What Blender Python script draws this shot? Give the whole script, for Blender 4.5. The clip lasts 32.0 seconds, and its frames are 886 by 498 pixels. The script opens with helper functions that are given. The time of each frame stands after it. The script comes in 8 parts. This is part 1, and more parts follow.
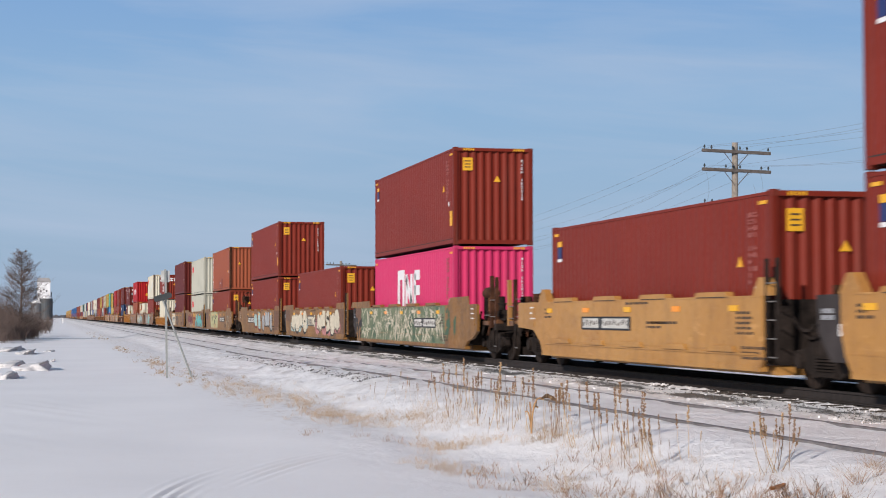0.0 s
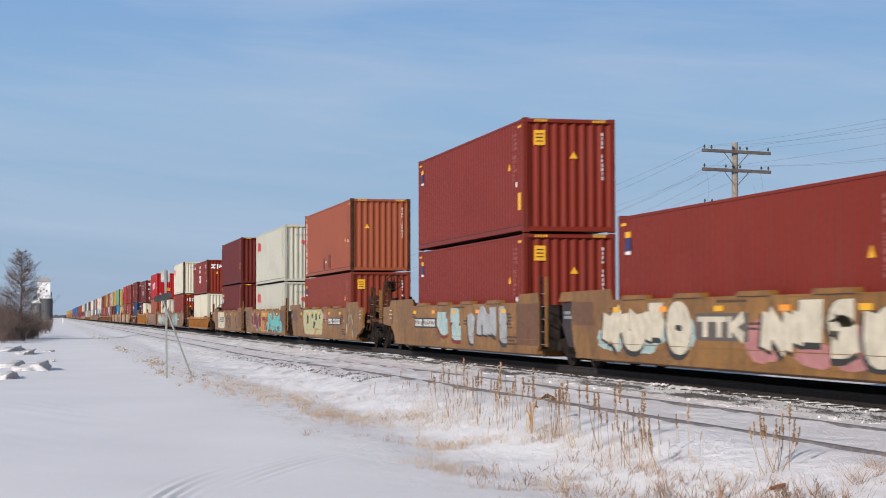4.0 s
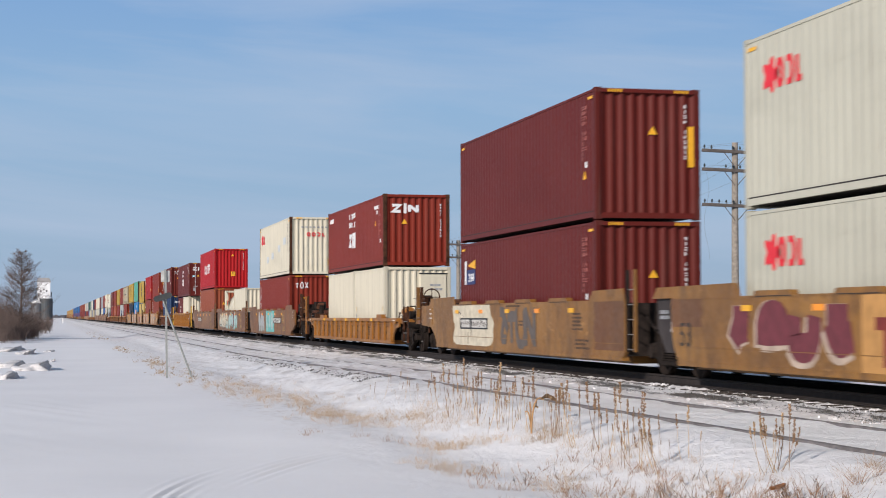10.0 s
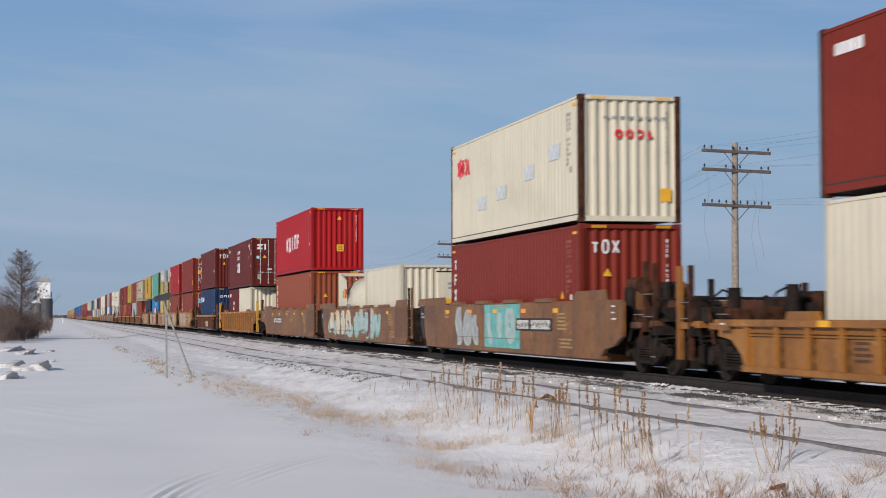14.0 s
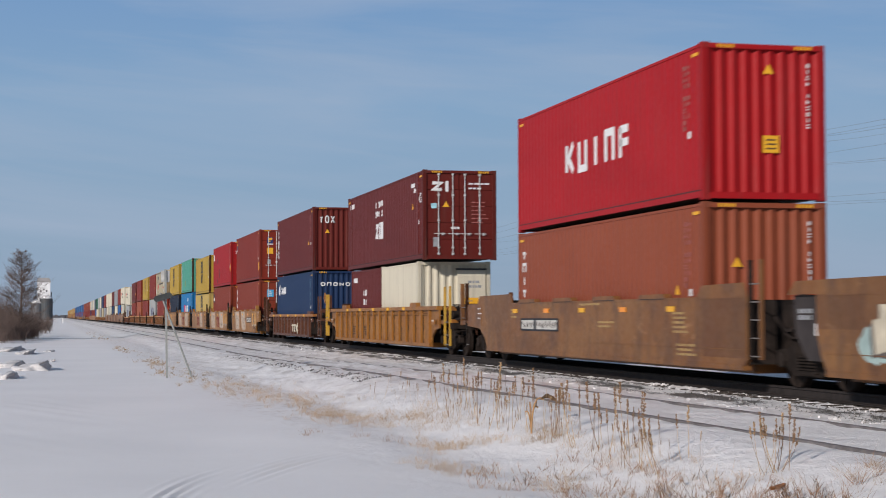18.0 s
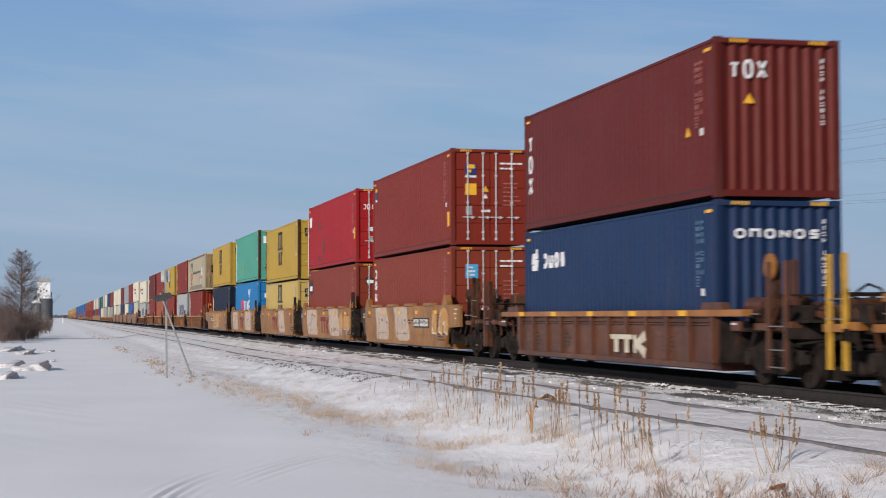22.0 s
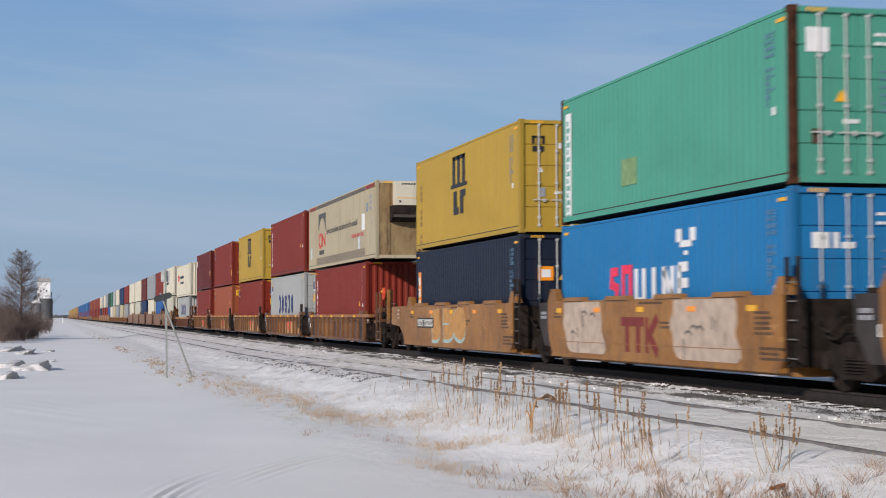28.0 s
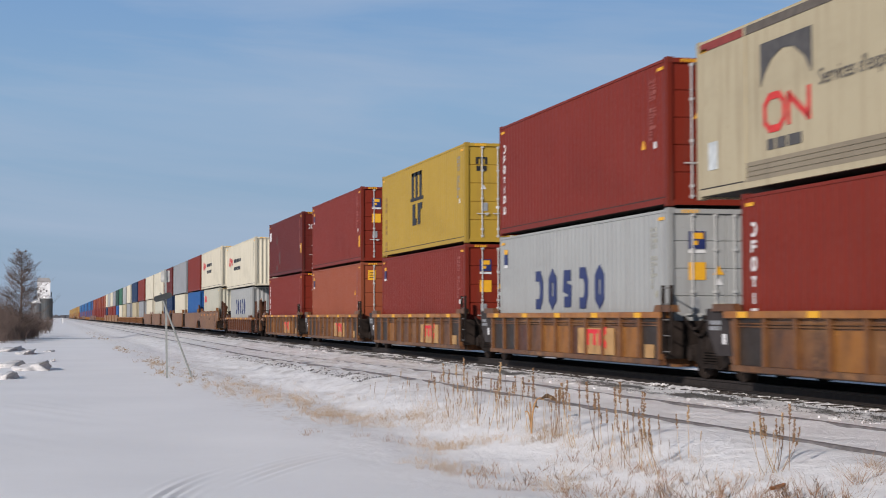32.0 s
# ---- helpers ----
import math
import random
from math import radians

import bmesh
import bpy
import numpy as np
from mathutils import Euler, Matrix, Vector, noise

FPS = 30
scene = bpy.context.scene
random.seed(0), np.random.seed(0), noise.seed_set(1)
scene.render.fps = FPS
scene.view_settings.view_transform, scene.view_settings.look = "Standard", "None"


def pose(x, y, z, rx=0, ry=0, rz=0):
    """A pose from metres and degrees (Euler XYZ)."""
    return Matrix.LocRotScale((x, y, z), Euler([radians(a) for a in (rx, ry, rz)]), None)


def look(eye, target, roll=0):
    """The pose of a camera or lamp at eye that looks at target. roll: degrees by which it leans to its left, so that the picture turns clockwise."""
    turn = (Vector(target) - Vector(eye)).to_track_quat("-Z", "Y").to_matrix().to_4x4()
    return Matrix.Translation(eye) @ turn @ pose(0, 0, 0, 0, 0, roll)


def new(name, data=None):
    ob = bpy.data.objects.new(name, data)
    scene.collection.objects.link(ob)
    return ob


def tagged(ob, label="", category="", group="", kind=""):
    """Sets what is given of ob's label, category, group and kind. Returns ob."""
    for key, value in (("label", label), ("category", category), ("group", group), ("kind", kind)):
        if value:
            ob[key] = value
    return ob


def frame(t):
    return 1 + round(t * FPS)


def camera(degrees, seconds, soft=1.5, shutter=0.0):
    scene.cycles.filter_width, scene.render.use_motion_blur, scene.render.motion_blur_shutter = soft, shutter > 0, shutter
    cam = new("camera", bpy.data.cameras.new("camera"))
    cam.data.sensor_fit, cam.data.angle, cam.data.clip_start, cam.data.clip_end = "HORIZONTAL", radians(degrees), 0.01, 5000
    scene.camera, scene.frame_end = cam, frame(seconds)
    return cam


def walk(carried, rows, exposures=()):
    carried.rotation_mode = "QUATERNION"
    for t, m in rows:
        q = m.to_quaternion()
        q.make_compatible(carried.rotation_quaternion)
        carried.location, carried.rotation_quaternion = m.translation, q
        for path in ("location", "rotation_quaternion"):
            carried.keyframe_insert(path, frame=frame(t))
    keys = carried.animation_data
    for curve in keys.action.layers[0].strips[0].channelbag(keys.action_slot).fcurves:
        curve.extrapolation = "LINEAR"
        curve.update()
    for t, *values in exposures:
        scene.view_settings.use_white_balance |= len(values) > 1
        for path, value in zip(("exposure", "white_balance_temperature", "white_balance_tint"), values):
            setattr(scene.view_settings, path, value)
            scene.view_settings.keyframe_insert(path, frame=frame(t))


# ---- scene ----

# x: metres to the right of the lens, across the tracks; y: along the tracks, away from the lens; z: 0 at the main line's rail top.
CAM_H, YAW, PITCH, ROLL, FOV = 1.18, 13.343, 2.342, -0.123, 30.267
cam = camera(FOV, 32.0, soft=1.0, shutter=0.5)
EYE = Vector((0, 0, CAM_H))
AIM = EYE + 100 * Vector((math.sin(radians(YAW)) * math.cos(radians(PITCH)), math.cos(radians(YAW)) * math.cos(radians(PITCH)), math.sin(radians(PITCH))))
walk(cam, [(0.0, look(EYE, AIM, ROLL)), (32.0, look(EYE, AIM, ROLL))], [(0.0, -0.08), (7.0, -0.05), (11.0, -0.1), (13.0, -0.2), (14.0, -0.3), (17.0, -0.38), (18.0, -0.36), (20.0, -0.26), (25.0, -0.22), (32.0, -0.25)])

# ---- light ----
SUN_EL = radians(22.3)
SUN_WAY = Vector((0.74 * math.cos(SUN_EL), 0.6726 * math.cos(SUN_EL), -math.sin(SUN_EL)))  # the way the sunlight travels
sun = new("sun", bpy.data.lights.new("sun", "SUN"))
sun.data.energy, sun.data.angle, sun.data.color = 4.85, radians(0.55), (1.0, 0.91, 0.86)
sun.rotation_euler = SUN_WAY.to_track_quat("-Z", "Y").to_euler()
sun.location = (-40, -40, 60)

world = bpy.data.worlds.new("sky")
scene.world = world
world.use_nodes = True


def sky():
    """A clear winter sky: hazy blue low down, streaked with thin cirrus."""
    nt = world.node_tree
    nt.nodes.clear()
    out, bg = nt.nodes.new("ShaderNodeOutputWorld"), nt.nodes.new("ShaderNodeBackground")
    tex = nt.nodes.new("ShaderNodeTexSky")
    tex.sky_type, tex.sun_disc, tex.sun_elevation = "NISHITA", False, SUN_EL
    tex.sun_rotation = math.atan2(-SUN_WAY.x, -SUN_WAY.y)
    tex.air_density, tex.dust_density, tex.ozone_density = 1.0, 0.3, 2.0
    co, sep = nt.nodes.new("ShaderNodeTexCoord"), nt.nodes.new("ShaderNodeSeparateXYZ")
    nt.links.new(co.outputs["Generated"], sep.inputs[0])
    low = nt.nodes.new("ShaderNodeValToRGB")
    for pos, col in ((0.0, (0.355, 0.455, 0.595)), (0.06, (0.345, 0.495, 0.675)), (0.13, (0.30, 0.48, 0.715)), (0.21, (0.215, 0.395, 0.70))):
        e = low.color_ramp.elements.new(pos) if pos else low.color_ramp.elements[0]
        e.position, e.color = pos, (*col, 1)
    low.color_ramp.elements.remove(low.color_ramp.elements[-1])
    nt.links.new(sep.outputs["Z"], low.inputs["Fac"])
    gain = nt.nodes.new("ShaderNodeVectorMath")
    gain.operation, gain.inputs[1].default_value = "SCALE", (10, 10, 10)
    gain.inputs["Scale"].default_value = 10.0
    nt.links.new(low.outputs["Color"], gain.inputs[0])
    up = nt.nodes.new("ShaderNodeMapRange")
    up.inputs["From Min"].default_value, up.inputs["From Max"].default_value = 0.21, 0.55
    nt.links.new(sep.outputs["Z"], up.inputs["Value"])
    base = nt.nodes.new("ShaderNodeMix")
    base.data_type = "RGBA"
    nt.links.new(up.outputs["Result"], base.inputs["Factor"])
    nt.links.new(gain.outputs["Vector"], base.inputs["A"])
    high = nt.nodes.new("ShaderNodeVectorMath")     # a deep, dark winter blue overhead
    high.operation = "SCALE"
    high.inputs["Scale"].default_value = 0.6
    nt.links.new(tex.outputs["Color"], high.inputs[0])
    nt.links.new(high.outputs["Vector"], base.inputs["B"])
    last = base.outputs["Result"]
    for scale, turn, detail, lo, hi, most, col in (((2.2, 2.2, 17.0), (1.4, -2.6), 7, 0.43, 0.74, 0.55, (4.7, 5.7, 7.45)), ((4.0, 4.0, 40.0), (0.6, -3.2), 5, 0.50, 0.80, 0.22, (5.0, 5.8, 7.3))):
        mp = nt.nodes.new("ShaderNodeMapping")
        mp.inputs["Scale"].default_value = scale
        mp.inputs["Rotation"].default_value = (radians(turn[0]), radians(turn[1]), 0)
        n1 = nt.nodes.new("ShaderNodeTexNoise")
        n1.inputs["Scale"].default_value, n1.inputs["Detail"].default_value, n1.inputs["Roughness"].default_value = 1.5, detail, 0.55
        n1.inputs["Distortion"].default_value = 0.5
        ramp = nt.nodes.new("ShaderNodeMapRange")
        ramp.inputs["From Min"].default_value, ramp.inputs["From Max"].default_value, ramp.inputs["To Max"].default_value = lo, hi, most
        mix = nt.nodes.new("ShaderNodeMix")
        mix.data_type = "RGBA"
        mix.inputs["B"].default_value = (*col, 1)
        tilt = nt.nodes.new("ShaderNodeMapping")      # the streaks fall gently to the east
        tilt.inputs["Rotation"].default_value = (0, radians(-4.0), 0)
        nt.links.new(co.outputs["Generated"], tilt.inputs["Vector"])
        nt.links.new(tilt.outputs["Vector"], mp.inputs["Vector"])
        nt.links.new(mp.outputs["Vector"], n1.inputs["Vector"])
        nt.links.new(n1.outputs["Fac"], ramp.inputs["Value"])
        nt.links.new(ramp.outputs["Result"], mix.inputs["Factor"])
        nt.links.new(last, mix.inputs["A"])
        last = mix.outputs["Result"]
    nt.links.new(last, bg.inputs["Color"])
    nt.links.new(bg.outputs["Background"], out.inputs["Surface"])
    bg.inputs["Strength"].default_value = 0.1


sky()

# ---- materials ----
XC = 12.66              # the main line's centre
MATS = {}


def nodes_of(name, rough=0.6, metal=0.0, spec=0.4):
    m = bpy.data.materials.new(name)
    m.use_nodes = True
    nt = m.node_tree
    b = nt.nodes["Principled BSDF"]
    b.inputs["Roughness"].default_value, b.inputs["Metallic"].default_value = rough, metal
    b.inputs["Specular IOR Level"].default_value = spec
    return m, nt, b


def put(nt, kind, **values):
    n = nt.nodes.new(kind)
    for k, v in values.items():
        n.inputs[k.replace("_", " ")].default_value = v
    return n


def noise_of(nt, scale, detail=4, rough=0.55, stretch=None, space="Object"):
    co = put(nt, "ShaderNodeTexCoord")
    n = put(nt, "ShaderNodeTexNoise", Scale=scale, Detail=detail, Roughness=rough)
    if stretch:
        mp = put(nt, "ShaderNodeMapping", Scale=stretch)
        nt.links.new(co.outputs[space], mp.inputs["Vector"])
        nt.links.new(mp.outputs["Vector"], n.inputs["Vector"])
    else:
        nt.links.new(co.outputs[space], n.inputs["Vector"])
    return n.outputs["Fac"]


def ranged(nt, value, a, b, lo=0.0, hi=1.0):
    n = put(nt, "ShaderNodeMapRange")
    n.inputs["From Min"].default_value, n.inputs["From Max"].default_value = a, b
    n.inputs["To Min"].default_value, n.inputs["To Max"].default_value = lo, hi
    nt.links.new(value, n.inputs["Value"])
    return n.outputs["Result"]


def mixed(nt, fac, a, b, mode="MIX"):
    n = nt.nodes.new("ShaderNodeMix")
    n.data_type, n.blend_type = "RGBA", mode
    for sock, v in (("Factor", fac), ("A", a), ("B", b)):
        if isinstance(v, bpy.types.NodeSocket):
            nt.links.new(v, n.inputs[sock])
        else:
            n.inputs[sock].default_value = v if sock == "Factor" else (*v, 1)
    return n.outputs["Result"]


def bumped(nt, bsdf, height, strength=0.3, distance=0.02):
    n = put(nt, "ShaderNodeBump", Strength=strength, Distance=distance)
    nt.links.new(height, n.inputs["Height"])
    nt.links.new(n.outputs["Normal"], bsdf.inputs["Normal"])


def paint(name, rgb, wear=0.25, rust=0.15, rough=0.55, dirt=(0.10, 0.075, 0.06)):
    """Weathered enamel on steel: fading, vertical dirt streaks and rust specks."""
    if name in MATS:
        return MATS[name]
    m, nt, b = nodes_of(name, rough, 0, 0.16)
    fade = tuple(min(1, c * 1.12 + 0.003) for c in rgb)
    big = noise_of(nt, 0.55, 5)
    c = mixed(nt, ranged(nt, big, 0.35, 0.75, 0, 0.6), rgb, fade)
    inf = put(nt, "ShaderNodeObjectInfo")
    tint = mixed(nt, ranged(nt, inf.outputs["Random"], 0, 1, 0, 0.10), c, tuple(x * 0.6 for x in rgb))
    streak = noise_of(nt, 1.0, 6, 0.6, (5.0, 5.0, 0.35))
    c = mixed(nt, ranged(nt, streak, 0.52, 0.80, 0, wear), tint, dirt)
    scuff = noise_of(nt, 1.3, 8, 0.7, (1.0, 0.5, 1.4))
    c = mixed(nt, ranged(nt, scuff, 0.60, 0.74, 0, min(0.3, 0.9 * wear)), c, tuple(0.75 * x + 0.25 * y for x, y in zip(fade, (0.30, 0.22, 0.17))))
    grime = noise_of(nt, 0.8, 7, 0.62, (1.0, 0.35, 1.0))
    c = mixed(nt, ranged(nt, grime, 0.52, 0.72, 0, min(0.3, 1.2 * wear)), c, tuple(0.62 * x for x in rgb))
    run = noise_of(nt, 1.0, 5, 0.6, (9.0, 9.0, 0.8))
    c = mixed(nt, ranged(nt, run, 0.66, 0.76, 0, min(0.6, 2.0 * rust)), c, (0.13, 0.05, 0.022))
    speck = noise_of(nt, 9.0, 6, 0.7)
    c = mixed(nt, ranged(nt, speck, 0.64, 0.74, 0, 1.3 * rust), c, (0.14, 0.05, 0.023))
    nt.links.new(c, b.inputs["Base Color"])
    nt.links.new(ranged(nt, speck, 0.3, 0.8, rough - 0.08, rough + 0.2), b.inputs["Roughness"])
    bumped(nt, b, noise_of(nt, 3.0, 3), 0.12, 0.01)
    MATS[name] = m
    return m


def plain(name, rgb, rough=0.6, metal=0.0, var=0.25, scale=6.0, spec=0.4):
    if name in MATS:
        return MATS[name]
    m, nt, b = nodes_of(name, rough, metal, spec)
    n = noise_of(nt, scale, 5)
    c = mixed(nt, ranged(nt, n, 0.3, 0.7), tuple(x * (1 - var) for x in rgb), tuple(min(1, x * (1 + var)) for x in rgb))
    nt.links.new(c, b.inputs["Base Color"])
    MATS[name] = m
    return m


def ground_material():
    """Wind-packed snow, with bare crushed stone showing through beside the main line."""
    m, nt, b = nodes_of("snow_and_ballast", 0.55, 0, 0.3)
    co = put(nt, "ShaderNodeTexCoord")
    sep = put(nt, "ShaderNodeSeparateXYZ")
    nt.links.new(co.outputs["Object"], sep.inputs[0])
    x = sep.outputs["X"]
    patch = noise_of(nt, 0.8, 8, 0.65, (1.6, 0.5, 1))
    fine = noise_of(nt, 14.0, 4, 0.7)
    vor = put(nt, "ShaderNodeTexVoronoi", Scale=22.0)
    nt.links.new(co.outputs["Object"], vor.inputs["Vector"])
    stone = mixed(nt, vor.outputs["Distance"], (0.15, 0.145, 0.135), (0.03, 0.03, 0.028))
    stone = mixed(nt, ranged(nt, fine, 0.4, 0.7, 0, 0.5), stone, (0.24, 0.235, 0.22))
    snow = mixed(nt, ranged(nt, noise_of(nt, 0.25, 5), 0.35, 0.7), (0.84, 0.832, 0.825), (0.90, 0.89, 0.88))
    snow = mixed(nt, ranged(nt, noise_of(nt, 5.0, 6, 0.65), 0.50, 0.8, 0, 0.10), snow, (0.68, 0.665, 0.66))
    crust = noise_of(nt, 3.4, 8, 0.66, (1.0, 0.6, 1.0))
    grey = ranged(nt, x, 2.6, 6.4, 0.0, 0.34)
    snow = mixed(nt, grey, snow, (0.64, 0.625, 0.612))
    litter = noise_of(nt, 7.0, 8, 0.72, (1.0, 0.45, 1.0))
    on = ranged(nt, x, 3.0, 3.9, 0.0, 1.0)
    off = ranged(nt, x, 4.9, 5.6, 0.0, 1.0)
    band = put(nt, "ShaderNodeMath"); band.operation = "SUBTRACT"
    nt.links.new(on, band.inputs[0]); nt.links.new(off, band.inputs[1])
    away = ranged(nt, sep.outputs["Y"], 21.0, 32.0, 0.0, 1.0)
    m1 = put(nt, "ShaderNodeMath"); m1.operation = "MULTIPLY"
    nt.links.new(band.outputs[0], m1.inputs[0]); nt.links.new(ranged(nt, litter, 0.50, 0.62, 0.0, 0.55), m1.inputs[1])
    m2 = put(nt, "ShaderNodeMath"); m2.operation = "MULTIPLY"
    nt.links.new(m1.outputs[0], m2.inputs[0]); nt.links.new(away, m2.inputs[1])
    snow = mixed(nt, m2.outputs[0], snow, (0.40, 0.33, 0.26))
    trod = put(nt, "ShaderNodeMath"); trod.operation = "MULTIPLY"
    nt.links.new(ranged(nt, noise_of(nt, 2.6, 8, 0.7, (1.0, 0.35, 1.0)), 0.48, 0.62, 0.0, 0.62), trod.inputs[0]); nt.links.new(ranged(nt, x, 4.2, 6.4, 0.0, 1.0), trod.inputs[1])
    trod2 = put(nt, "ShaderNodeMath"); trod2.operation = "MULTIPLY"
    nt.links.new(trod.outputs[0], trod2.inputs[0]); nt.links.new(ranged(nt, sep.outputs["Y"], 18.0, 40.0, 0.12, 1.0), trod2.inputs[1])
    snow = mixed(nt, trod2.outputs[0], snow, (0.40, 0.36, 0.32))
    # how bare the stone is: wholly under the train, in patches on the shoulder
    bare = ranged(nt, x, 11.75, 11.95, 0.0, 1.0)
    far = ranged(nt, x, 14.2, 15.0, 0.0, 1.0)
    up = ranged(nt, x, 10.1, 10.6, 0.0, 0.47)
    down = ranged(nt, x, 11.05, 11.35, 0.0, 0.34)
    sh = put(nt, "ShaderNodeMath"); sh.operation = "SUBTRACT"
    nt.links.new(up, sh.inputs[0]); nt.links.new(down, sh.inputs[1])
    shoulder = sh.outputs[0]
    s1 = put(nt, "ShaderNodeMath"); s1.operation = "ADD"
    nt.links.new(bare, s1.inputs[0]); nt.links.new(shoulder, s1.inputs[1])
    s2 = put(nt, "ShaderNodeMath"); s2.operation = "SUBTRACT"
    nt.links.new(s1.outputs[0], s2.inputs[0]); nt.links.new(far, s2.inputs[1])
    s3 = put(nt, "ShaderNodeMath"); s3.operation = "ADD"
    nt.links.new(s2.outputs[0], s3.inputs[0]); nt.links.new(patch, s3.inputs[1])
    s4 = put(nt, "ShaderNodeMath"); s4.operation = "MULTIPLY_ADD"; s4.inputs[1].default_value = 0.55
    nt.links.new(fine, s4.inputs[0]); nt.links.new(s3.outputs[0], s4.inputs[2])
    mask = ranged(nt, s4.outputs[0], 1.19, 1.25)
    nt.links.new(mixed(nt, mask, snow, stone), b.inputs["Base Color"])
    hgt = mixed(nt, mask, (0.5, 0.5, 0.5), (0, 0, 0))
    rough_ = put(nt, "ShaderNodeMath"); rough_.operation = "MULTIPLY"      # smooth on the field, broken on the shoulder
    nt.links.new(ranged(nt, crust, 0.3, 0.7, 0, 0.9), rough_.inputs[0]); nt.links.new(ranged(nt, x, 3.2, 6.0, 0.10, 1.7), rough_.inputs[1])
    h2 = put(nt, "ShaderNodeMath"); h2.operation = "MULTIPLY_ADD"
    nt.links.new(vor.outputs["Distance"], h2.inputs[0]); nt.links.new(mask, h2.inputs[1]); nt.links.new(rough_.outputs[0], h2.inputs[2])
    bumped(nt, b, h2.outputs[0], 0.55, 0.035)
    return m


SNOW = ground_material()
STEEL_DARK = plain("dark_running_gear", (0.020, 0.015, 0.0125), 0.9, 0, 0.6, 4, 0.12)
FADED = plain("faded_marking", (0.31, 0.105, 0.09), 0.6, 0, 0.25, 9)
LIGHT_PRINT = plain("worn_grey_print", (0.35, 0.345, 0.29), 0.6, 0, 0.2, 9)
PALE_PRINT = plain("pale_blue_print", (0.10, 0.18, 0.27), 0.6, 0, 0.2, 9)
PRINT = plain("dark_print", (0.05, 0.032, 0.022), 0.7, 0, 0.3, 9)
GREY = plain("grey_marking", (0.25, 0.26, 0.27))
RUSTY = plain("rusted_steel", (0.050, 0.021, 0.011), 0.9, 0, 0.65, 5, 0.15)
WHEEL = plain("wheel_steel", (0.020, 0.014, 0.011), 0.85, 0, 0.5, 5, 0.15)
RAIL = plain("rail_steel", (0.022, 0.017, 0.015), 0.8, 0.0, 0.4)
TIE = plain("tarred_timber", (0.05, 0.04, 0.032), 0.85, 0, 0.35)
WHITE = plain("white_marking", (0.66, 0.66, 0.65), 0.6, 0, 0.06, 3)
BLACK = plain("black_marking", (0.015, 0.015, 0.017), 0.55, 0, 0.2)
YELLOW = plain("yellow_sticker", (0.70, 0.36, 0.02), 0.5, 0, 0.08)
ORANGE = plain("amber_reflector", (0.80, 0.27, 0.015), 0.35, 0, 0.08)
RED = plain("red_marking", (0.62, 0.02, 0.03), 0.5, 0, 0.08)
NAVY = plain("navy_marking", (0.016, 0.026, 0.105), 0.5, 0, 0.08)
BOARD = plain("dark_grey_board", (0.040, 0.034, 0.033), 0.8, 0, 0.3, 2, 0.2)
RUNG = plain("worn_grey_bar", (0.17, 0.16, 0.15), 0.6, 0.2, 0.3)
GALV = plain("galvanised_bar", (0.52, 0.52, 0.50), 0.5, 0.25, 0.12)
SAFETY = plain("safety_yellow", (0.46, 0.26, 0.03), 0.6, 0, 0.25, 5)
UNDER = plain("underside_and_dark_lines", (0.03, 0.025, 0.023), 0.8, 0, 0.3)

PAINTS = {
    "oxide": (0.1805, 0.0214, 0.0106), "maroon": (0.1064, 0.0140, 0.0098), "brick": (0.1947, 0.0335, 0.0161), "rust": (0.24, 0.06, 0.024),
    "magenta": (0.56, 0.033, 0.12), "grey_white": (0.46, 0.45, 0.365), "cream": (0.60, 0.555, 0.43), "red": (0.3420, 0.0084, 0.0110),
    "navy": (0.011, 0.029, 0.080), "dark_navy": (0.010, 0.015, 0.030), "scarlet": (0.2945, 0.0102, 0.0119), "yellow": (0.4, 0.26, 0.038),
    "pale_yellow": (0.46, 0.33, 0.1), "teal": (0.072, 0.29, 0.21), "sky": (0.014, 0.155, 0.36), "silver": (0.34, 0.35, 0.34),
    "worn_grey": (0.42, 0.365, 0.245), "blue": (0.018, 0.09, 0.27), "grey": (0.26, 0.27, 0.28), "green": (0.04, 0.13, 0.08), "dark_green": (0.022, 0.052, 0.04),
    "terracotta": (0.275, 0.07, 0.031), "sienna": (0.25, 0.062, 0.028),
}
PAINTS = {k: tuple(0.93 * v for v in c) for k, c in PAINTS.items()}


def box_paint(key):
    dirty = key in ("cream", "grey_white", "worn_grey", "silver", "grey")
    if key == "worn_grey":
        return paint("paint_" + key, PAINTS[key], 0.65, 0.55, 0.6, (0.16, 0.11, 0.06))
    return paint("paint_" + key, PAINTS[key], 0.30 if dirty else 0.22, 0.30 if dirty else 0.12, 0.5)


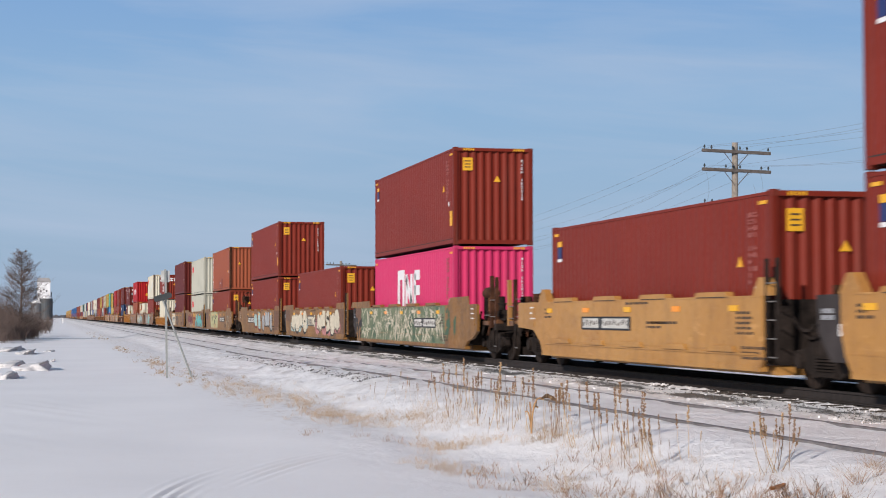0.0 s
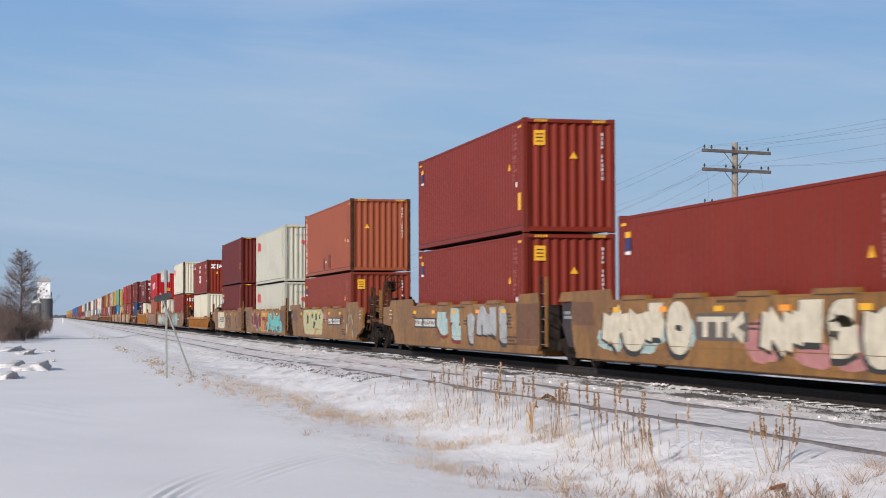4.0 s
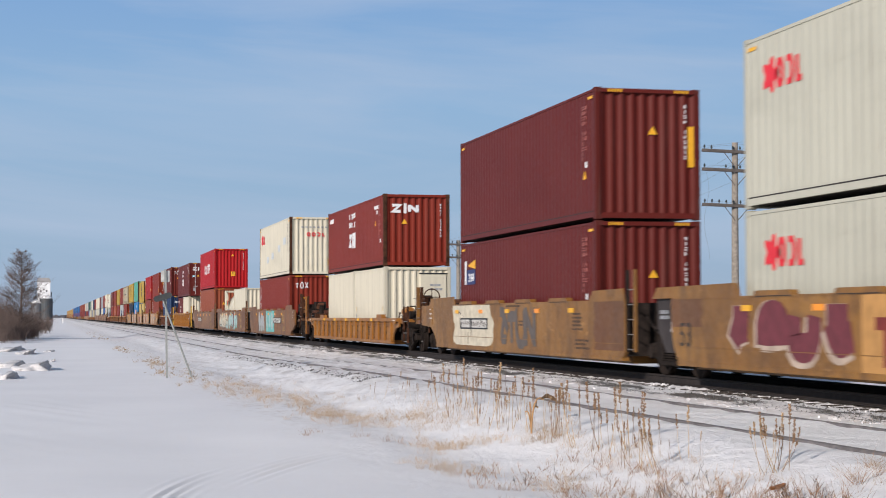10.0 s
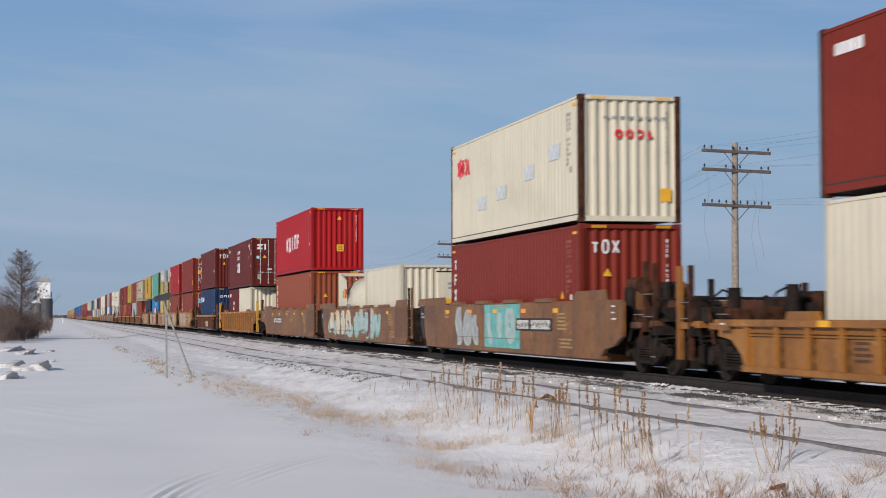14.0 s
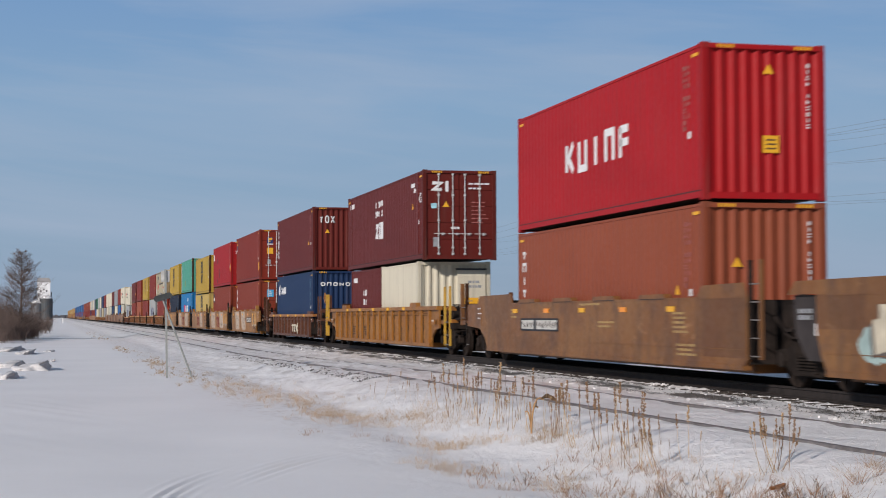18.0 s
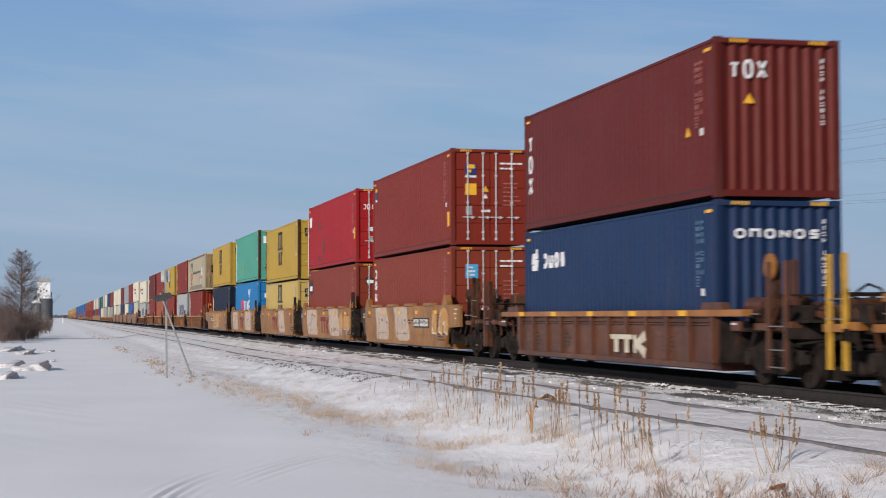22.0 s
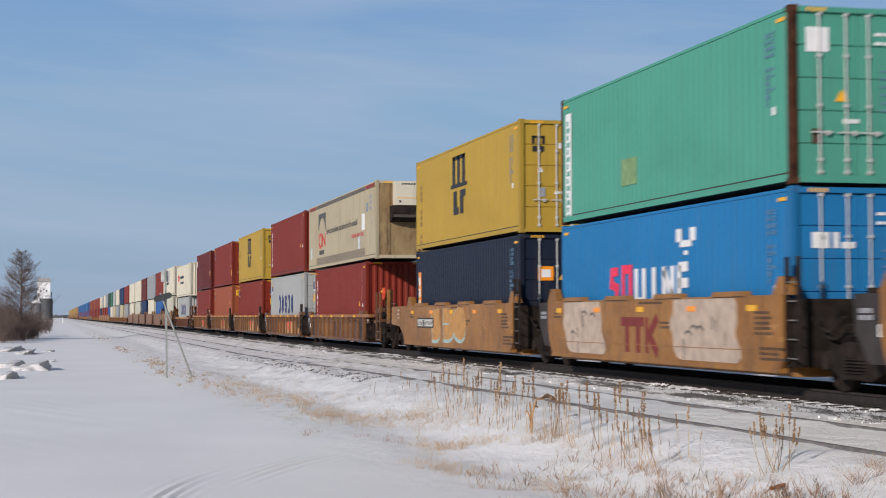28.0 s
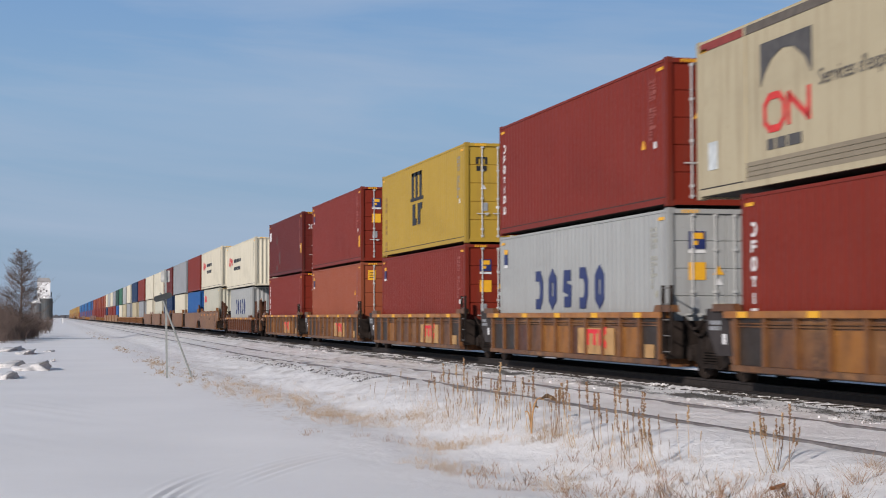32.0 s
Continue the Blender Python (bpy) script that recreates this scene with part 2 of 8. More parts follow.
def car_paint(name, rgb, pale, dark, amount=0.6):
    """Old car paint: sun-bleached patches, rust-brown stains and dirt running down."""
    m, nt, b = nodes_of(name, 0.6, 0, 0.3)
    big = noise_of(nt, 0.45, 6, 0.6, (1, 1, 1.6))
    mid = noise_of(nt, 1.7, 7, 0.65)
    streak = noise_of(nt, 1.0, 6, 0.6, (3.0, 3.0, 0.5))
    c = mixed(nt, ranged(nt, big, 0.42, 0.66, 0, 0.75), rgb, pale)
    c = mixed(nt, ranged(nt, mid, 0.50, 0.64, 0, amount), c, dark)
    c = mixed(nt, ranged(nt, streak, 0.48, 0.68, 0, amount * 0.9), c, tuple(0.5 * (x + y) for x, y in zip(dark, (0.06, 0.036, 0.022))))
    worn = noise_of(nt, 0.9, 7, 0.62, (1.0, 0.7, 1.2))
    c = mixed(nt, ranged(nt, worn, 0.50, 0.62, 0, amount * 0.7), c, tuple(0.45 * x + 0.55 * y for x, y in zip(rgb, (0.085, 0.048, 0.026))))
    scuff = noise_of(nt, 2.4, 8, 0.72, (1.0, 0.5, 1.3))
    c = mixed(nt, ranged(nt, scuff, 0.60, 0.68, 0, 0.6), c, tuple(min(0.6, 1.3 * x + 0.03) for x in pale))
    speck = noise_of(nt, 8.0, 6, 0.75)
    c = mixed(nt, ranged(nt, speck, 0.60, 0.70, 0, 0.45), c, (0.06, 0.030, 0.018))
    nt.links.new(c, b.inputs["Base Color"])
    nt.links.new(ranged(nt, speck, 0.3, 0.8, 0.36, 0.66), b.inputs["Roughness"])
    bumped(nt, b, mid, 0.15, 0.01)
    return m


CAR_TAN = car_paint("car_tan", (0.262, 0.115, 0.026), (0.33, 0.165, 0.050), (0.115, 0.052, 0.022), 0.55)
CAR_HONEY = car_paint("car_honey", (0.214, 0.099, 0.022), (0.285, 0.146, 0.037), (0.078, 0.038, 0.017), 0.62)
CAR_BROWN = car_paint("car_brown", (0.182, 0.075, 0.022), (0.24, 0.118, 0.040), (0.075, 0.036, 0.024), 0.65)
CAR_YELLOW = car_paint("car_yellow", (0.385, 0.192, 0.050), (0.43, 0.235, 0.074), (0.21, 0.10, 0.04), 0.32)
CAR_OCHRE = car_paint("car_ochre", (0.27, 0.108, 0.020), (0.34, 0.16, 0.036), (0.085, 0.034, 0.013), 0.5)
CHORD_RUST = car_paint("chord_orange", (0.30, 0.115, 0.026), (0.36, 0.17, 0.05), (0.12, 0.045, 0.02), 0.6)
CAR_DARK = car_paint("car_dark", (0.085, 0.031, 0.018), (0.15, 0.062, 0.028), (0.035, 0.018, 0.012), 0.6)
SOOT = car_paint("sooty_paint", (0.027, 0.018, 0.012), (0.050, 0.030, 0.018), (0.014, 0.010, 0.007), 0.5)
END_BROWN = car_paint("stained_car_end", (0.125, 0.050, 0.017), (0.165, 0.076, 0.026), (0.07, 0.030, 0.013), 0.5)
CAR_RUST = car_paint("car_rust", (0.135, 0.056, 0.022), (0.25, 0.125, 0.045), (0.042, 0.022, 0.015), 0.9)

# ---- mesh helpers ----


def part(name, bm, material, parent, label=""):
    """Links a bmesh as one mesh object under a thing or a part."""
    me = bpy.data.meshes.new(name)
    bm.to_mesh(me)
    bm.free()
    me.materials.append(material)
    ob = new(name, me)
    ob.parent = parent
    return tagged(ob, label)


def shared(name, me, material, parent, place=(0, 0, 0), label=""):
    """One more object on a mesh that many share, with a material of its own."""
    ob = new(name, me)
    if not len(me.materials):
        me.materials.append(None)
    ob.material_slots[0].link = "OBJECT"
    ob.material_slots[0].material = material
    ob.parent = parent
    ob.location = place
    return tagged(ob, label)


def mesh_of(name, bm):
    me = bpy.data.meshes.new(name)
    bm.to_mesh(me)
    bm.free()
    return me


def box(bm, x0, x1, y0, y1, z0, z1, bevel=0.0):
    v = [bm.verts.new(p) for p in ((x0, y0, z0), (x1, y0, z0), (x1, y1, z0), (x0, y1, z0), (x0, y0, z1), (x1, y0, z1), (x1, y1, z1), (x0, y1, z1))]
    fs = [bm.faces.new([v[i] for i in f]) for f in ((0, 3, 2, 1), (4, 5, 6, 7), (0, 1, 5, 4), (1, 2, 6, 5), (2, 3, 7, 6), (3, 0, 4, 7))]
    if bevel:
        es = {e for f in fs for e in f.edges}
        bmesh.ops.bevel(bm, geom=list(es), offset=bevel, segments=1, affect="EDGES")
    return v


def prism(bm, pts, axis, a, b):
    """A polygon swept along an axis: pts are (u, v) in the other two axes, in the order x, y, z."""
    def at(u, v, w):
        return {"x": (w, u, v), "y": (u, w, v), "z": (u, v, w)}[axis]
    lo, hi = [bm.verts.new(at(u, v, a)) for u, v in pts], [bm.verts.new(at(u, v, b)) for u, v in pts]
    n = len(pts)
    bm.faces.new(lo), bm.faces.new(hi[::-1])
    for i in range(n):
        bm.faces.new((lo[i], hi[i], hi[(i + 1) % n], lo[(i + 1) % n]))
    bmesh.ops.recalc_face_normals(bm, faces=bm.faces[:])


def rod(bm, p, q, r, n=8, r2=None):
    p, q = Vector(p), Vector(q)
    d = (q - p).normalized()
    u = d.orthogonal().normalized()
    w = d.cross(u)
    ring = []
    for c, rr in ((p, r), (q, r if r2 is None else r2)):
        ring.append([bm.verts.new(c + rr * (math.cos(2 * math.pi * i / n) * u + math.sin(2 * math.pi * i / n) * w)) for i in range(n)])
    for i in range(n):
        bm.faces.new((ring[0][i], ring[0][(i + 1) % n], ring[1][(i + 1) % n], ring[1][i]))
    bm.faces.new(ring[0][::-1]), bm.faces.new(ring[1])


def empty(name, x, y, z):
    ob = new(name)
    ob.location = (x, y, z)
    ob.empty_display_size = 0.3
    return ob


MOVING = []             # every thing that rolls with the train, and its place along the track at the start

# ---- ground ----


def ease(a, b, x):
    t = np.clip((x - a) / (b - a), 0, 1)
    return t * t * (3 - 2 * t)


def siding_z(y):
    """The siding's rail top dips away from the camera."""
    return -0.03 - 0.05 * ease(12, 32, y) - 0.20 * ease(28, 66, y)


def wave(x, y):
    return (0.5 * np.sin(0.83 * x + 0.21 * y + 1.3) * np.cos(0.17 * y - 0.31 * x) + 0.3 * np.sin(0.31 * x - 0.47 * y + 0.4) + 0.2 * np.sin(1.9 * x + 0.6 * y) * np.cos(0.9 * y - 0.5 * x))


def lumpy(x, y):
    """Uneven, trodden snow: many short waves that cross at all angles."""
    out = 0.0
    for i in range(11):
        a, k = 2.39996 * i, 3.2 + 1.15 * i
        out = out + np.sin(k * (math.cos(a) * x + 0.6 * math.sin(a) * y) + 1.7 * i + 0.9 * np.sin(0.7 * y + i)) / (1 + 0.18 * i)
    return out * 0.5


def ground_z(x, y):
    x, y = np.asarray(x, float), np.asarray(y, float)
    near = np.exp(-np.maximum(y - 60, 0) / 150)
    field = -0.52 + 0.030 * wave(x, y) * near
    dy = y - 15.7
    across = x - (1.0 + 0.23 * dy + 0.035 * dy * dy)
    fan = 1 + 0.10 * dy
    env = np.exp(-((across - 0.35) / 0.50) ** 4) * np.exp(-((dy - 1.0) / 3.2) ** 4)
    gust = 0.5 + 0.5 * np.sin(2.3 * across / fan + 0.9 * y + 1.7 * np.sin(3.1 * across))
    line = np.sin(46 * across / fan + 0.8 * np.sin(1.1 * y)) + 0.8 * np.sin(79 * across / fan + 1.4 * np.sin(0.8 * y + 2))
    field = field + 0.017 * env * gust * line
    ripple = np.exp(-((x + 0.2) / 1.0) ** 2 - ((y - 29) / 7.0) ** 2)
    field = field + 0.0035 * ripple * np.sin(7.5 * x + 3.1 * y + 2.2 * np.sin(1.7 * x + 0.6 * y))
    sid = siding_z(y) - 0.026 + 0.012 * wave(2.3 * x, 2 * y)
    field = field - 0.05 * np.exp(-((x - 5.25) / 0.85) ** 2) * ease(10, 14, y) * (1 - ease(24, 34, y))
    z = field + (sid - field) * ease(4.7, 7.0, x)
    bed = -0.20
    z = z + (-0.24 - z) * ease(9.0, 10.0, x)
    z = z + (bed - z) * ease(10.2, 11.0, x)
    z = z + (-0.60 - z) * ease(14.3, 15.6, x)
    z = z + (0.014 + 0.014 * ease(20, 36, y)) * lumpy(x, y) * ease(3.2, 5.2, x) * (1 - ease(11.0, 11.4, x)) * np.exp(-np.maximum(y - 90, 0) / 60)
    return z + 0.02 * wave(3.1 * x, 2.7 * y) * ((x > 9.0) & (x < 11.0))


def make_ground():
    xs = np.concatenate([-np.geomspace(13, 4500, 26)[::-1], np.arange(-12, -2, 0.3), np.arange(-2, 0.4, 0.08), np.arange(0.4, 3.6, 0.028), np.arange(3.6, 4.5, 0.08), np.arange(4.5, 17, 0.1), np.geomspace(17.2, 4500, 26)])
    ys = np.concatenate([[-4500, -800, -150, -40, -12, 0, 5], np.arange(8, 13, 0.14), np.arange(13, 21, 0.09), np.arange(21, 34, 0.14), np.arange(34, 70, 0.4), np.geomspace(70.4, 4500, 90)])
    gx, gy = np.meshgrid(xs, ys)
    gz = ground_z(gx, gy)
    n, k = len(xs), len(ys)
    verts = np.stack([gx, gy, gz], -1).reshape(-1, 3)
    i = (np.arange(k - 1)[:, None] * n + np.arange(n - 1)[None]).reshape(-1)
    faces = np.stack([i, i + 1, i + n + 1, i + n], -1)
    me = bpy.data.meshes.new("ground")
    me.from_pydata(verts.tolist(), [], faces.tolist())
    me.polygons.foreach_set("use_smooth", [True] * len(me.polygons))
    me.materials.append(SNOW)
    tagged(new("ground", me), "wind-packed snow field with bare ballast beside the track", "ground", kind="structure")


make_ground()


def rail_mesh(name, y0, y1, zf=None):
    """A flat-bottomed rail, swept along y; zf gives the head's height."""
    prof = [(-0.07, -0.18), (0.07, -0.18), (0.07, -0.165), (0.012, -0.145), (0.012, -0.045), (0.036, -0.035), (0.036, -0.006), (0.028, 0.0), (-0.028, 0.0), (-0.036, -0.006), (-0.036, -0.035), (-0.012, -0.045), (-0.012, -0.145), (-0.07, -0.165)]
    ys = np.concatenate([[y0], np.arange(8, 70, 2.0), np.geomspace(72, y1, 20)])
    bm = bmesh.new()
    rows = []
    for y in ys:
        h = float(zf(y)) if zf else 0.0
        rows.append([bm.verts.new((u, float(y), w + h)) for u, w in prof])
    for a, b in zip(rows, rows[1:]):
        for i in range(len(prof)):
            bm.faces.new((a[i], b[i], b[(i + 1) % len(prof)], a[(i + 1) % len(prof)]))
    return mesh_of(name, bm)


def make_tracks():
    main = tagged(empty("main_line", XC, 0, -0.18), "main line track of steel rails on dark ballast", "railway track", kind="structure")
    me = rail_mesh("rail", -60, 2400)
    for dx in (-0.7525, 0.7525):
        shared("rail", me, RAIL, main, (dx, 0, 0.18))
    bm = bmesh.new()
    box(bm, -1.3, 1.3, -0.11, 0.11, -0.16, 0.0, 0.01)
    tie = mesh_of("tie", bm)
    for i in range(240):
        shared("tie", tie, TIE, main, (0, 12 + i * 0.52, -0.005))
    side = tagged(empty("siding", 7.885, 0, -0.2), "snow-covered siding with only its rail heads showing", "railway track", kind="structure")
    me = rail_mesh("siding_rail", -60, 1200, siding_z)
    for dx in (-0.7525, 0.7525):
        shared("rail", me, plain("frosted_rail", (0.16, 0.145, 0.14), 0.6, 0.2, 0.35), side, (dx, 0, 0.2))


make_tracks()

# ---- containers ----
W = 2.438
H96, H86 = 2.896, 2.591
FT40, FT20, FT45, FT53 = 12.192, 6.058, 13.716, 16.154
CACHE = {}


def corrugated(bm, n, a, b, z0, z1, outer, inner, axis, share=0.27):
    """A trapezoid-ribbed sheet between a and b, seen from the side of the smaller coordinate; outer and inner are its two planes."""
    pitch = (b - a) / n
    us, ws = [a], [outer]
    for i in range(n):
        u = a + i * pitch
        us += [u + pitch * share, u + pitch * 0.5, u + pitch * (0.5 + share), u + pitch]
        ws += [outer, inner, inner, outer]
    def at(u, w, z):
        return (w, u, z) if axis == "y" else (u, w, z)
    lo = [bm.verts.new(at(u, w, z0)) for u, w in zip(us, ws)]
    hi = [bm.verts.new(at(u, w, z1)) for u, w in zip(us, ws)]
    for i in range(len(us) - 1):
        bm.faces.new((lo[i], lo[i + 1], hi[i + 1], hi[i]))


def wall_mesh(length, height, smooth=False):
    key = ("wall", length, height, smooth)
    if key not in CACHE:
        bm = bmesh.new()
        n = max(6, round((length - 0.3) / 0.278))
        if smooth:
            box(bm, 0.012, 0.03, 0.1, length - 0.1, 0.1, height - 0.06)
        else:
            corrugated(bm, n, 0.12, length - 0.12, 0.15, height - 0.05, 0.010, 0.022, "y")
        CACHE[key] = mesh_of("side_wall", bm)
    return CACHE[key]


def end_mesh(height):
    key = ("end", height)
    if key not in CACHE:
        bm = bmesh.new()
        corrugated(bm, 9, -W / 2 + 0.13, W / 2 - 0.13, 0.14, height - 0.10, 0.045, 0.094, "x", 0.26)
        CACHE[key] = mesh_of("end_wall", bm)
    return CACHE[key]


def frame_mesh(length, height):
    key = ("frame", length, height)
    if key not in CACHE:
        bm = bmesh.new()
        w = W / 2
        for x0, x1 in ((-w, -w + 0.06), (w - 0.06, w)):
            box(bm, x0, x1, 0.13, length - 0.13, 0.055, 0.17)
            box(bm, x0, x1, 0.13, length - 0.13, height - 0.085, height - 0.032)
        for y0, y1 in ((0.0, 0.07), (length - 0.07, length)):
            box(bm, -w + 0.15, w - 0.15, y0, y1, 0.03, 0.15)
            box(bm, -w + 0.15, w - 0.15, y0, y1, height - 0.11, height - 0.02)
        CACHE[key] = mesh_of("frame", bm)
    return CACHE[key]


def roof_mesh(length, height):
    key = ("roof", length, height)
    if key not in CACHE:
        bm = bmesh.new()
        box(bm, -W / 2 + 0.05, W / 2 - 0.05, 0.05, length - 0.05, height - 0.06, height - 0.04)
        CACHE[key] = mesh_of("roof", bm)
    return CACHE[key]


def floor_mesh(length):
    key = ("floor", length)
    if key not in CACHE:
        bm = bmesh.new()
        box(bm, -W / 2 + 0.06, W / 2 - 0.06, 0.08, length - 0.08, 0.06, 0.15)
        CACHE[key] = mesh_of("floor", bm)
    return CACHE[key]


def post_mesh(height, foot=0.1):
    """A corner post; one with no castings of its own reaches from foot to top."""
    key = ("post", height, foot)
    if key not in CACHE:
        bm = bmesh.new()
        box(bm, -0.065, 0.065, -0.065, 0.065, foot, height - foot, 0.012 if foot else 0.0)
        CACHE[key] = mesh_of("corner_post", bm)
    return CACHE[key]


def casting_mesh():
    if "casting" not in CACHE:
        bm = bmesh.new()
        box(bm, -0.081, 0.081, -0.089, 0.089, -0.059, 0.059, 0.012)
        CACHE["casting"] = mesh_of("corner_casting", bm)
    return CACHE["casting"]


def door_mesh(height):
    """One door leaf, hinged at x = 0, pressed into five raised panels; the leaf is 1.14 m wide."""
    key = ("door", height)
    if key not in CACHE:
        bm = bmesh.new()
        h = height - 0.24
        rows = [[bm.verts.new((x, 0.035, h * i / 5)) for x in (0.0, 1.14)] for i in range(6)]
        fs = [bm.faces.new((a[0], a[1], b[1], b[0])) for a, b in zip(rows, rows[1:])]
        bmesh.ops.inset_individual(bm, faces=fs, thickness=0.045, depth=0.0)
        bmesh.ops.inset_individual(bm, faces=fs, thickness=0.022, depth=0.024)
        bmesh.ops.solidify(bm, geom=bm.faces[:], thickness=0.02)
        CACHE[key] = mesh_of("door", bm)
    return CACHE[key]


def lock_rod_mesh(height):
    key = ("rod", height)
    if key not in CACHE:
        bm = bmesh.new()
        rod(bm, (0, 0, 0.06), (0, 0, height - 0.08), 0.016, 8)
        for z in (0.14, 0.34, height * 0.42, height * 0.7, height - 0.2):
            box(bm, -0.036, 0.036, -0.026, 0.026, z - 0.026, z + 0.026)
        box(bm, -0.16, 0.22, -0.032, -0.014, 0.27 * height - 0.012, 0.27 * height + 0.012)
        box(bm, 0.10, 0.16, -0.04, -0.012, 0.27 * height - 0.05, 0.27 * height + 0.03)
        CACHE[key] = mesh_of("lock_rod", bm)
    return CACHE[key]


def slab(name, parent, mat, side, u, z, du, dz, label="", proud=0.004):
    """A thin painted patch or sticker. side 'n': on the near long side, u along y; 'f': on the front end, u along x. The height is that of its centre."""
    key = ("slab", side, round(du, 3), round(dz, 3))
    if key not in CACHE:
        bm = bmesh.new()
        if side == "n":
            box(bm, -0.004, 0.006, -du / 2, du / 2, -dz / 2, dz / 2)
        else:
            box(bm, -du / 2, du / 2, -0.004, 0.012, -dz / 2, dz / 2)
        CACHE[key] = mesh_of(name, bm)
    place = (-W / 2 + 0.006 - proud, u, z) if side == "n" else (u, 0.040 - proud, z)
    return shared(name, CACHE[key], mat, parent, place, label)


def strokes(name, parent, mat, side, u, z, w, h, shapes, label="", lift=0.0):
    """Plain block shapes standing for a mark: each shape (u0, v0, u1, v1) in parts of the mark's width and height. A large mark has a part for each block, small print is one mesh."""
    place = (-W / 2 + 0.002 - lift, u, z) if side == "n" else (u, 0.036 - lift, z)
    bm = None
    for u0, v0, u1, v1 in shapes:
        bm = bm or bmesh.new()
        a, b = sorted((u0 * w, u1 * w))
        c, d = sorted((v0 * h, v1 * h))
        if side == "n":
            box(bm, -0.004, 0.006, -b, -a, c, d)
        else:
            box(bm, a, b, -0.004, 0.012, c, d)
        if name == "line_mark":
            part(name, bm, mat, parent, label).location = place
            bm = None
    if bm:
        ob = part(name, bm, mat, parent, label)
        ob.location = place
        return ob


SHAPES = {
    "ring": [(True, ((0.0, 0.25), (0.0, 0.75), (0.25, 1.0), (0.75, 1.0), (1.0, 0.75), (1.0, 0.25), (0.75, 0.0), (0.25, 0.0)))],
    "lozenge": [(True, ((0.1, 0.2), (0.1, 0.8), (0.5, 1.0), (0.9, 0.8), (0.9, 0.2), (0.5, 0.0)))],
    "bow": [(False, ((0.0, 1.0), (0.7, 1.0), (1.0, 0.7), (1.0, 0.3), (0.7, 0.0), (0.0, 0.0)))],
    "bar": [(False, ((0.5, 0.0), (0.5, 1.0)))],
    "gate": [(False, ((0.0, 0.0), (0.0, 1.0), (1.0, 1.0), (1.0, 0.0)))],
    "cup": [(False, ((0.0, 1.0), (0.0, 0.0), (1.0, 0.0), (1.0, 1.0)))],
    "bolt": [(False, ((0.0, 0.94), (0.9, 0.94), (0.1, 0.06), (1.0, 0.06)))],
    "cross": [(False, ((0.0, 0.0), (1.0, 1.0))), (False, ((0.0, 1.0), (1.0, 0.0)))],
    "tee": [(False, ((0.0, 0.8), (1.0, 0.8))), (False, ((0.5, 0.0), (0.5, 0.8)))],
    "comb": [(False, ((0.0, 0.0), (0.0, 1.0))), (False, ((0.0, 0.5), (1.0, 0.5))), (False, ((0.0, 0.95), (1.0, 0.95)))],
    "slash": [(False, ((0.0, 0.0), (0.0, 1.0))), (False, ((0.0, 0.9), (1.0, 0.1))), (False, ((1.0, 0.0), (1.0, 1.0)))],
    "chevron": [(False, ((0.0, 0.0), (0.0, 1.0))), (False, ((1.0, 1.0), (0.3, 0.5), (1.0, 0.0)))],
    "foot": [(False, ((0.9, 0.0), (0.2, 0.0), (0.2, 1.0)))],
    "wave": [(False, ((1.0, 0.95), (0.2, 0.95), (0.1, 0.55), (0.9, 0.45), (0.8, 0.05), (0.0, 0.05)))],
}


def ribbon(bm, pts, half, closed, at):
    """A flat band along a bent line, with mitred corners and a little thickness; at(u, v, d) places a point, d is its depth."""
    n = len(pts)
    left, right = [], []
    for i in range(n):
        p, q, o = pts[i - 1] if i or closed else None, pts[i], pts[(i + 1) % n] if i < n - 1 or closed else None
        dirs = []
        for a, b in ((p, q), (q, o)):
            if a and b:
                ln = math.hypot(b[0] - a[0], b[1] - a[1]) or 1
                dirs.append(((b[0] - a[0]) / ln, (b[1] - a[1]) / ln))
        d1, d2 = dirs[0], dirs[-1]
        nx, ny = -(d1[1] + d2[1]), d1[0] + d2[0]
        ln = math.hypot(nx, ny)
        if ln < 0.35:
            nx, ny, k = -d1[1], d1[0], half
        else:
            nx, ny = nx / ln, ny / ln
            k = half / max(0.5, -nx * d1[1] + ny * d1[0])
        left.append((q[0] + nx * k, q[1] + ny * k))
        right.append((q[0] - nx * k, q[1] - ny * k))
    rows = [[bm.verts.new(at(u, v, d)) for u, v in side] for d in (0.0, 1.0) for side in (left, right)]
    a, b, c, e = rows
    m = n if closed else n - 1
    for i in range(m):
        j = (i + 1) % n
        for r0, r1 in ((a, b), (c, e), (a, c), (b, e)):
            bm.faces.new((r0[i], r0[j], r1[j], r1[i]))
    if not closed:
        for i in (0, n - 1):
            bm.faces.new((a[i], b[i], e[i], c[i]))
    bmesh.ops.recalc_face_normals(bm, faces=bm.faces[:])


